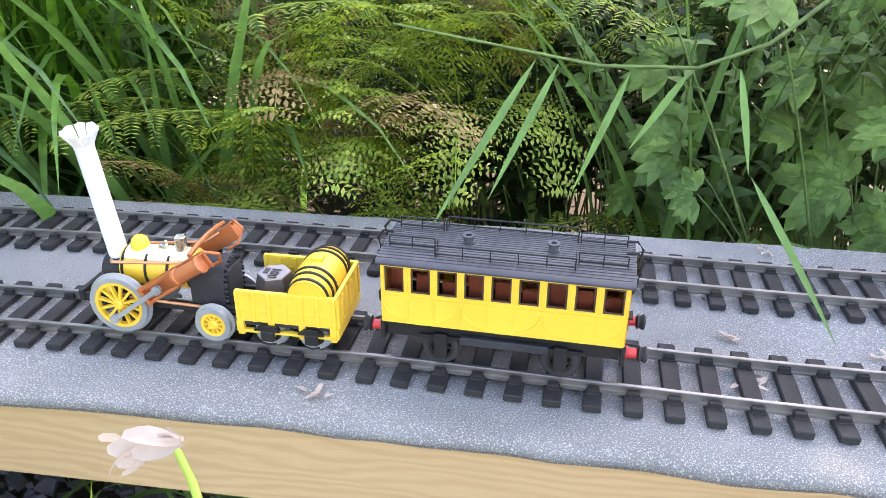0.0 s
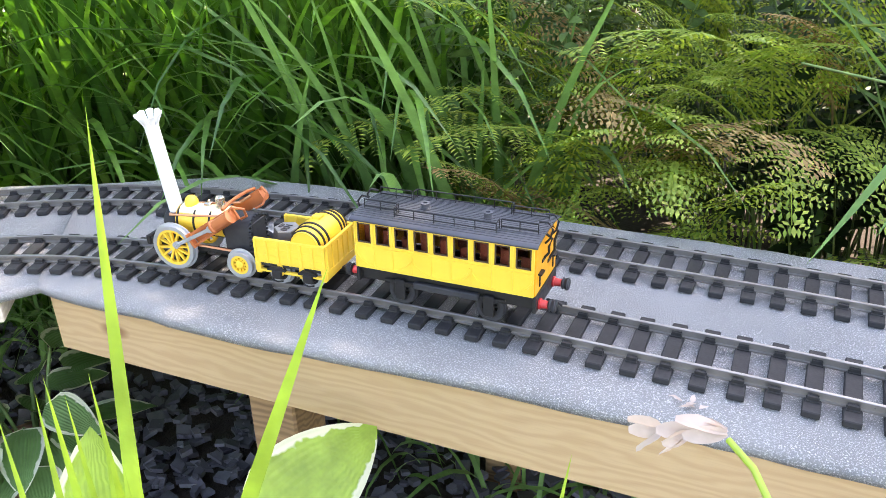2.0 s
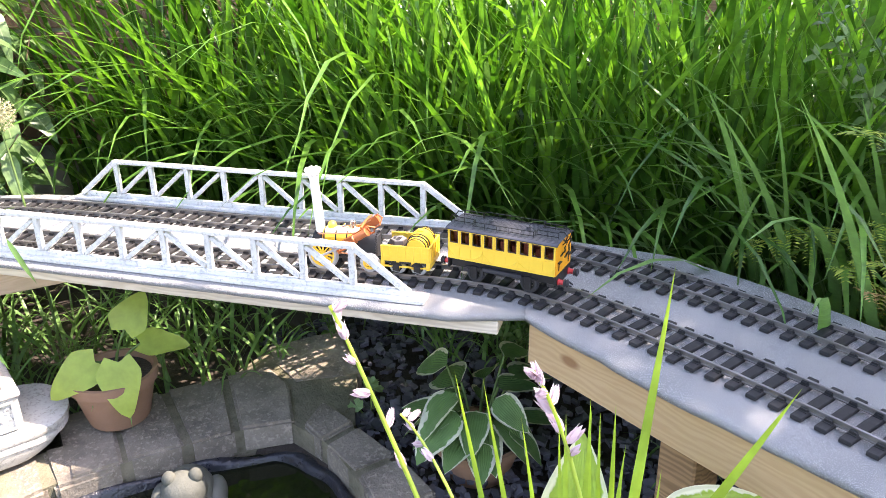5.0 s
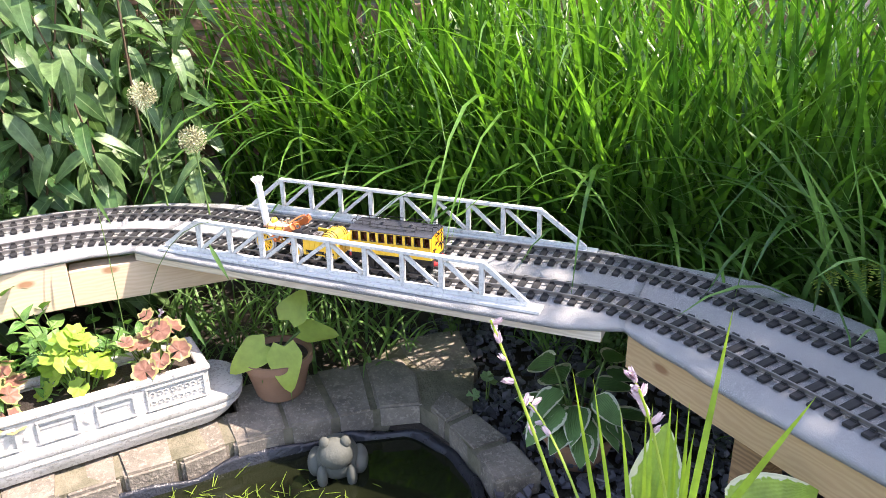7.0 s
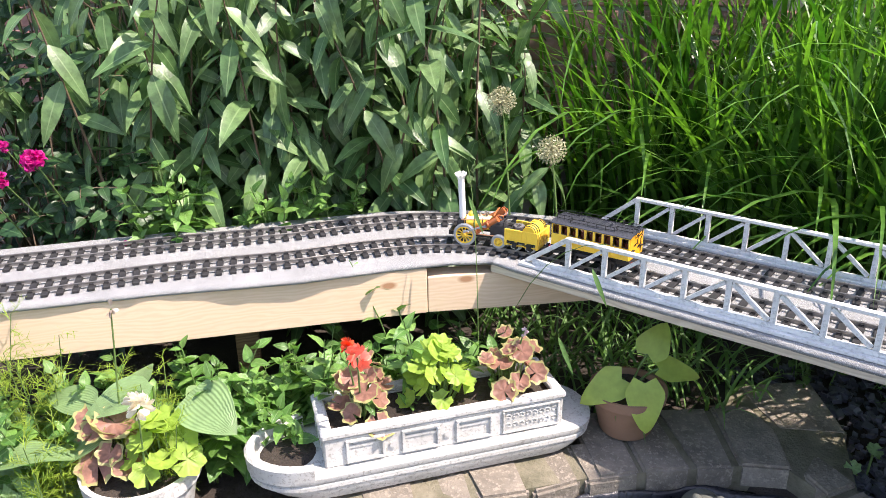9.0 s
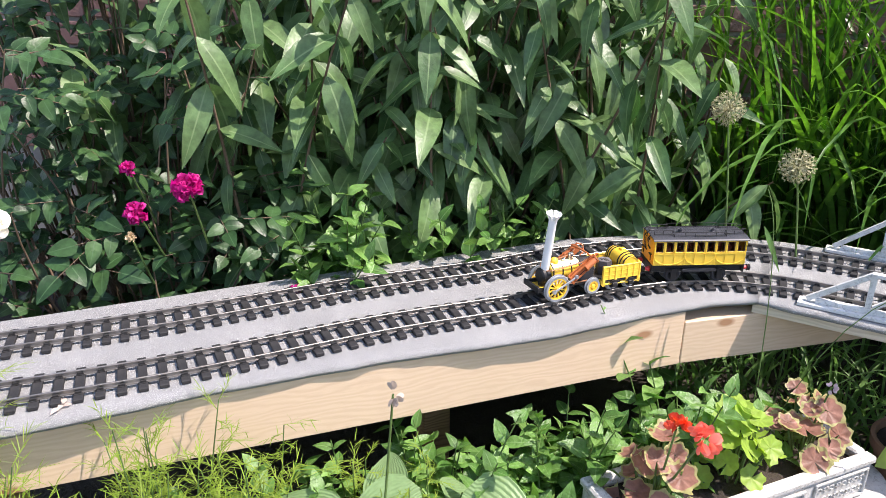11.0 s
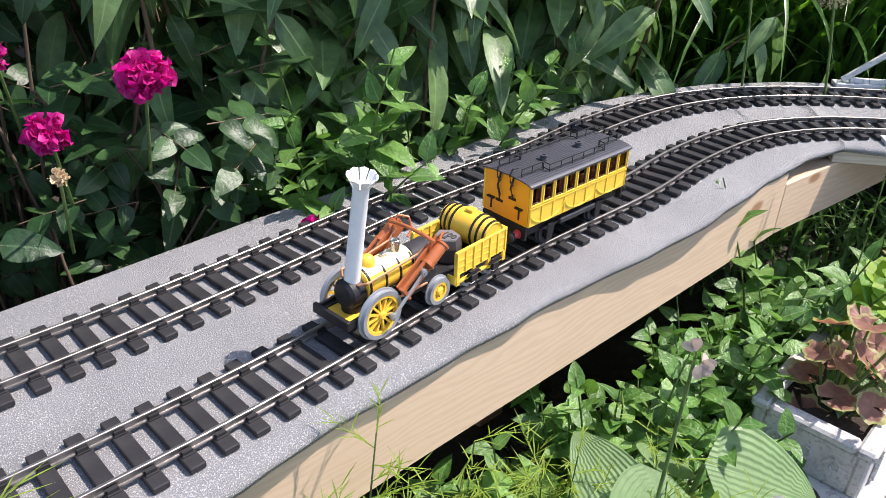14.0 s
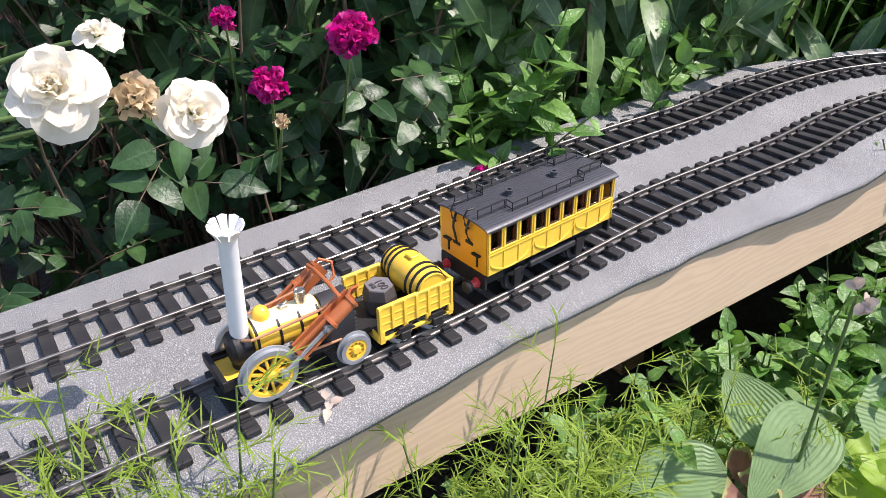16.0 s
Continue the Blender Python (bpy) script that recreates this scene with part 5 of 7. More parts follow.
def garden_wall(x0, x1, y, z1, turn, px, py, label):
    """A dark brick boundary wall behind the plants: courses of single bricks on a mortar core."""
    t = thing("wall_boundary", label, "brick wall", pose(px, py, GROUND_Z, 0, 0, turn), kind="structure")
    bmx = bmesh.new()
    box(bmx, x0, x1, 0.008, 0.1, 0, z1)
    part("core", bmx, MORTAR, t)
    bmx = bmesh.new()
    box(bmx, -0.104, 0.104, 0.0, 0.02, 0.0, 0.062, 0.003)
    me = bpy.data.meshes.new("brick")
    bmx.to_mesh(me)
    bmx.free()
    me.materials.append(BRICK)
    r = random.Random(2)
    row = 0
    z = 0.30
    while z < z1 - 0.06:
        x = x0 + 0.11 + (0.11 if row % 2 else 0)
        while x < x1 - 0.1:
            o = new("brick", me)
            o.parent = t
            o.matrix_basis = pose(x, r.uniform(-0.003, 0.002), z, 0, 0, r.uniform(-0.6, 0.6))
            x += 0.22
        z += 0.073
        row += 1
    return t


garden_wall(-1.6, 1.6, 0, 1.05, 76, -2.42, -1.2, "dark red-brown brick wall behind the shrubs")
bm = bmesh.new()
for k in range(12, 34):
    box(bm, -3.0 + k * 0.15, -2.853 + k * 0.15, -0.01 - 0.012 * (k % 2), 0.01 - 0.012 * (k % 2), 0.0, 1.05, 0.002)
tagged(part("fence_boundary", bm, WOOD_DARK, m=pose(-0.9, 2.25, GROUND_Z, 0, 0, 22)), "dark brown close-boarded fence behind the grass", "fence", kind="structure")
bm = bmesh.new()
for k in range(30):
    box(bm, -3.3 + k * 0.15, -3.153 + k * 0.15, -0.01 - 0.012 * (k % 2), 0.01 - 0.012 * (k % 2), 0.0, 1.05, 0.002)
tagged(part("fence_far", bm, WOOD_DARK, m=pose(-2.75, 0.75, GROUND_Z, 0, 0, 58)), "dark brown close-boarded fence behind the grass", "fence", kind="structure")


# ---- tall grass behind the bridge ----
def tall_grass():
    fo = Foliage(21)
    r = fo.r
    p0, p1, away = np.array((-2.14, -0.27)), np.array((-0.80, 1.00)), unit((-0.66, 0.75))
    for k in range(3600):
        u, d = r.random() * 1.14 - 0.14, r.random() ** 1.3 * 0.85
        x, y = p0 + (p1 - p0) * u + away * d
        if r.random() < 0.35:
            d = r.uniform(0.0, 0.12)
            x, y = p0 + (p1 - p0) * u + away * d
        if u < 0.42 and d < 0.22 * (1 - u / 0.42) + 0.03 and r.random() < 0.6:
            continue
        a = math.atan2(-away[1], -away[0]) + r.gauss(0, 1.5)
        tilt = abs(r.gauss(0.08, 0.08))
        h = r.uniform(0.66, 1.2) * (0.85 if d < 0.12 else 1.1) * (1.0 + 0.35 * max(0.0, 1 - u / 0.45) * min(1.0, d / 0.25))
        fo.blade((x, y, GROUND_Z), (math.cos(a) * tilt, math.sin(a) * tilt, 1), h, r.uniform(0.008, 0.019), r.uniform(0.15, 1.1) if r.random() < 0.65 else r.uniform(1.2, 2.4), 11, r.uniform(-0.6, 0.6))
    ob = fo.link("tall_grass", GRASS)
    return tagged(ob, "tall bright green arching grass behind the bridge", "grass", kind="stuff")


tall_grass()


def under_grass():
    """Low grass and weeds on the bank below the bridge and between the posts."""
    fo = Foliage(22)
    r = fo.r
    for k in range(1250):
        q = r.random()
        if q < 0.28:
            x, y = r.uniform(-1.75, -1.30), r.uniform(-0.5, 0.1)
        elif q < 0.7:
            x, y = r.uniform(-1.7, -1.15), r.uniform(0.35, 0.85)
        else:
            x, y = r.uniform(-0.95, 0.6), r.uniform(0.55, 0.8)
        a = r.uniform(0, 6.3)
        fo.blade((x, y, GROUND_Z), (math.cos(a) * 0.4, math.sin(a) * 0.4, 1), r.uniform(0.10, 0.24), r.uniform(0.004, 0.009), r.uniform(0.6, 2.2), 7, r.uniform(-0.8, 0.8))
    return tagged(fo.link("bank_grass", REED), "low dark grass and weeds on the bank", "grass", kind="stuff")


under_grass()


def iris_clump(x, y, n, h, spread, seed, lean=(0, -1), label="clump of broad upright sword-shaped green leaves"):
    t = plant("iris_clump", label, "iris", x, y, GROUND_Z, "iris clumps behind the track")
    r = random.Random(seed)
    for k in range(n):
        fo = Foliage(seed * 50 + k)
        a = r.uniform(0, 6.3)
        tilt = r.uniform(0.03, 0.30)
        d = (math.cos(a) * tilt + lean[0] * 0.12, math.sin(a) * tilt + lean[1] * 0.12, 1)
        fo.blade((r.gauss(0, spread), r.gauss(0, spread), 0), d, h * r.uniform(0.7, 1.15), r.uniform(0.011, 0.019), r.uniform(0.15, 1.2) if r.random() < 0.75 else r.uniform(1.3, 2.1), 11, r.uniform(-0.7, 0.7))
        fo.link("leaf_blade", REED, t)
    return t


iris_clump(-0.86, 0.86, 30, 0.66, 0.06, 1)
iris_clump(-0.70, 0.88, 30, 0.72, 0.06, 2)
iris_clump(-0.06, 0.96, 16, 0.9, 0.022, 3, (0, 0.6))
iris_clump(-0.30, 1.25, 14, 0.95, 0.10, 4, (0, 0.6))
iris_clump(-0.76, 1.06, 22, 0.8, 0.08, 6)
iris_clump(-0.98, 0.80, 26, 0.6, 0.05, 7)


def fern(x, y, z, n, length, seed, toward, label):
    t = plant("fern", label, "fern", x, y, z, "ferns behind the track")
    r = random.Random(seed)
    for k in range(n):
        dry = r.random() < 0.12
        fo = Foliage(seed * 90 + k)
        a = toward + r.gauss(0, 0.95)
        L = length * r.uniform(0.7, 1.15)
        el = r.uniform(0.45, 1.4)
        steps = 19
        p = np.array((r.gauss(0, 0.015), r.gauss(0, 0.015), 0.0))
        pts = [p.copy()]
        for i in range(steps):
            e = el - 1.25 * (i / steps) ** 1.3
            p = p + np.array((math.cos(a) * math.cos(e), math.sin(a) * math.cos(e), math.sin(e))) * L / steps
            pts.append(p.copy())
        fo.stem(pts[::3], 0.0016, 0.0006, 4)
        for i in range(3, steps):
            v = i / steps
            d = unit(pts[i + 1] - pts[i])
            side = unit(np.cross(d, UP))
            nrm = np.cross(side, d)
            w = L * 0.20 * math.sin(math.pi * min(1, (v - 0.12) * 1.08) ** 0.75) + 0.004
            for s in (-1, 1):
                q = unit(side * s + d * 0.35 - nrm * 0.12 + np.array((r.gauss(0, 0.08), r.gauss(0, 0.08), r.gauss(0, 0.16))))
                m = max(4, int(w / 0.0064))
                for j in range(m):
                    b = pts[i] + q * w * (j + 0.3) / m - nrm * 0.16 * w * ((j + 0.3) / m) ** 2
                    ll = 0.0118 * (1 - 0.65 * j / m) * r.uniform(0.8, 1.15) * (0.6 + 0.4 * L / 0.34)
                    for g in (-1, 1):
                        fo.leaf(b, np.cross(nrm, q) * g * s + q * 0.45, nrm, ll, ll * 0.46, "ovate", r.uniform(0, 0.4), 0.1, 3)
        fo.link("frond", FERN_DRY if dry else FERN, t, "dried brown frond" if dry else "")
    return t


fern(-0.54, 0.84, -0.16, 9, 0.36, 1, -1.5, "yellow-green fern with arching fronds and some brown ones")
fern(-0.44, 0.98, -0.10, 9, 0.44, 2, -1.6, "yellow-green fern with arching fronds")
fern(-0.36, 0.86, -0.18, 8, 0.36, 3, -1.4, "yellow-green fern with drooping fronds")
fern(-0.60, 1.02, -0.05, 9, 0.42, 4, -1.4, "yellow-green fern with upright fronds")
fern(-0.50, 0.90, 0.0, 8, 0.30, 7, -1.4, "young yellow-green fern with short fronds")
fern(-0.33, 0.97, 0.02, 8, 0.30, 8, -1.7, "young yellow-green fern with short upright fronds")
fern(-0.44, 1.12, 0.06, 10, 0.46, 5, -1.6, "tall yellow-green fern with feathery fronds")
fern(-0.28, 1.10, 0.02, 9, 0.40, 6, -1.6, "tall yellow-green fern with narrow fronds")


def sprig_bush(name, label, category, x, y, z, n, height, spread, mat, ll, lw, seed, shape="ovate", pairs=9, lean=(0, 0), group="", droop=0.0, roughness=0.5, stem_mat=None, cross=True):
    """A bush of sprigs, each a stem with pairs of leaves. Leaves of all sprigs: one part; stems: another."""
    t = plant(name, label, category, x, y, z, group)
    fo, st = Foliage(seed), Foliage(seed + 1)
    r = fo.r
    for k in range(n):
        a = r.uniform(0, 6.3)
        q = spread * math.sqrt(r.random())
        b = np.array((math.cos(a) * q, math.sin(a) * q, 0))
        h = height * r.uniform(0.55, 1.1)
        lean_v = np.array((math.cos(a) * 0.25 + lean[0] + r.gauss(0, 0.12), math.sin(a) * 0.25 + lean[1] + r.gauss(0, 0.12), 0)) * h
        top = b + lean_v + np.array((0, 0, h))
        pts = arc(b, top, 0.0, 7, (-lean_v[0] * 0.15, -lean_v[1] * 0.15, 0)) - np.outer(np.linspace(0, 1, 7) ** 2 * droop * h, UP)
        st.stem(pts, 0.0022, 0.0009, 5)
        phase = r.uniform(0, 6.3)
        for i in range(pairs):
            v = 0.22 + 0.78 * (i + 0.5) / pairs
            f = v * 6
            i0 = min(int(f), 5)
            p = pts[i0] + (pts[i0 + 1] - pts[i0]) * (f - i0)
            d = unit(pts[i0 + 1] - pts[i0])
            phase += 1.57 if cross else 2.4
            for s in (0, math.pi):
                side = unit(np.cross(d, (math.cos(phase + s), math.sin(phase + s), 0.1)))
                out = unit(side * 1.0 + d * (0.25 + 0.75 * v * v) + UP * r.gauss(0, 0.18))
                size = ll * (1.0 - 0.45 * max(0, v - 0.6) / 0.4) * r.uniform(0.7, 1.15)
                fo.leaf(p, out, unit(UP * 0.8 + np.array((r.gauss(0, roughness), r.gauss(0, roughness), 0.3))), size, size * lw, shape, r.uniform(0.1, 0.5), r.uniform(0.05, 0.35), 6, 0.03)
    tagged(fo.link("foliage", mat, t), kind="stuff")
    tagged(st.link("stem_tangle", stem_mat or STEM, t), kind="stuff")
    return t


# shrub of small leaves between the grass and the ferns, and the shade behind
for i, (x, y, z, n, h, s) in enumerate(((-0.70, 1.02, -0.05, 26, 0.45, 0.12), (-0.58, 1.16, 0.0, 26, 0.45, 0.14), (-0.40, 1.26, 0.0, 24, 0.5, 0.15), (-0.16, 1.32, 0.0, 24, 0.5, 0.16), (-0.06, 1.14, -0.20, 26, 0.5, 0.12), (0.05, 1.22, -0.15, 24, 0.5, 0.12))):
    sprig_bush("jasmine_bush", "bushy shrub of small dark green leaves", "shrub", x, y, z, n, h, s, BUSH, 0.032, 0.5, 60 + i, pairs=12, lean=(0, -0.25), group="small-leaved shrubs")
for i, (x, y, z) in enumerate(((-1.18, 0.48, -0.33), (-0.98, 0.62, -0.33), (-1.42, 0.2, -0.33))):
    sprig_bush("weed_clump", "small green weeds growing on the bank", "weed", x, y, z, 9, 0.12, 0.06, BUSH, 0.022, 0.7, 90 + i, pairs=4, group="bank weeds")


# growth before the fence, the deep shade there put into its near-black green
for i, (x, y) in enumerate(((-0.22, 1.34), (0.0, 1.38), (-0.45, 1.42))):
    sprig_bush("privet_bush", "dense leafy bush behind the ferns, its green darkened as if in shade", "shrub", x, y, GROUND_Z, 36, 0.62, 0.15, SHADE_LEAF, 0.042, 0.5, 360 + 2 * i, pairs=12, lean=(0, -0.15), group="dark bushes by the fence")
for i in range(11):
    sprig_bush("privet_bush", "dense leafy bush in front of the fence, its green darkened as if in shade", "shrub", -1.0 + 0.2 * i, 1.52 + 0.10 * (i % 3) - 0.02 * i, GROUND_Z, 40, 0.78, 0.17, SHADE_LEAF, 0.042, 0.5, 160 + 2 * i, pairs=12, lean=(0, -0.15), group="dark bushes by the fence")


def lobed_plant(x, y, z, n, seed, label, size=0.075):
    """Leaves of three toothed lobed leaflets on long stalks."""
    t = plant("lobed_leaf_plant", label, "perennial plant", x, y, z, "lobed-leaved plants")
    fo, st = Foliage(seed), Foliage(seed + 1)
    r = fo.r
    for k in range(n):
        a, q = r.uniform(0, 6.3), 0.26 * math.sqrt(r.random())
        top = np.array((math.cos(a) * q * 1.25, math.sin(a) * q, r.uniform(0.10, 0.60)))
        st.stem(arc((math.cos(a) * q * 0.3, math.sin(a) * q * 0.3, 0), top, 0.03, 6), 0.0018, 0.0011, 4)
        face = unit(UP * 0.75 + np.array((r.gauss(0, 0.25), -0.62 + r.gauss(0, 0.22), 0)))
        f0 = unit(np.cross(face, (math.cos(a), math.sin(a), 0.2)))
        f0 = unit(np.cross(f0, face))
        s0 = np.cross(face, f0)
        sz = size * r.uniform(0.6, 1.15)
        for ang in (-1.05, 0, 1.05):
            d = f0 * math.cos(ang) + s0 * math.sin(ang)
            e = np.cross(face, d)
            base = top + d * sz * 0.10
            fo.leaf(base, d, face, sz, sz * 0.56, "ovate", 0.2, 0.12, 7, 0.05)
            for g in (-1, 1):
                fo.leaf(base + d * sz * 0.12, d * 0.80 + e * g * 0.62, face + e * g * 0.02, sz * 0.74, sz * 0.40, "ovate", 0.22, 0.1, 6, 0.05)
                fo.leaf(base + d * sz * 0.45, d * 0.9 + e * g * 0.42, face - e * g * 0.03, sz * 0.46, sz * 0.22, "ovate", 0.2, 0.1, 5, 0.04)
    tagged(fo.link("foliage", LOBED, t), kind="stuff")
    tagged(st.link("stalk_tangle", STEM, t), kind="stuff")
    return t


lobed_plant(0.18, 0.95, -0.28, 58, 31, "leafy perennial with lobed grey-green leaves beside the track", 0.056)
lobed_plant(0.38, 1.05, -0.22, 58, 33, "leafy perennial with lobed grey-green leaves", 0.058)
lobed_plant(0.30, 1.30, -0.05, 40, 35, "tall leafy perennial with lobed grey-green leaves", 0.06)


def shade_tree():
    """A small tree behind the track, out of view, added so that its crown shades the deck: tapered trunk, limbs, many
    small leaves with gaps.
    """
    t = plant("shade_tree", "unseen small leafy tree with a spreading green crown, added for shade", "tree", 0.75, 2.75, GROUND_Z)
    r = random.Random(17)
    st = Foliage(18)
    st.stem([(0, 0, 0), (0.02, -0.03, 1.0), (-0.02, -0.10, 2.0), (-0.05, -0.25, 3.0)], 0.06, 0.03, 9)
    fo = Foliage(19)
    for k in range(46):
        a = r.uniform(0, 6.3)
        q = math.sqrt(r.random())
        c = np.array((-0.29 + 0.80 * q * math.cos(a), -0.30 + 0.52 * q * math.sin(a), 3.35 + r.uniform(-0.2, 0.2)))
        st.stem(arc((-0.03, -0.15, 2.4 + 0.4 * r.random()), c, 0.08, 7), 0.014, 0.003, 6)
        for j in range(190):
            p = c + np.array((r.gauss(0, 0.13), r.gauss(0, 0.13), r.gauss(0, 0.08)))
            b = r.uniform(0, 6.3)
            L = r.uniform(0.04, 0.07)
            fo.leaf(p, (math.cos(b), math.sin(b), r.uniform(-0.6, 0.3)), (r.gauss(0, 0.4), r.gauss(0, 0.4), 1), L, L * 0.6, "ovate", 0.2, 0.2, 4)
    st.link("trunk_and_limbs", BROWN_STEM, t)
    tagged(fo.link("crown", BUSH, t), kind="stuff")


# never in view: added only to keep the sun off the right deck
shade_tree()


# ---- shrubs behind the left board ----
def lance_shrub(x, y, z, n, seed, label, height=0.85, spread=0.26):
    """Long hanging lance-shaped leaves in pairs on arching stems."""
    t = plant("lance_leaf_shrub", label, "shrub", x, y, z, "lance-leaved shrubs")
    fo, st = Foliage(seed), Foliage(seed + 1)
    r = fo.r
    for k in range(n):
        a, q = r.uniform(0, 6.3), spread * math.sqrt(r.random())
        b = np.array((math.cos(a) * q * 0.6, math.sin(a) * q, 0))
        h = height * r.uniform(0.5, 1.1)
        top = b + np.array((0.20 * h + r.gauss(0, 0.09), r.gauss(0, 0.14), h))
        pts = arc(b, top, 0.06 * h, 9, (r.gauss(0, 0.03), r.gauss(0, 0.03), 0))
        st.stem(pts, 0.004, 0.0014, 5)
        ph = r.uniform(0, 3)
        for i in range(11):
            v = 0.12 + 0.86 * i / 10
            f = v * 8
            i0 = min(int(f), 7)
            p = pts[i0] + (pts[i0 + 1] - pts[i0]) * (f - i0)
            ph += 1.57
            for s in (0, math.pi):
                out = unit((math.cos(ph + s), math.sin(ph + s), r.uniform(-1.5, 0.05)))
                L = r.uniform(0.095, 0.165) * (1.05 - 0.30 * v)
                fo.leaf(p, out, unit(UP + np.array((0.5 + r.gauss(0, 0.3), r.gauss(0, 0.3), 0))), L, L * r.uniform(0.27, 0.36), "lance", r.uniform(0.15, 0.6), r.uniform(0.1, 0.4), 7, 0.02)
    tagged(fo.link("foliage", BUDDLEIA, t), kind="stuff")
    tagged(st.link("stem_tangle", BROWN_STEM, t), kind="stuff")
    return t


lance_shrub(-1.92, -0.67, -0.33, 30, 41, "tall shrub with long grey-green lance-shaped leaves")
lance_shrub(-1.84, -0.95, -0.33, 26, 43, "tall shrub with long hanging grey-green leaves")
lance_shrub(-2.02, -0.72, -0.33, 34, 45, "tall shrub with long hanging grey-green leaves", 1.2, 0.34)
lance_shrub(-1.80, -1.22, -0.33, 16, 47, "shrub with long hanging green leaves beside the roses", 0.95, 0.16)
lance_shrub(-2.28, -0.64, -0.33, 30, 46, "tall shrub with long hanging grey-green leaves", 1.25, 0.28)
lance_shrub(-2.16, -1.45, -0.33, 26, 48, "tall shrub with long green leaves behind the roses", 1.15, 0.26)
lance_shrub(-2.08, -1.12, -0.33, 34, 49, "tall shrub with long hanging green leaves", 1.25, 0.34)


def rose_bush(x, y, z, n, seed, label, hx=0.24, hy=0.30, height=0.6):
    """Glossy leaves in fives on thin woody stems."""
    t = plant("rose_bush", label, "rose bush", x, y, z, "rose bushes")
    fo, st = Foliage(seed), Foliage(seed + 1)
    r = fo.r
    for k in range(n):
        top = np.array((r.uniform(-hx, hx), r.uniform(-hy, hy), r.uniform(0.08, 1.0) * height))
        root = np.array((top[0] * 0.35, top[1] * 0.45, 0))
        if k % 3 == 0:
            st.stem(arc(root, top, 0.02, 7, (r.gauss(0, 0.03), r.gauss(0, 0.03), 0)), 0.0035, 0.0013, 5)
        a = r.uniform(0, 6.3)
        d = unit((math.cos(a), math.sin(a), r.uniform(-0.45, 0.35)))
        face = unit(UP * 0.8 + np.array((0.55 + r.gauss(0, 0.35), r.gauss(0, 0.35), 0)))
        side = unit(np.cross(d, face))
        L = r.uniform(0.030, 0.050)
        st.stem([top, top + d * L * 1.6], 0.0009, 0.0007, 4)
        for off, s, sc in ((0.35, -1, 0.8), (0.35, 1, 0.8), (0.95, -1, 0.95), (0.95, 1, 0.95), (1.5, 0, 1.1)):
            q = d * 0.35 + side * s if s else d
            fo.leaf(top + d * L * off, q, unit(face + np.array((r.gauss(0, 0.22), r.gauss(0, 0.22), 0))), L * sc, L * sc * 0.62, "ovate", r.uniform(0.1, 0.4), r.uniform(0.05, 0.3), 9, 0.02)
    tagged(fo.link("foliage", ROSE_LEAF, t), kind="stuff")
    tagged(st.link("stem_tangle", BROWN_STEM, t), kind="stuff")
    return t


rose_bush(-1.74, -1.48, -0.32, 150, 51, "rose bush with glossy dark green leaves", 0.22, 0.28, 0.72)
rose_bush(-1.74, -1.80, -0.32, 90, 53, "rose bush with glossy dark green leaves behind the deck", 0.18, 0.26, 0.70)
rose_bush(-1.98, -1.55, -0.30, 230, 55, "tall rose bush with dark green leaves", 0.22, 0.42, 1.1)
rose_bush(-1.61, -1.33, -0.30, 60, 57, "low rose growth with dark leaves over the deck edge", 0.09, 0.16, 0.44)
rose_bush(-1.66, -2.10, -0.30, 60, 59, "rose bush with dark green leaves", 0.16, 0.22, 0.6)


def rose(p, size, mat, seed, label, face=(0.6, -0.1, 0.55), petals=34, group="roses", root=None, ragged=False):
    """A double bloom. Ragged ones are a dome of crumpled petals; the others have broad loose outer petals round a crumpled heart."""
    t = thing("rose_flower", label, "rose", pose(*p), group)
    r = random.Random(seed)
    n = unit(face)
    a = unit(np.cross(n, (0, 0, 1)))
    b = np.cross(n, a)
    for k in range(petals):
        ring = (k + 0.5) / petals
        ang = k * 2.4 + r.uniform(-0.6, 0.6)
        polar = (0.2 + 1.45 * ring if ragged else 0.15 + 1.45 * ring ** 0.8) + r.uniform(-0.22, 0.22)
        out = a * math.cos(ang) + b * math.sin(ang)
        d = unit(out * math.sin(polar) + n * math.cos(polar))
        fo = Foliage(seed * 100 + k)
        if ragged:
            L = size * r.uniform(0.24, 0.40)
            side = unit(np.cross(d, (r.gauss(0, 1), r.gauss(0, 1), r.gauss(0, 1))))
            fo.leaf(d * size * r.uniform(0.10, 0.24), d + side * 0.5, unit(np.cross(side, d) + d * r.uniform(-0.4, 0.4)), L, L * r.uniform(0.7, 1.2), "petal", r.uniform(-0.6, 0.6), r.uniform(-0.3, 0.6), 7, 0.22)
        else:
            L = size * (0.26 + 0.34 * ring) * r.uniform(0.85, 1.12)
            nrm = unit(n * math.sin(polar) - out * math.cos(polar) + np.array((r.gauss(0, 0.22), r.gauss(0, 0.22), r.gauss(0, 0.22))))
            fo.leaf(d * 0.002 + out * size * 0.05 * ring, d, nrm, L, L * (0.8 + 0.55 * ring) * r.uniform(0.85, 1.1), "petal", -0.30 + 0.75 * ring + r.uniform(-0.2, 0.35), r.uniform(0.05, 0.35), 8, 0.06 + 0.12 * (1 - ring))
        fo.link("petal", mat, t)
    fo = Foliage(seed)
    fo.stem(arc((0, 0, 0), np.subtract(root, p), 0.03, 9), 0.0015, 0.0026, 6) if root else fo.stem(arc((0, 0, 0), -n * 0.03 + np.array((-0.06, 0, -0.10)), 0.0, 5), 0.0014, 0.0018, 5)
    fo.link("stalk", STEM, t)
    return t


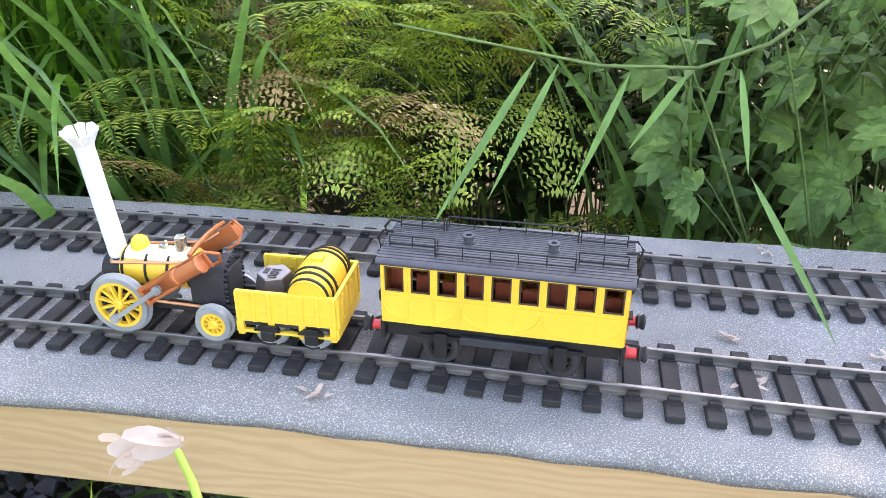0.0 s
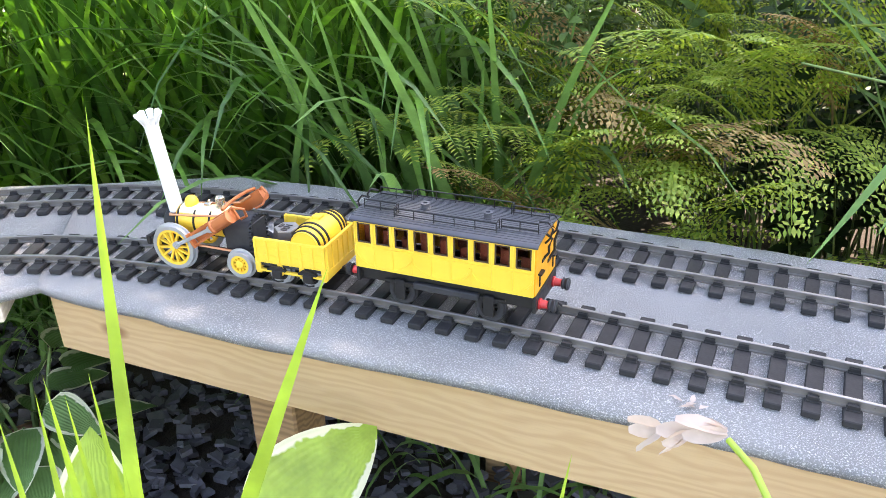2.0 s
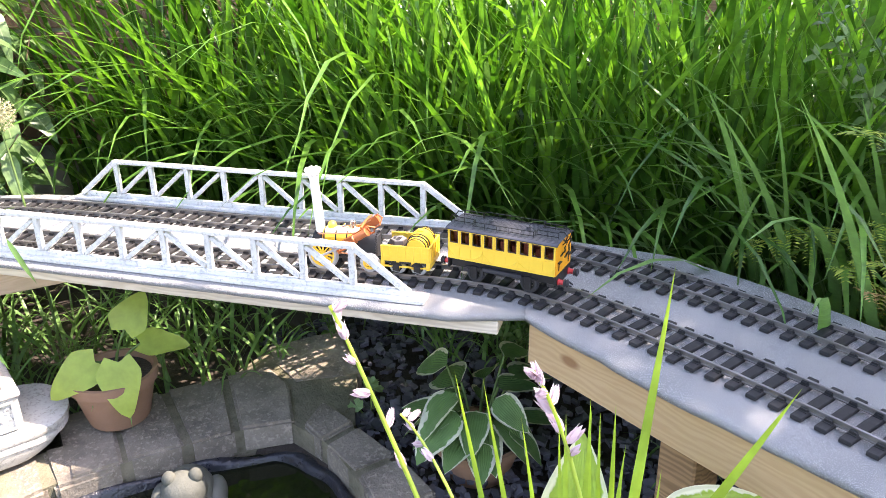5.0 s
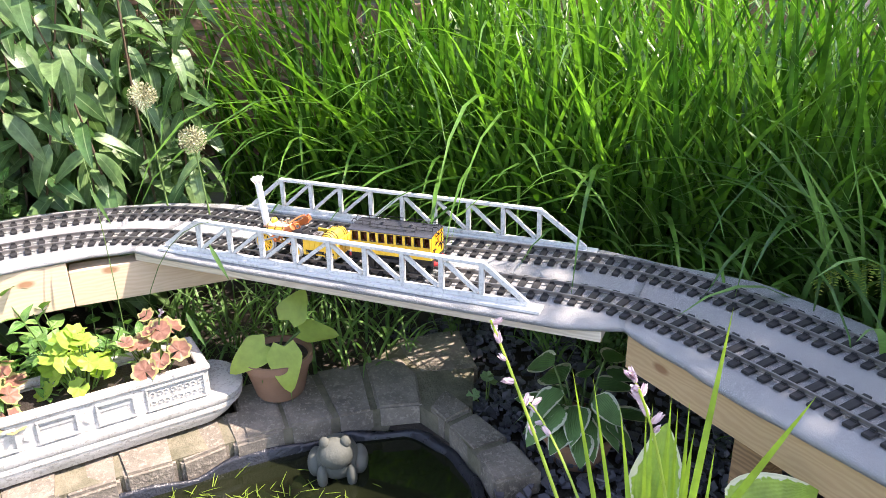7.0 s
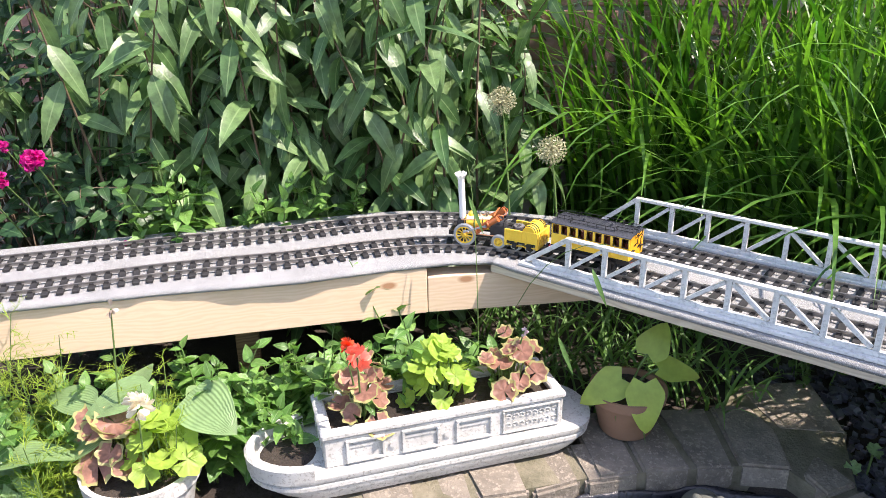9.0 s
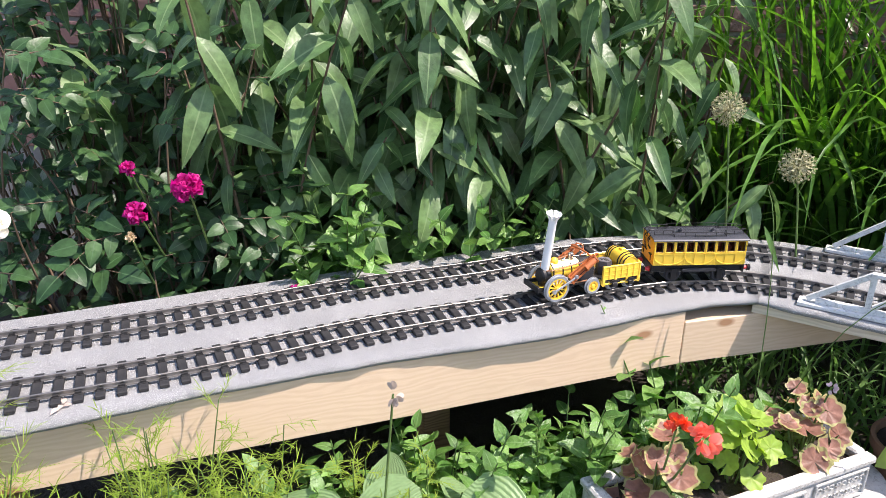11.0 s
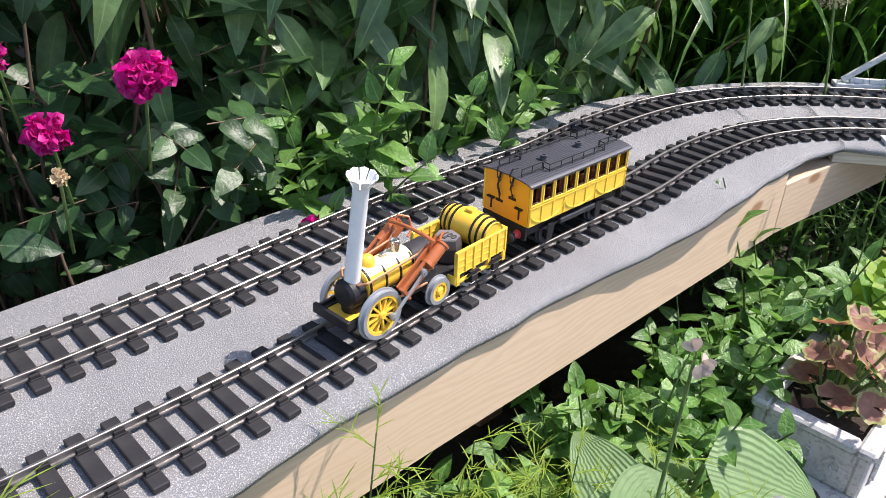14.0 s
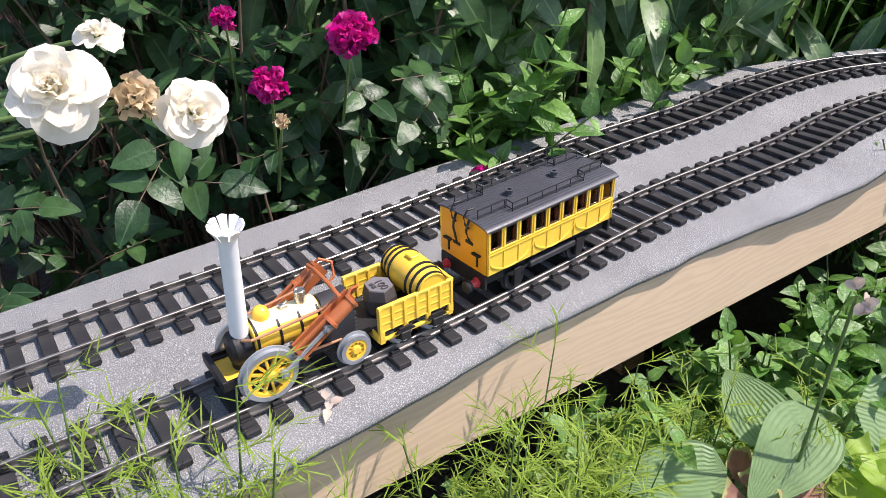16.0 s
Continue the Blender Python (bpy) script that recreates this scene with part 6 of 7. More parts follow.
FADED_PETAL = leaf_material("faded_petal", (0.50, 0.36, 0.20), (0.68, 0.56, 0.38), 0.6, 0.25, spread=0.2)
rose((-1.443, -1.345, 0.180), 0.044, PINK, 1, "deep magenta double rose in full bloom", petals=95, ragged=True)
rose((-1.455, -1.425, 0.140), 0.035, PINK, 2, "magenta double rose facing the track", (0.9, -0.3, 0.2), 80, ragged=True)
rose((-1.410, -1.426, 0.118), 0.016, FADED_PETAL, 9, "withered brown rose bud below a bloom", (0.8, 0, 0.4), 26, ragged=True)
rose((-1.535, -1.45, 0.185), 0.026, PINK, 3, "deep magenta rose half hidden in the leaves", (0.5, -0.2, 0.4), 50, ragged=True)
rose((-1.167, -1.577, 0.252), 0.036, WHITE_PETAL, 4, "large open white rose", (0.8, -0.1, 0.6), 34, root=(-1.30, -1.86, 0.10))
rose((-1.184, -1.511, 0.222), 0.032, WHITE_PETAL, 5, "open white rose with drooping petals", (0.7, 0.2, 0.3), 28, root=(-1.30, -1.86, 0.10))
rose((-1.197, -1.551, 0.268), 0.021, WHITE_PETAL, 6, "cream white rose bud", (0.2, 0, 1), 16, root=(-1.30, -1.86, 0.10))
rose((-1.189, -1.540, 0.232), 0.030, FADED_PETAL, 7, "faded cream-coloured open rose bloom", (0.6, 0, 0.5), 36, ragged=True, root=(-1.30, -1.86, 0.10))
rose((-1.46, -1.20, -0.005), 0.028, PINK, 8, "fallen-looking magenta rose low by the deck", (0.4, 0, 0.9), 30, ragged=True)


def mint(x, y, z, n, h, spread, seed, label="bushy mint with bright green wrinkled leaves", group="mint along the track", ll=0.046, lean=(0, 0), pairs=6):
    return sprig_bush("mint", label, "mint", x, y, z, n, h, spread, MINT, ll * 1.15, 0.60, seed, "ovate", pairs, lean, group, 0.0, 0.35)


mint(-1.59, -1.12, -0.15, 9, 0.30, 0.05, 101, lean=(0.12, 0))
mint(-1.545, -1.14, -0.12, 9, 0.23, 0.03, 107, lean=(0.28, 0))
mint(-1.65, -0.93, -0.15, 8, 0.26, 0.05, 103, lean=(0.1, 0))
mint(-1.67, -0.82, -0.12, 7, 0.23, 0.05, 105, lean=(0.1, 0))


def allium(top, seed):
    t = thing("allium", "dried round allium seed head on a tall thin stalk", "allium", pose(top[0], top[1], top[2]), "alliums")
    r = random.Random(seed)
    st = Foliage(seed)
    st.stem(arc((0, 0, 0), (0.03, 0.02, GROUND_Z - top[2]), 0.0, 8, (0.015, 0.01, 0)), 0.0019, 0.0026, 6)
    st.link("stalk", STEM, t)
    fo = Foliage(seed + 1)
    for k in range(150):
        z = 1 - 2 * (k + 0.5) / 150
        a = k * 2.4
        d = np.array((math.sqrt(1 - z * z) * math.cos(a), math.sqrt(1 - z * z) * math.sin(a), z))
        R = 0.027 * r.uniform(0.85, 1.05)
        fo.stem([d * 0.002, d * R], 0.0004, 0.0004, 3)
        for s in range(4):
            fo.leaf(d * R, d + np.array((r.gauss(0, 0.8), r.gauss(0, 0.8), r.gauss(0, 0.8))), d, 0.0055, 0.003, "lance", 0, 0.1, 3)
    tagged(fo.link("seed_head", ALLIUM, t, "spiky pale seed head"), kind="stuff")
    return t


allium((-1.515, -0.344, 0.168), 1)
allium((-1.605, -0.438, 0.251), 3)


# ---- the planters and the plants before the left board ----
def mint_bed():
    r = random.Random(9)
    for k in range(17):
        v = k / 16
        y = -0.52 - 0.82 * v
        edge = np.interp(-y, [0.5, 0.66, 0.82, 1.08, 1.28, 1.5], [-1.345, -1.322, -1.272, -1.226, -1.176, -1.112])
        mint(edge + 0.045 + r.uniform(0, 0.03), y, GROUND_Z, 10, r.uniform(0.17, 0.25), 0.05, 200 + 2 * k, "bushy mint growing beside the beam", "mint bed below the beam", 0.042, (0.08, 0), 7)
        if k % 2 == 0 and y < -1.15:
            mint(edge + 0.14 + r.uniform(0, 0.05), y + 0.03, GROUND_Z, 7, r.uniform(0.11, 0.19), 0.06, 240 + 2 * k, "low mint growing on the soil", "mint bed below the beam", 0.038, (0.1, 0), 5)


mint_bed()
mint(-1.285, -0.60, GROUND_Z, 7, 0.33, 0.035, 291, "tall mint stems standing before the beam", "mint bed below the beam", 0.045)
mint(-1.245, -0.80, GROUND_Z, 6, 0.27, 0.03, 293, "tall mint stems standing before the beam", "mint bed below the beam", 0.045)


def feathery(x, y, z, n, h, seed, mat=FEATHER, label="feathery yellow-green plant with thread-like leaves"):
    t = plant("feathery_plant", label, "feathery plant", x, y, z, "feathery plants")
    fo, st = Foliage(seed), Foliage(seed + 1)
    r = fo.r
    for k in range(n):
        a = r.uniform(0, 6.3)
        top = np.array((math.cos(a) * h * 0.3 * r.random(), math.sin(a) * h * 0.3 * r.random(), h * r.uniform(0.5, 1.05)))
        pts = arc((math.cos(a) * 0.012, math.sin(a) * 0.012, 0), top, 0.0, 7)
        st.stem(pts, 0.0016, 0.0007, 4)
        for i in range(15):
            v = 0.25 + 0.75 * (i / 14) ** 0.7
            f = v * 6
            i0 = min(int(f), 5)
            p = pts[i0] + (pts[i0 + 1] - pts[i0]) * (f - i0)
            b = r.uniform(0, 6.3)
            d = unit((math.cos(b), math.sin(b), r.uniform(0.1, 0.9)))
            L = r.uniform(0.022, 0.05)
            fo.blade(p, d, L, 0.0014, r.uniform(0.1, 0.8), 4)
            for j in range(10):
                q = p + d * L * (0.10 + 0.09 * j)
                fo.blade(q, d + np.array((r.gauss(0, 0.7), r.gauss(0, 0.7), r.gauss(0, 0.5))), L * 0.65, 0.0011, 0.3, 3)
    tagged(fo.link("foliage", mat, t), kind="stuff")
    tagged(st.link("stem_tangle", STEM, t), kind="stuff")
    return t


feathery(-1.065, -1.36, GROUND_Z, 12, 0.33, 61)
feathery(-1.12, -1.24, GROUND_Z, 9, 0.30, 63)
feathery(-1.15, -1.10, GROUND_Z, 8, 0.27, 65)
feathery(-1.06, -1.03, GROUND_Z, 8, 0.26, 67)
feathery(-1.01, -1.40, GROUND_Z, 10, 0.29, 69)
feathery(-1.075, -1.58, GROUND_Z, 34, 0.415, 71)
feathery(-1.075, -1.66, GROUND_Z, 36, 0.42, 77)
feathery(-1.10, -1.345, GROUND_Z, 16, 0.37, 79)
feathery(-0.975, -1.62, GROUND_Z, 28, 0.36, 73, STEM, "feathery dark green plant with thread-like leaves")
feathery(-1.00, -1.18, GROUND_Z, 9, 0.22, 75)


def broad_leaf(parent, base, tip, width, mat, seed, shape="heart", curl=0.25, fold=0.2, facing=(0.3, -0.1, 1.0), rows=12, wave=0.02, name="leaf", stalk=None):
    fo = Foliage(seed)
    base, tip = np.asarray(base, float), np.asarray(tip, float)
    d = tip - base
    fo.leaf(base, d, unit(facing), np.linalg.norm(d), width, shape, curl, fold, rows, wave, 0.12 if shape == "heart" else 0.0)
    o = fo.link(name, mat, parent)
    if stalk is not None:
        st = Foliage(seed + 1)
        st.stem(arc(stalk, base, 0.01, 6), 0.0028, 0.0022, 6)
        st.link("leaf_stalk", STEM, parent)
    return o


def hosta(x, y, z, n, length, mat, seed, label, rise=0.16, spread=0.10, group="hostas"):
    t = plant("hosta", label, "hosta", x, y, z, group)
    r = random.Random(seed)
    for k in range(n):
        a = k * 2.4 + r.uniform(-0.3, 0.3)
        q = spread * (0.35 + 0.65 * (k % 5) / 4)
        b = np.array((math.cos(a) * q, math.sin(a) * q, rise * r.uniform(0.45, 1.05)))
        L = length * r.uniform(0.75, 1.12)
        e = r.uniform(-0.55, 0.35)
        tip = b + np.array((math.cos(a) * math.cos(e), math.sin(a) * math.cos(e), math.sin(e))) * L
        broad_leaf(t, b, tip, L * r.uniform(0.58, 0.72), mat, seed * 60 + 2 * k, "ovate", r.uniform(0.1, 0.4), 0.25, (r.gauss(0, 0.25), r.gauss(0, 0.25), 1), 10, 0.015, stalk=(0, 0, 0))
    return t


big_hosta = plant("hosta", "hosta with a few very broad pale ribbed leaves", "hosta", -1.085, -1.04, GROUND_Z, "hostas")
for k, (b0, t0, w0, f0) in enumerate((((-1.083, -1.078, -0.125), (-1.167, -1.073, -0.095), 0.060, (0.6, -0.35, 0.8)), ((-1.085, -1.036, -0.102), (-1.038, -1.140, -0.118), 0.068, (0.5, -0.3, 0.9)),
                                      ((-1.085, -1.130, -0.135), (-1.112, -1.235, -0.128), 0.056, (0.5, -0.2, 0.9)), ((-1.092, -0.982, -0.12), (-1.020, -0.895, -0.14), 0.092, (0.35, -0.3, 1)),
                                      ((-1.12, -1.0, -0.15), (-1.16, -0.95, -0.17), 0.06, (0.3, 0, 1)), ((-1.06, -1.10, -0.15), (-1.02, -1.19, -0.20), 0.07, (0.4, -0.2, 1)))):
    o0 = np.array((-1.085, -1.04, GROUND_Z))
    broad_leaf(big_hosta, np.array(b0) - o0, np.array(t0) - o0, w0, HOSTA, 860 + 2 * k, "ovate", 0.18, 0.22, f0, 12, 0.015, stalk=(0, 0, 0))
hosta(-0.98, -1.30, GROUND_Z, 8, 0.115, HOSTA, 3, "hosta with broad ribbed grey-green leaves", 0.16, 0.08)
hosta(-0.925, 0.290, -0.325, 24, 0.088, HOSTA_EDGED, 4, "hosta with green white-edged leaves in a pot", 0.15, 0.065)


def flower_pot(x, y, z, r, h, mat, label, soil=True):
    t = thing("flower_pot", label, "flower pot", pose(x, y, z), "flower pots")
    bmx = bmesh.new()
    turned(bmx, [(r * 0.70, 0), (r * 0.74, 0.004), (r * 0.98, h * 0.78), (r * 1.06, h * 0.80), (r * 1.08, h), (r * 0.98, h), (r * 0.94, h * 0.86), (r * 0.3, h * 0.86)], "z", 36)
    part("pot", bmx, mat, t, smooth=True)
    bmx = bmesh.new()
    turned(bmx, [(r * 0.9, h * 0.80), (r * 0.93, h * 0.885), (r * 0.4, h * 0.91)], "z", 24)
    part("soil", bmx, SOIL, t)
    return t


flower_pot(-1.235, -0.225, COPING_Z + 0.004, 0.066, 0.088, TERRACOTTA, "brown terracotta pot standing on the pond coping")
heart = plant("heart_leaf_hosta", "pale green hosta with four heart-shaped leaves in a pot", "hosta", -1.235, -0.225, -0.226)
broad_leaf(heart, (0.05, 0.015, 0.055), (0.095, 0.012, -0.022), 0.072, HOSTA_LIME, 801, "heart", 0.25, 0.25, (1.0, -0.3, 0.7), stalk=(0, 0, 0))
broad_leaf(heart, (0.025, -0.02, 0.050), (0.045, -0.095, 0.015), 0.068, HOSTA_LIME, 803, "heart", 0.3, 0.3, (0.8, 0.1, 0.8), stalk=(0, 0, 0))
broad_leaf(heart, (0.0, 0.03, 0.085), (-0.015, 0.065, 0.14), 0.066, HOSTA_LIME, 805, "heart", 0.2, 0.25, (0.9, -0.2, 0.5), stalk=(0, 0, 0))
broad_leaf(heart, (0.01, 0.05, 0.060), (0.02, 0.125, 0.052), 0.054, HOSTA_LIME, 807, "heart", 0.15, 0.3, (0.6, -0.1, 0.9), stalk=(0, 0, 0))
flower_pot(-0.925, 0.290, GROUND_Z, 0.068, 0.07, TERRACOTTA, "low brown clay pot below the deck corner")


def narrow_boat():
    """A cast planter shaped like a canal boat: hull, cabin trough with rim, windows, carved end panel."""
    a = np.array((-1.054, -0.762))
    b = np.array((-1.174, -0.357))
    ang = math.degrees(math.atan2(b[1] - a[1], b[0] - a[0]))
    t = thing("boat_planter", "white cast stone planter shaped like a canal boat", "planter", pose(a[0], a[1], COPING_Z + 0.002, 0, 0, ang))
    L, W, H = 0.425, 0.125, 0.108
    bmx = bmesh.new()
    n = 14
    outline = [(-0.02 - 0.105 * math.sin(s), W / 2 + (W / 2 + 0.020) * math.cos(s)) for s in np.linspace(0, math.pi, n)]
    outline = [(L + 0.01 + 0.065 * math.sin(s), W / 2 - (W / 2 + 0.020) * math.cos(s)) for s in np.linspace(0, math.pi, n)] + outline
    rings = []
    for k, z in ((0.86, 0.0), (0.92, 0.010), (0.965, 0.024), (0.965, 0.026), (0.99, 0.028), (0.99, 0.035), (0.97, 0.037), (1.0, 0.042), (1.0, 0.050), (0.965, 0.0525)):
        rings.append([bmx.verts.new((L / 2 + (x - L / 2) * k, W / 2 + (y - W / 2) * k, z)) for x, y in outline])
    for r0, r1 in zip(rings, rings[1:]):
        for k in range(len(outline)):
            bmx.faces.new((r0[k], r0[(k + 1) % len(outline)], r1[(k + 1) % len(outline)], r1[k]))
    bmx.faces.new(rings[0][::-1])
    bmx.faces.new(rings[-1])
    part("hull", bmx, CONCRETE, t, smooth=True)
    for name, y0, y1, x0, x1 in (("cabin_side", 0.0, 0.013, 0, L), ("cabin_side", W - 0.013, W, 0, L), ("cabin_end", 0.013, W - 0.013, 0, 0.013), ("cabin_end", 0.013, W - 0.013, L - 0.013, L)):
        bmx = bmesh.new()
        box(bmx, x0, x1, y0, y1, 0.0522, H, 0.0025)
        part(name, bmx, CONCRETE, t)
    bmx = bmesh.new()
    for x0, x1, y0, y1 in ((-0.004, L + 0.004, -0.004, 0.016), (-0.004, L + 0.004, W - 0.016, W + 0.004), (-0.004, 0.016, 0.016, W - 0.016), (L - 0.016, L + 0.004, 0.016, W - 0.016)):
        box(bmx, x0, x1, y0, y1, H, H + 0.012, 0.003)
    part("rim", bmx, CONCRETE, t, "thick white planter rim")
    bmx = bmesh.new()
    box(bmx, 0.0132, L - 0.0132, 0.0132, W - 0.0132, 0.06, H - 0.004)
    part("soil", bmx, SOIL, t, "dark soil")
    for k in range(3):
        x = 0.035 + k * 0.095
        win = new("cabin_window")
        win.parent = t
        bmx = bmesh.new()
        for q in ((x, x + 0.066, 0.058, 0.063), (x, x + 0.066, 0.097, 0.102), (x, x + 0.005, 0.063, 0.097), (x + 0.061, x + 0.066, 0.063, 0.097)):
            box(bmx, q[0], q[1], -0.005, 0.0, q[2], q[3], 0.001)
        part("window_surround", bmx, CONCRETE, win)
        bmx = bmesh.new()
        box(bmx, x + 0.005, x + 0.061, -0.0015, 0.0, 0.085, 0.091)
        part("window_bar", bmx, CONCRETE, win)
        if k < 2:
            bmx = bmesh.new()
            turned(bmx, [(0.007, -0.003), (0.006, -0.0005)], "y", 5, pose(x + 0.08, 0, 0.078))
            part("ornament", bmx, CONCRETE, t)
    panel = new("carved_panel")
    panel.parent = t
    panel["label"] = "carved scroll-work panel"
    bmx = bmesh.new()
    for q in ((L - 0.115, L - 0.008, 0.056, 0.060), (L - 0.115, L - 0.008, 0.100, 0.104), (L - 0.115, L - 0.111, 0.060, 0.100), (L - 0.012, L - 0.008, 0.060, 0.100)):
        box(bmx, q[0], q[1], -0.004, 0.0, q[2], q[3], 0.001)
    part("panel_frame", bmx, CONCRETE, panel)
    r = random.Random(3)
    for k in range(16):
        bmx = bmesh.new()
        cx, cz = L - 0.103 + (k % 8) * 0.0122, 0.070 + (k // 8) * 0.018
        s = 1 if k % 2 else -1
        tube(bmx, [(cx + s * 0.006 * (1 - q / 9) * math.cos(q * 0.8), -0.0008, cz + 0.007 * (1 - q / 9) * math.sin(q * 0.8)) for q in range(8)], 0.0013, 5)
        part("scroll", bmx, CONCRETE, panel)
    for k in range(3):
        bmx = bmesh.new()
        tube(bmx, [(-0.001, W * (0.25 + 0.25 * k) + 0.011 * (1 - q / 10) * math.cos(q * 0.8), 0.080 + 0.013 * (1 - q / 10) * math.sin(q * 0.8)) for q in range(9)], 0.0015, 5)
        part("scroll", bmx, CONCRETE, panel)
    bmx = bmesh.new()
    turned(bmx, [(0.050, 0.0515), (0.040, 0.056), (0.02, 0.058)], "z", 20, pose(-0.055, W / 2, 0))
    part("stern_well_soil", bmx, SOIL, t)
    bmx = bmesh.new()
    rr = [[bmx.verts.new((-0.02 - 0.105 * k * math.sin(s), W / 2 + (W / 2 + 0.02) * k * math.cos(s), z)) for s in np.linspace(0, math.pi, 16)] for k, z in ((1.0, 0.048), (1.02, 0.070), (0.98, 0.074), (0.86, 0.073), (0.84, 0.05))]
    for q0, q1 in zip(rr, rr[1:]):
        for k in range(15):
            bmx.faces.new((q0[k], q0[k + 1], q1[k + 1], q1[k]))
    part("stern_rail", bmx, CONCRETE, t, smooth=True)
    return t, Matrix.Translation((a[0], a[1], COPING_Z + 0.11)) @ Matrix.Rotation(radians(ang), 4, "Z")


BOAT, BOAT_M = narrow_boat()


def geranium(p, n, size, mat, seed, label, spread=0.06, height=0.10):
    """Round crinkled leaves on stalks."""
    t = thing("geranium", label, "geranium", pose(*p), "geraniums")
    r = random.Random(seed)
    for k in range(n):
        a = k * 2.4
        q = spread * math.sqrt((k + 0.5) / n) * r.uniform(0.8, 1.15)
        c = np.array((math.cos(a) * q, math.sin(a) * q, height * (1.1 - 0.8 * (k / n)) + r.gauss(0, 0.014)))
        nrm = unit((math.cos(a) * 0.6 * k / n + 0.35 + r.gauss(0, 0.35), math.sin(a) * 0.6 * k / n + r.gauss(0, 0.35), 0.9))
        u = unit(np.cross(nrm, (math.cos(a * 3), math.sin(a * 3), 0.3)))
        w = np.cross(nrm, u)
        R = size * r.uniform(0.65, 1.1)
        m, rings = 26, 4
        vs, fs, uv = [c], [], [(0, 0)]
        for i in range(1, rings + 1):
            for j in range(m):
                th = 2 * math.pi * j / m * 0.97 + 0.1
                rad = R * i / rings * (1 + (0.10 * math.cos(th * 7) if i == rings else 0.03 * math.cos(th * 7)))
                vs.append(c + (u * math.cos(th) + w * math.sin(th)) * rad + nrm * (0.16 * rad * rad / R + 0.06 * R * math.cos(th * 7) * i / rings))
                uv.append((i / rings * 0.98, j / m))
        for j in range(m - 1):
            fs.append((0, 1 + j, 2 + j))
            for i in range(rings - 1):
                x = 1 + i * m + j
                fs.append((x, x + m, x + m + 1, x + 1))
        arrays("leaf", vs, fs, mat, t, "", uv)
        st = Foliage(seed * 31 + k)
        st.stem(arc((c[0] * 0.3, c[1] * 0.3, -0.01), c, 0.0, 5), 0.0018, 0.0014, 5)
        st.link("leaf_stalk", STEM, t)
    return t


for u, n, mat, seed, label in ((0.075, 18, GERANIUM_RED, 1, "geranium with bronze and green leaves in the planter"), (0.215, 24, GERANIUM, 2, "geranium with bright lime green leaves in the planter"), (0.345, 15, GERANIUM_RED, 3, "geranium with bronze leaves in the planter")):
    p = BOAT_M @ Vector((u, 0.0625, -0.01))
    geranium(p, n, 0.0235, mat, seed, label, 0.052, 0.094)


def flower_head(p, stem_from, mat, n, size, seed, label, name="flower_stem", category="flower"):
    t = thing(name, label, category, pose(*p), "flower stems")
    r = random.Random(seed)
    for k in range(n):
        fo = Foliage(seed * 40 + k)
        d = unit((r.gauss(0, 1), r.gauss(0, 1), r.gauss(0.5, 0.7)))
        for q in range(4):
            fo.leaf(d * size * 0.5, d + np.array((r.gauss(0, 0.5), r.gauss(0, 0.5), r.gauss(0, 0.5))), unit(np.cross(d, (0.3, 0.5, 0.8))), size * 0.8, size * 0.6, "petal", 0.2, 0.2, 5, 0.03)
        fo.link("flower", mat, t)
    st = Foliage(seed)
    st.stem(arc((0, 0, 0), np.subtract(stem_from, p), 0.0, 7), 0.0014, 0.002, 6)
    st.link("stem", STEM, t)
    return t


flower_head((-1.077, -0.720, -0.034), tuple(BOAT_M @ Vector((0.075, 0.0625, -0.01))), SCARLET, 8, 0.016, 11, "scarlet geranium flower head", "geranium_flower", "geranium flower")
flower_head((-1.051, -0.698, -0.036), tuple(BOAT_M @ Vector((0.075, 0.0625, -0.01))), SALMON, 9, 0.019, 15, "salmon pink geranium flower head", "geranium_flower", "geranium flower")
flower_head((-0.985, -1.02, -0.075), (-1.0, -1.04, -0.33), WHITE_PETAL, 16, 0.020, 16, "white flower cluster among the feathery leaves", "white_flower")
flower_head((-1.205, -0.425, -0.075), tuple(BOAT_M @ Vector((0.345, 0.0625, -0.01))), LILAC, 5, 0.008, 12, "faded pale geranium flower stalk", "geranium_flower", "geranium flower")
flower_pot(-1.045, -1.06, GROUND_Z, 0.088, 0.125, CONCRETE, "pale round pot with a bronze-leaved geranium")
geranium((-1.055, -1.105, -0.225), 18, 0.031, GERANIUM_RED, 5, "geranium with bronze-red leaves in a round pot", 0.06, 0.07)
geranium((-1.03, -1.015, -0.225), 14, 0.027, GERANIUM, 6, "young geranium with lime green leaves in a round pot", 0.05, 0.085)
geranium((-1.02, -1.27, -0.315), 7, 0.034, HOSTA, 10, "round-leaved plant with flat grey-green leaves", 0.07, 0.09)
flower_head((-1.063, -1.069, 0.049), (-1.05, -1.10, -0.33), PAPERY, 3, 0.012, 14, "closed pale lilac hosta bud on a tall stalk", "hosta_bud", "hosta bud")


geranium((-1.12, 0.175, -0.325), 3, 0.018, HOSTA, 8, "small round-leaved seedling by the paving", 0.03, 0.05)
bm = bmesh.new()
turned(bm, [(0.0085, 0.0), (0.0085, 0.125), (0.0078, 0.127), (0.0070, 0.126), (0.0070, 0.10)], "z", 18)
tagged(part("plastic_pipe", bm, SOOT, smooth=True, m=pose(-1.235, -1.112, GROUND_Z + 0.012, 0, 10, 0)), "black plastic pipe end standing among the mint", "pipe")


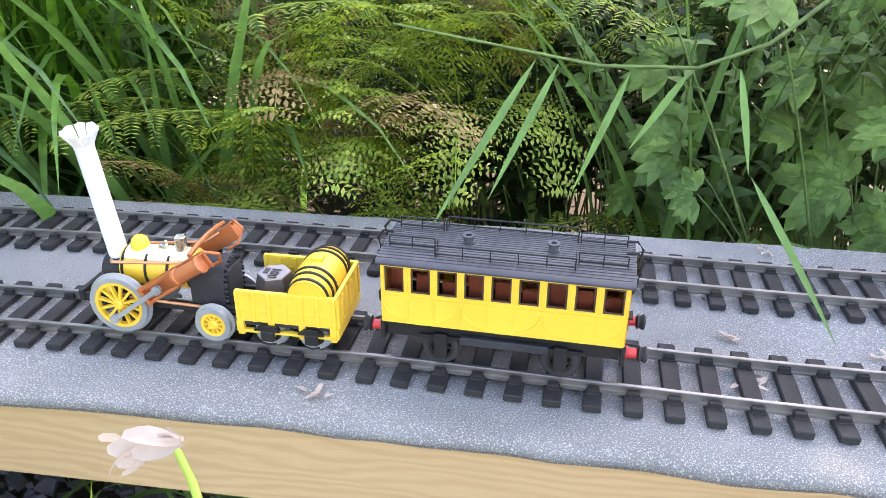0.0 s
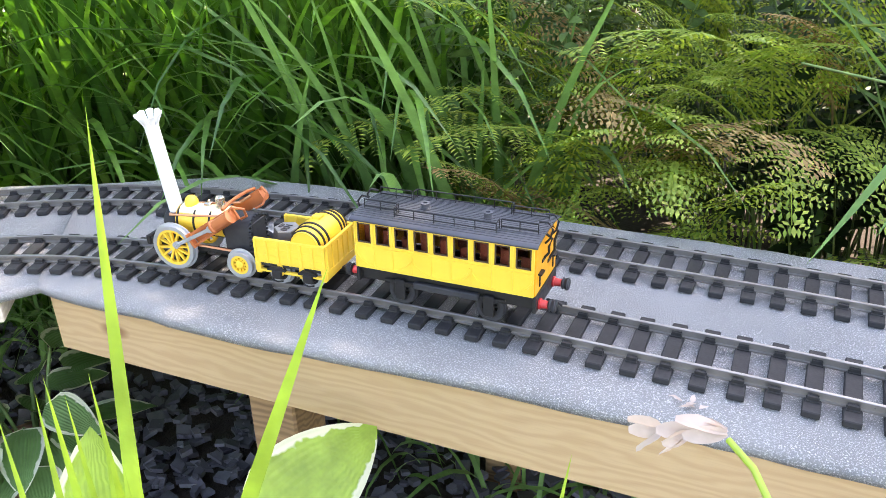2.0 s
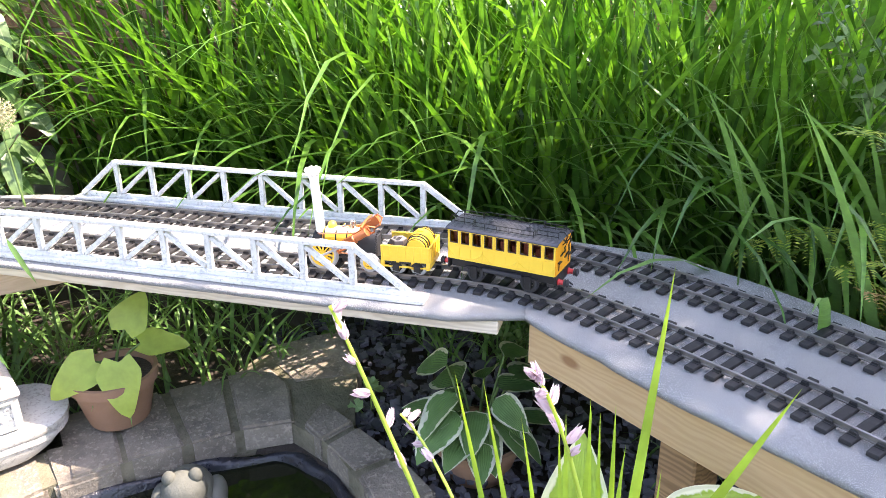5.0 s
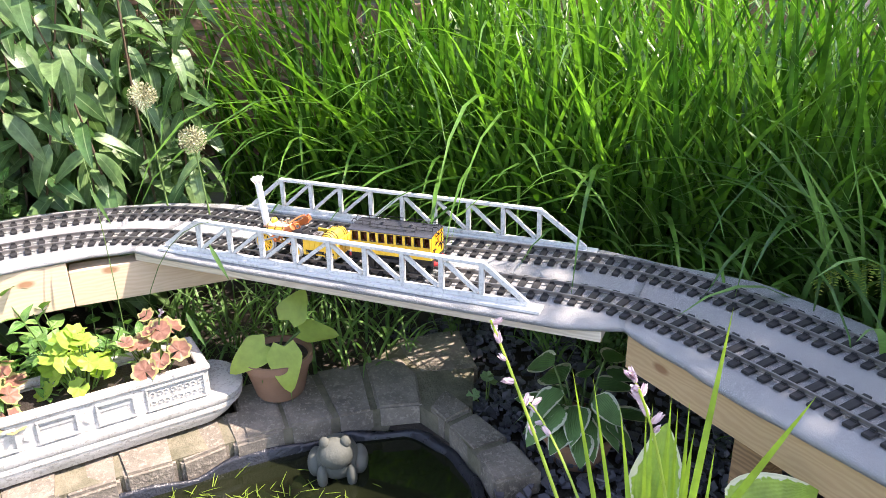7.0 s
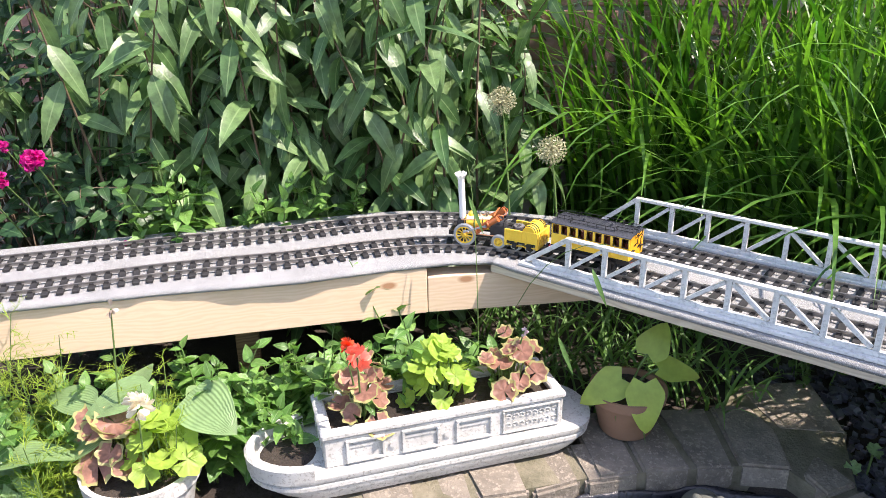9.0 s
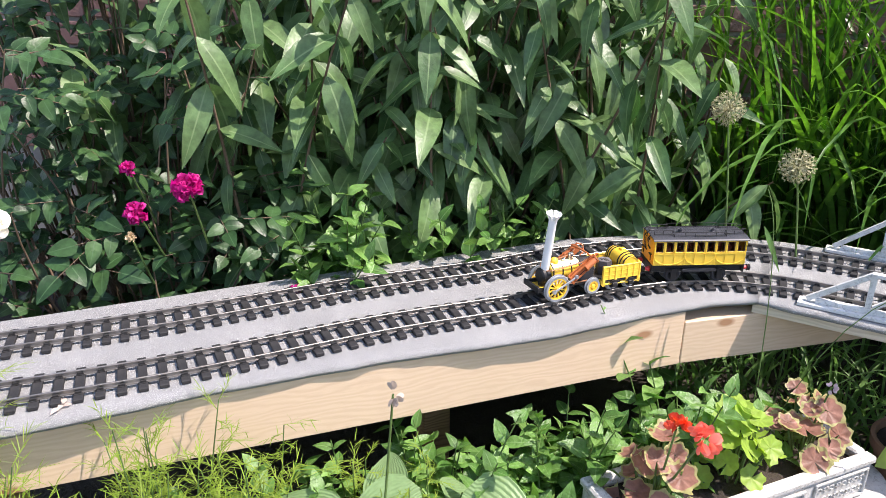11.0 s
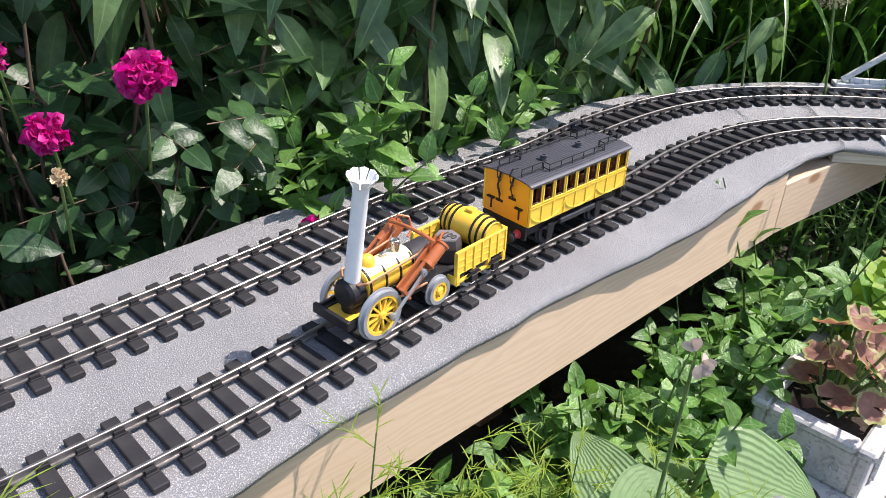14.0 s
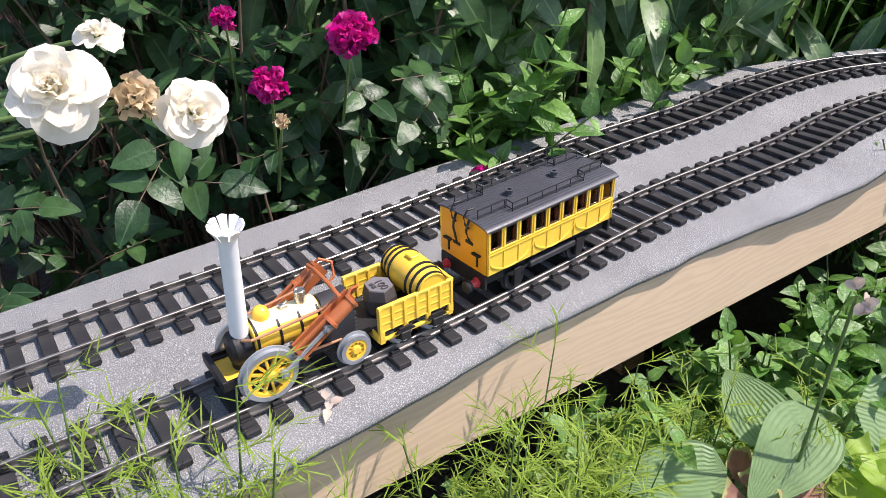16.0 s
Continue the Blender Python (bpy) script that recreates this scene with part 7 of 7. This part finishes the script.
def wild_grass():
    """Thin seeding grass stems with hanging blades, leaning over the bridge end."""
    t = plant("wild_grass", "thin wild grass stems leaning against the bridge end", "grass", -1.27, -0.50, GROUND_Z)
    o = np.array((-1.27, -0.50, GROUND_Z))
    for k, (mid, tip) in enumerate((((-1.24, -0.46, 0.02), (-1.16, -0.30, 0.105)), ((-1.26, -0.50, 0.06), (-1.30, -0.52, 0.20)), ((-1.23, -0.44, -0.05), (-1.13, -0.36, -0.02)))):
        st = Foliage(930 + k)
        u = np.linspace(0, 1, 10)[:, None]
        mid, tip = np.array(mid) - o, np.array(tip) - o
        st.stem(2 * u * (1 - u) * mid * 1.2 + u ** 2 * tip, 0.0011, 0.0006, 5)
        st.link("stem", STEM, t)
        fo = Foliage(940 + k)
        fo.leaf(tip * 0.9, (0.3, 0.35, -0.9), (0.8, -0.2, 0.4), 0.075, 0.008, "lance", 0.1, 0.2, 8)
        fo.link("leaf_blade", REED, t)


wild_grass()


def stone_frog():
    """The frog ornament, one plain rounded mesh."""
    bmx = bmesh.new()
    for (x, y, z), (a, b, c) in (((0, 0, 0.018), (0.040, 0.036, 0.026)), ((0.024, 0.0, 0.036), (0.026, 0.030, 0.019)), ((0.026, 0.017, 0.052), (0.009, 0.009, 0.008)), ((0.026, -0.017, 0.052), (0.009, 0.009, 0.008)),
                                 ((-0.004, 0.036, 0.010), (0.028, 0.015, 0.016)), ((-0.004, -0.036, 0.010), (0.028, 0.015, 0.016)), ((0.034, 0.024, 0.008), (0.011, 0.009, 0.016)), ((0.034, -0.024, 0.008), (0.011, 0.009, 0.016)), ((0, 0, -0.02), (0.045, 0.045, 0.02))):
        bmesh.ops.create_icosphere(bmx, subdivisions=3, radius=1, matrix=Matrix.Translation((x, y, z)) @ Matrix.Diagonal((a, b, c, 1)))
    o = part("frog_ornament", bmx, FROG_STONE, smooth=True, m=pose(-1.03, -0.14, -0.355, 0, 0, -10) @ Matrix.Diagonal((1.15, 1.1, 1.5, 1)))
    tagged(o, "grey stone frog ornament sitting in the pond", "ornament")


stone_frog()


def pond_weed():
    fo = Foliage(77)
    r = fo.r
    for k in range(420):
        x, y = r.gauss(-0.93, 0.05), r.gauss(-0.38, 0.10)
        a = r.uniform(0, 6.3)
        fo.blade((x, y, WATER_Z + 0.002), (math.cos(a), math.sin(a), 0.25), r.uniform(0.02, 0.05), 0.0016, 0.4, 4)
    tagged(fo.link("pond_weed", FEATHER), "fine green weed floating in the pond", "pond weed", kind="stuff")


pond_weed()


# ---- plants near the camera's way ----
LIME_BLADE = leaf_material("lime_blade", (0.16, 0.29, 0.04), (0.30, 0.42, 0.07), 0.4, 0.4, spread=0.2)
def near_blades():
    t = thing("sword_leaf_tuft", "tuft of narrow upright bright green leaves before the deck", "grass tuft", pose(-0.35, 0.10, GROUND_Z))
    r = random.Random(6)
    o = np.array((-0.35, 0.10, GROUND_Z))
    for base, tip, w in (((-0.326, 0.098, -0.05), (-0.342, 0.137, 0.263), 0.007), ((-0.338, 0.120, 0.0), (-0.270, 0.168, 0.214), 0.0065), ((-0.350, 0.09, -0.1), (-0.375, 0.11, 0.155), 0.006),
                         ((-0.345, 0.085, -0.1), (-0.390, 0.10, 0.145), 0.006), ((-0.335, 0.095, -0.1), (-0.350, 0.12, 0.14), 0.006), ((-0.35, 0.085, -0.1), (-0.41, 0.08, 0.12), 0.005), ((-0.34, 0.085, -0.1), (-0.38, 0.06, 0.16), 0.005), ((-0.34, 0.085, -0.1), (-0.32, 0.06, 0.13), 0.005),
                         ((-0.37, 0.085, -0.12), (-0.427, 0.056, 0.160), 0.0055), ((-0.33, 0.075, -0.10), (-0.329, 0.056, 0.188), 0.005), ((-0.30, 0.10, -0.10), (-0.288, 0.096, 0.172), 0.005), ((-0.375, 0.075, -0.12), (-0.437, 0.039, 0.166), 0.006),
                         ((-0.36, 0.080, -0.12), (-0.414, 0.055, 0.137), 0.005), ((-0.36, 0.11, -0.10), (-0.393, 0.121, 0.149), 0.006), ((-0.355, 0.115, -0.10), (-0.385, 0.124, 0.141), 0.005), ((-0.35, 0.12, -0.10), (-0.382, 0.134, 0.146), 0.006),
                         ((-0.345, 0.12, -0.12), (-0.354, 0.131, 0.110), 0.006), ((-0.34, 0.11, -0.12), (-0.357, 0.125, 0.109), 0.005), ((-0.25, 0.25, -0.12), (-0.236, 0.286, 0.071), 0.005)):
        fo = Foliage(r.randint(0, 999))
        b, e = np.array(base), np.array(tip)
        fo.leaf(np.array((b[0], b[1], GROUND_Z)) - o + (0, 0, 0), b - np.array((b[0], b[1], GROUND_Z)) + 1e-4, (0.6, -0.8, 0), abs(b[2] - GROUND_Z) * 1.01, w * 1.2, "petal", 0, 0.2, 4)
        fo.leaf(b - o, e - b, (0.55, -0.8, 0.2), np.linalg.norm(e - b), w, "blade", 0.0, 0.3, 10)
        fo.link("leaf_blade", LIME_BLADE, t)


near_blades()


def hosta_flower(tip, mid, base, seed, n, label, face=(0, 0, 1)):
    """A hosta flower stalk with lilac bells along its upper part."""
    t = thing("hosta_flower", label, "hosta flower", pose(*tip), "hosta flowers")
    tip, mid, base = (np.asarray(q, float) for q in (tip, mid, base))
    u = np.linspace(0, 1, 12)[:, None]
    pts = (1 - u) ** 2 * tip + 2 * u * (1 - u) * mid + u ** 2 * base - tip
    st = Foliage(seed)
    st.stem(pts, 0.0011, 0.0024, 6)
    st.link("stalk", HOSTA_LIME, t)
    r = random.Random(seed)
    for k in range(n):
        v = 0.02 + (0.40 if seed == 1 else 0.26) * (k / max(n - 1, 1)) ** 1.3
        f = v * 11
        i0 = int(f)
        p = pts[i0] + (pts[i0 + 1] - pts[i0]) * (f - i0)
        d = unit(pts[0] - pts[4]) * 0.8 + np.array((r.gauss(0, 0.6), r.gauss(0, 0.6), r.gauss(-0.1, 0.4)))
        d = unit(d)
        fo = Foliage(seed * 70 + k)
        L = r.uniform(0.010, 0.016)
        e = unit(np.cross(d, (0.2, 0.3, 0.9)))
        g = np.cross(d, e)
        for q in range(5):
            a = q * 1.2566
            fo.leaf(p, d + (e * math.cos(a) + g * math.sin(a)) * 0.16, e * math.cos(a) + g * math.sin(a), L, L * 0.34, "lance", r.uniform(-0.1, 0.15), 0.4, 5)
        fo.link("bell", LILAC, t)
    return t


hosta_flower((-0.439, -0.043, 0.229), (-0.43, -0.01, 0.14), (-0.34, 0.08, -0.20), 1, 7, "lilac white hosta flower stalk with drooping buds")
hosta_flower((-0.340, 0.045, 0.216), (-0.33, 0.085, 0.15), (-0.32, 0.13, -0.20), 2, 12, "lilac hosta flowers clustered on a stalk")


hosta_flower((-0.551, 0.038, 0.059), (-0.47, 0.055, 0.06), (-0.36, 0.10, -0.20), 3, 5, "hosta flower stalk with closed pale buds")


def lily():
    t = thing("drooping_flower", "pale papery nodding flower on a curved yellow-green stalk", "flower", pose(-0.18, 0.265, 0.12))
    st = Foliage(5)
    st.stem([(0.020, -0.004, 0.012), (0.032, -0.012, 0.010), (0.045, -0.022, 0.0), (0.058, -0.035, -0.025), (0.066, -0.045, -0.07), (0.07, -0.055, -0.2), (0.07, -0.06, -0.45)], 0.0013, 0.0019, 8)
    st.link("stalk", HOSTA_LIME, t)
    r = random.Random(3)
    for k in range(11):
        fo = Foliage(300 + k)
        a = k * 2.4
        d = unit((-0.9, -0.15 + 0.55 * math.cos(a), -0.35 + 0.5 * math.sin(a)))
        fo.leaf((0.018 - 0.012 * (k % 3), 0, 0.012 - 0.005 * (k % 3)), d, unit((0.2, math.cos(a), math.sin(a))), r.uniform(0.011, 0.021), 0.007, "petal", r.uniform(-0.2, 0.3), 0.35, 6, 0.06)
        fo.link("petal", PAPERY, t)


lily()
lime = plant("lime_hosta", "yellow-green hosta with large pointed pale-edged leaves", "hosta", -0.37, 0.20, GROUND_Z)


def lime_leaf(base, tip, w, seed, face):
    o = np.array((-0.37, 0.20, GROUND_Z))
    broad_leaf(lime, np.array(base) - o, np.array(tip) - o, w, HOSTA_LIMED, seed, "ovate", 0.15, 0.3, face, 12, 0.02, stalk=(0, 0, 0))


HOSTA_LIMED = leaf_material("hosta_lime_edged", (0.20, 0.34, 0.045), (0.28, 0.40, 0.07), 0.38, 0.4, spread=0.25, edge=(0.6, 0.62, 0.42), ribs=True)
lime_leaf((-0.435, 0.235, -0.060), (-0.427, 0.355, -0.037), 0.072, 901, (0.45, -0.55, 0.75))
lime_leaf((-0.42, 0.130, -0.02), (-0.440, 0.150, 0.075), 0.058, 903, (0.75, -0.55, 0.35))
lime_leaf((-0.33, 0.215, -0.09), (-0.30, 0.30, -0.09), 0.05, 905, (0.25, -0.6, 0.8))
lime_leaf((-0.40, 0.16, -0.10), (-0.49, 0.20, -0.08), 0.06, 907, (0.3, -0.3, 0.9))
lime_leaf((-0.40, 0.13, -0.10), (-0.48, 0.09, -0.09), 0.06, 909, (0.3, -0.3, 0.9))


def overhanging_stalk():
    """A long dry stalk arching over the track, with strap leaves hanging from it."""
    t = thing("arching_grass_stem", "thin pale stem with hanging leaves arching over the track", "grass stem", pose(-0.25, 0.60, 0.21))
    o = np.array((-0.25, 0.60, 0.21))
    st = Foliage(6)
    st.stem(np.array([(-0.222, 0.56, 0.213), (-0.16, 0.60, 0.196), (-0.10, 0.615, 0.186), (-0.04, 0.625, 0.188), (0.0, 0.635, 0.205), (0.05, 0.66, 0.25), (0.15, 0.78, 0.32), (0.25, 1.0, 0.2), (0.27, 1.05, -0.3)]) - o, 0.0009, 0.0022, 5)
    st.link("stem", STEM, t)
    for k, (a, b, w) in enumerate((((-0.140, 0.605, 0.19), (-0.190, 0.535, 0.083), 0.0055), ((-0.125, 0.605, 0.188), (-0.155, 0.555, 0.105), 0.005), ((-0.080, 0.61, 0.184), (-0.105, 0.58, 0.108), 0.005), ((-0.045, 0.62, 0.186), (-0.075, 0.60, 0.135), 0.005), ((-0.015, 0.625, 0.19), (0.002, 0.60, 0.13), 0.005), ((0.002, 0.60, 0.13), (0.065, 0.535, 0.06), 0.005))):
        fo = Foliage(70 + k)
        d = np.array(b) - np.array(a)
        fo.leaf(np.array(a) - o, d, (0.3, -0.8, 0.5), np.linalg.norm(d), w, "lance", 0.05, 0.25, 9)
        fo.link("strap_leaf", REED, t)


overhanging_stalk()


# ---- bits on the deck ----
def litter():
    r = random.Random(12)
    for k, (x, y) in enumerate(((-0.235, 0.448), (0.038, 0.74), (0.023, 0.774), (0.002, 0.615), (-0.027, 0.538), (0.019, 0.564), (0.10, 0.63), (-1.16, -1.46))):
        fo = Foliage(400 + k)
        for q in range(5):
            a = r.uniform(0, 6.3)
            fo.leaf((0.003 * q, r.uniform(-0.003, 0.003), 0.0015), (math.cos(a), math.sin(a), 0.25), (0.1, 0.2, 1), r.uniform(0.006, 0.013) * (1.4 if k == 7 else 1), 0.004 * (1.8 if k == 7 else 1), "lance", 0.2, 0.4, 4, 0.1)
        o = fo.link("dry_petal", PAPERY)
        o.matrix_basis = pose(x, y, 0.0008)
        tagged(o, "dry pale fallen petal lying on the deck", "petal", "fallen petals")


litter()


motions()
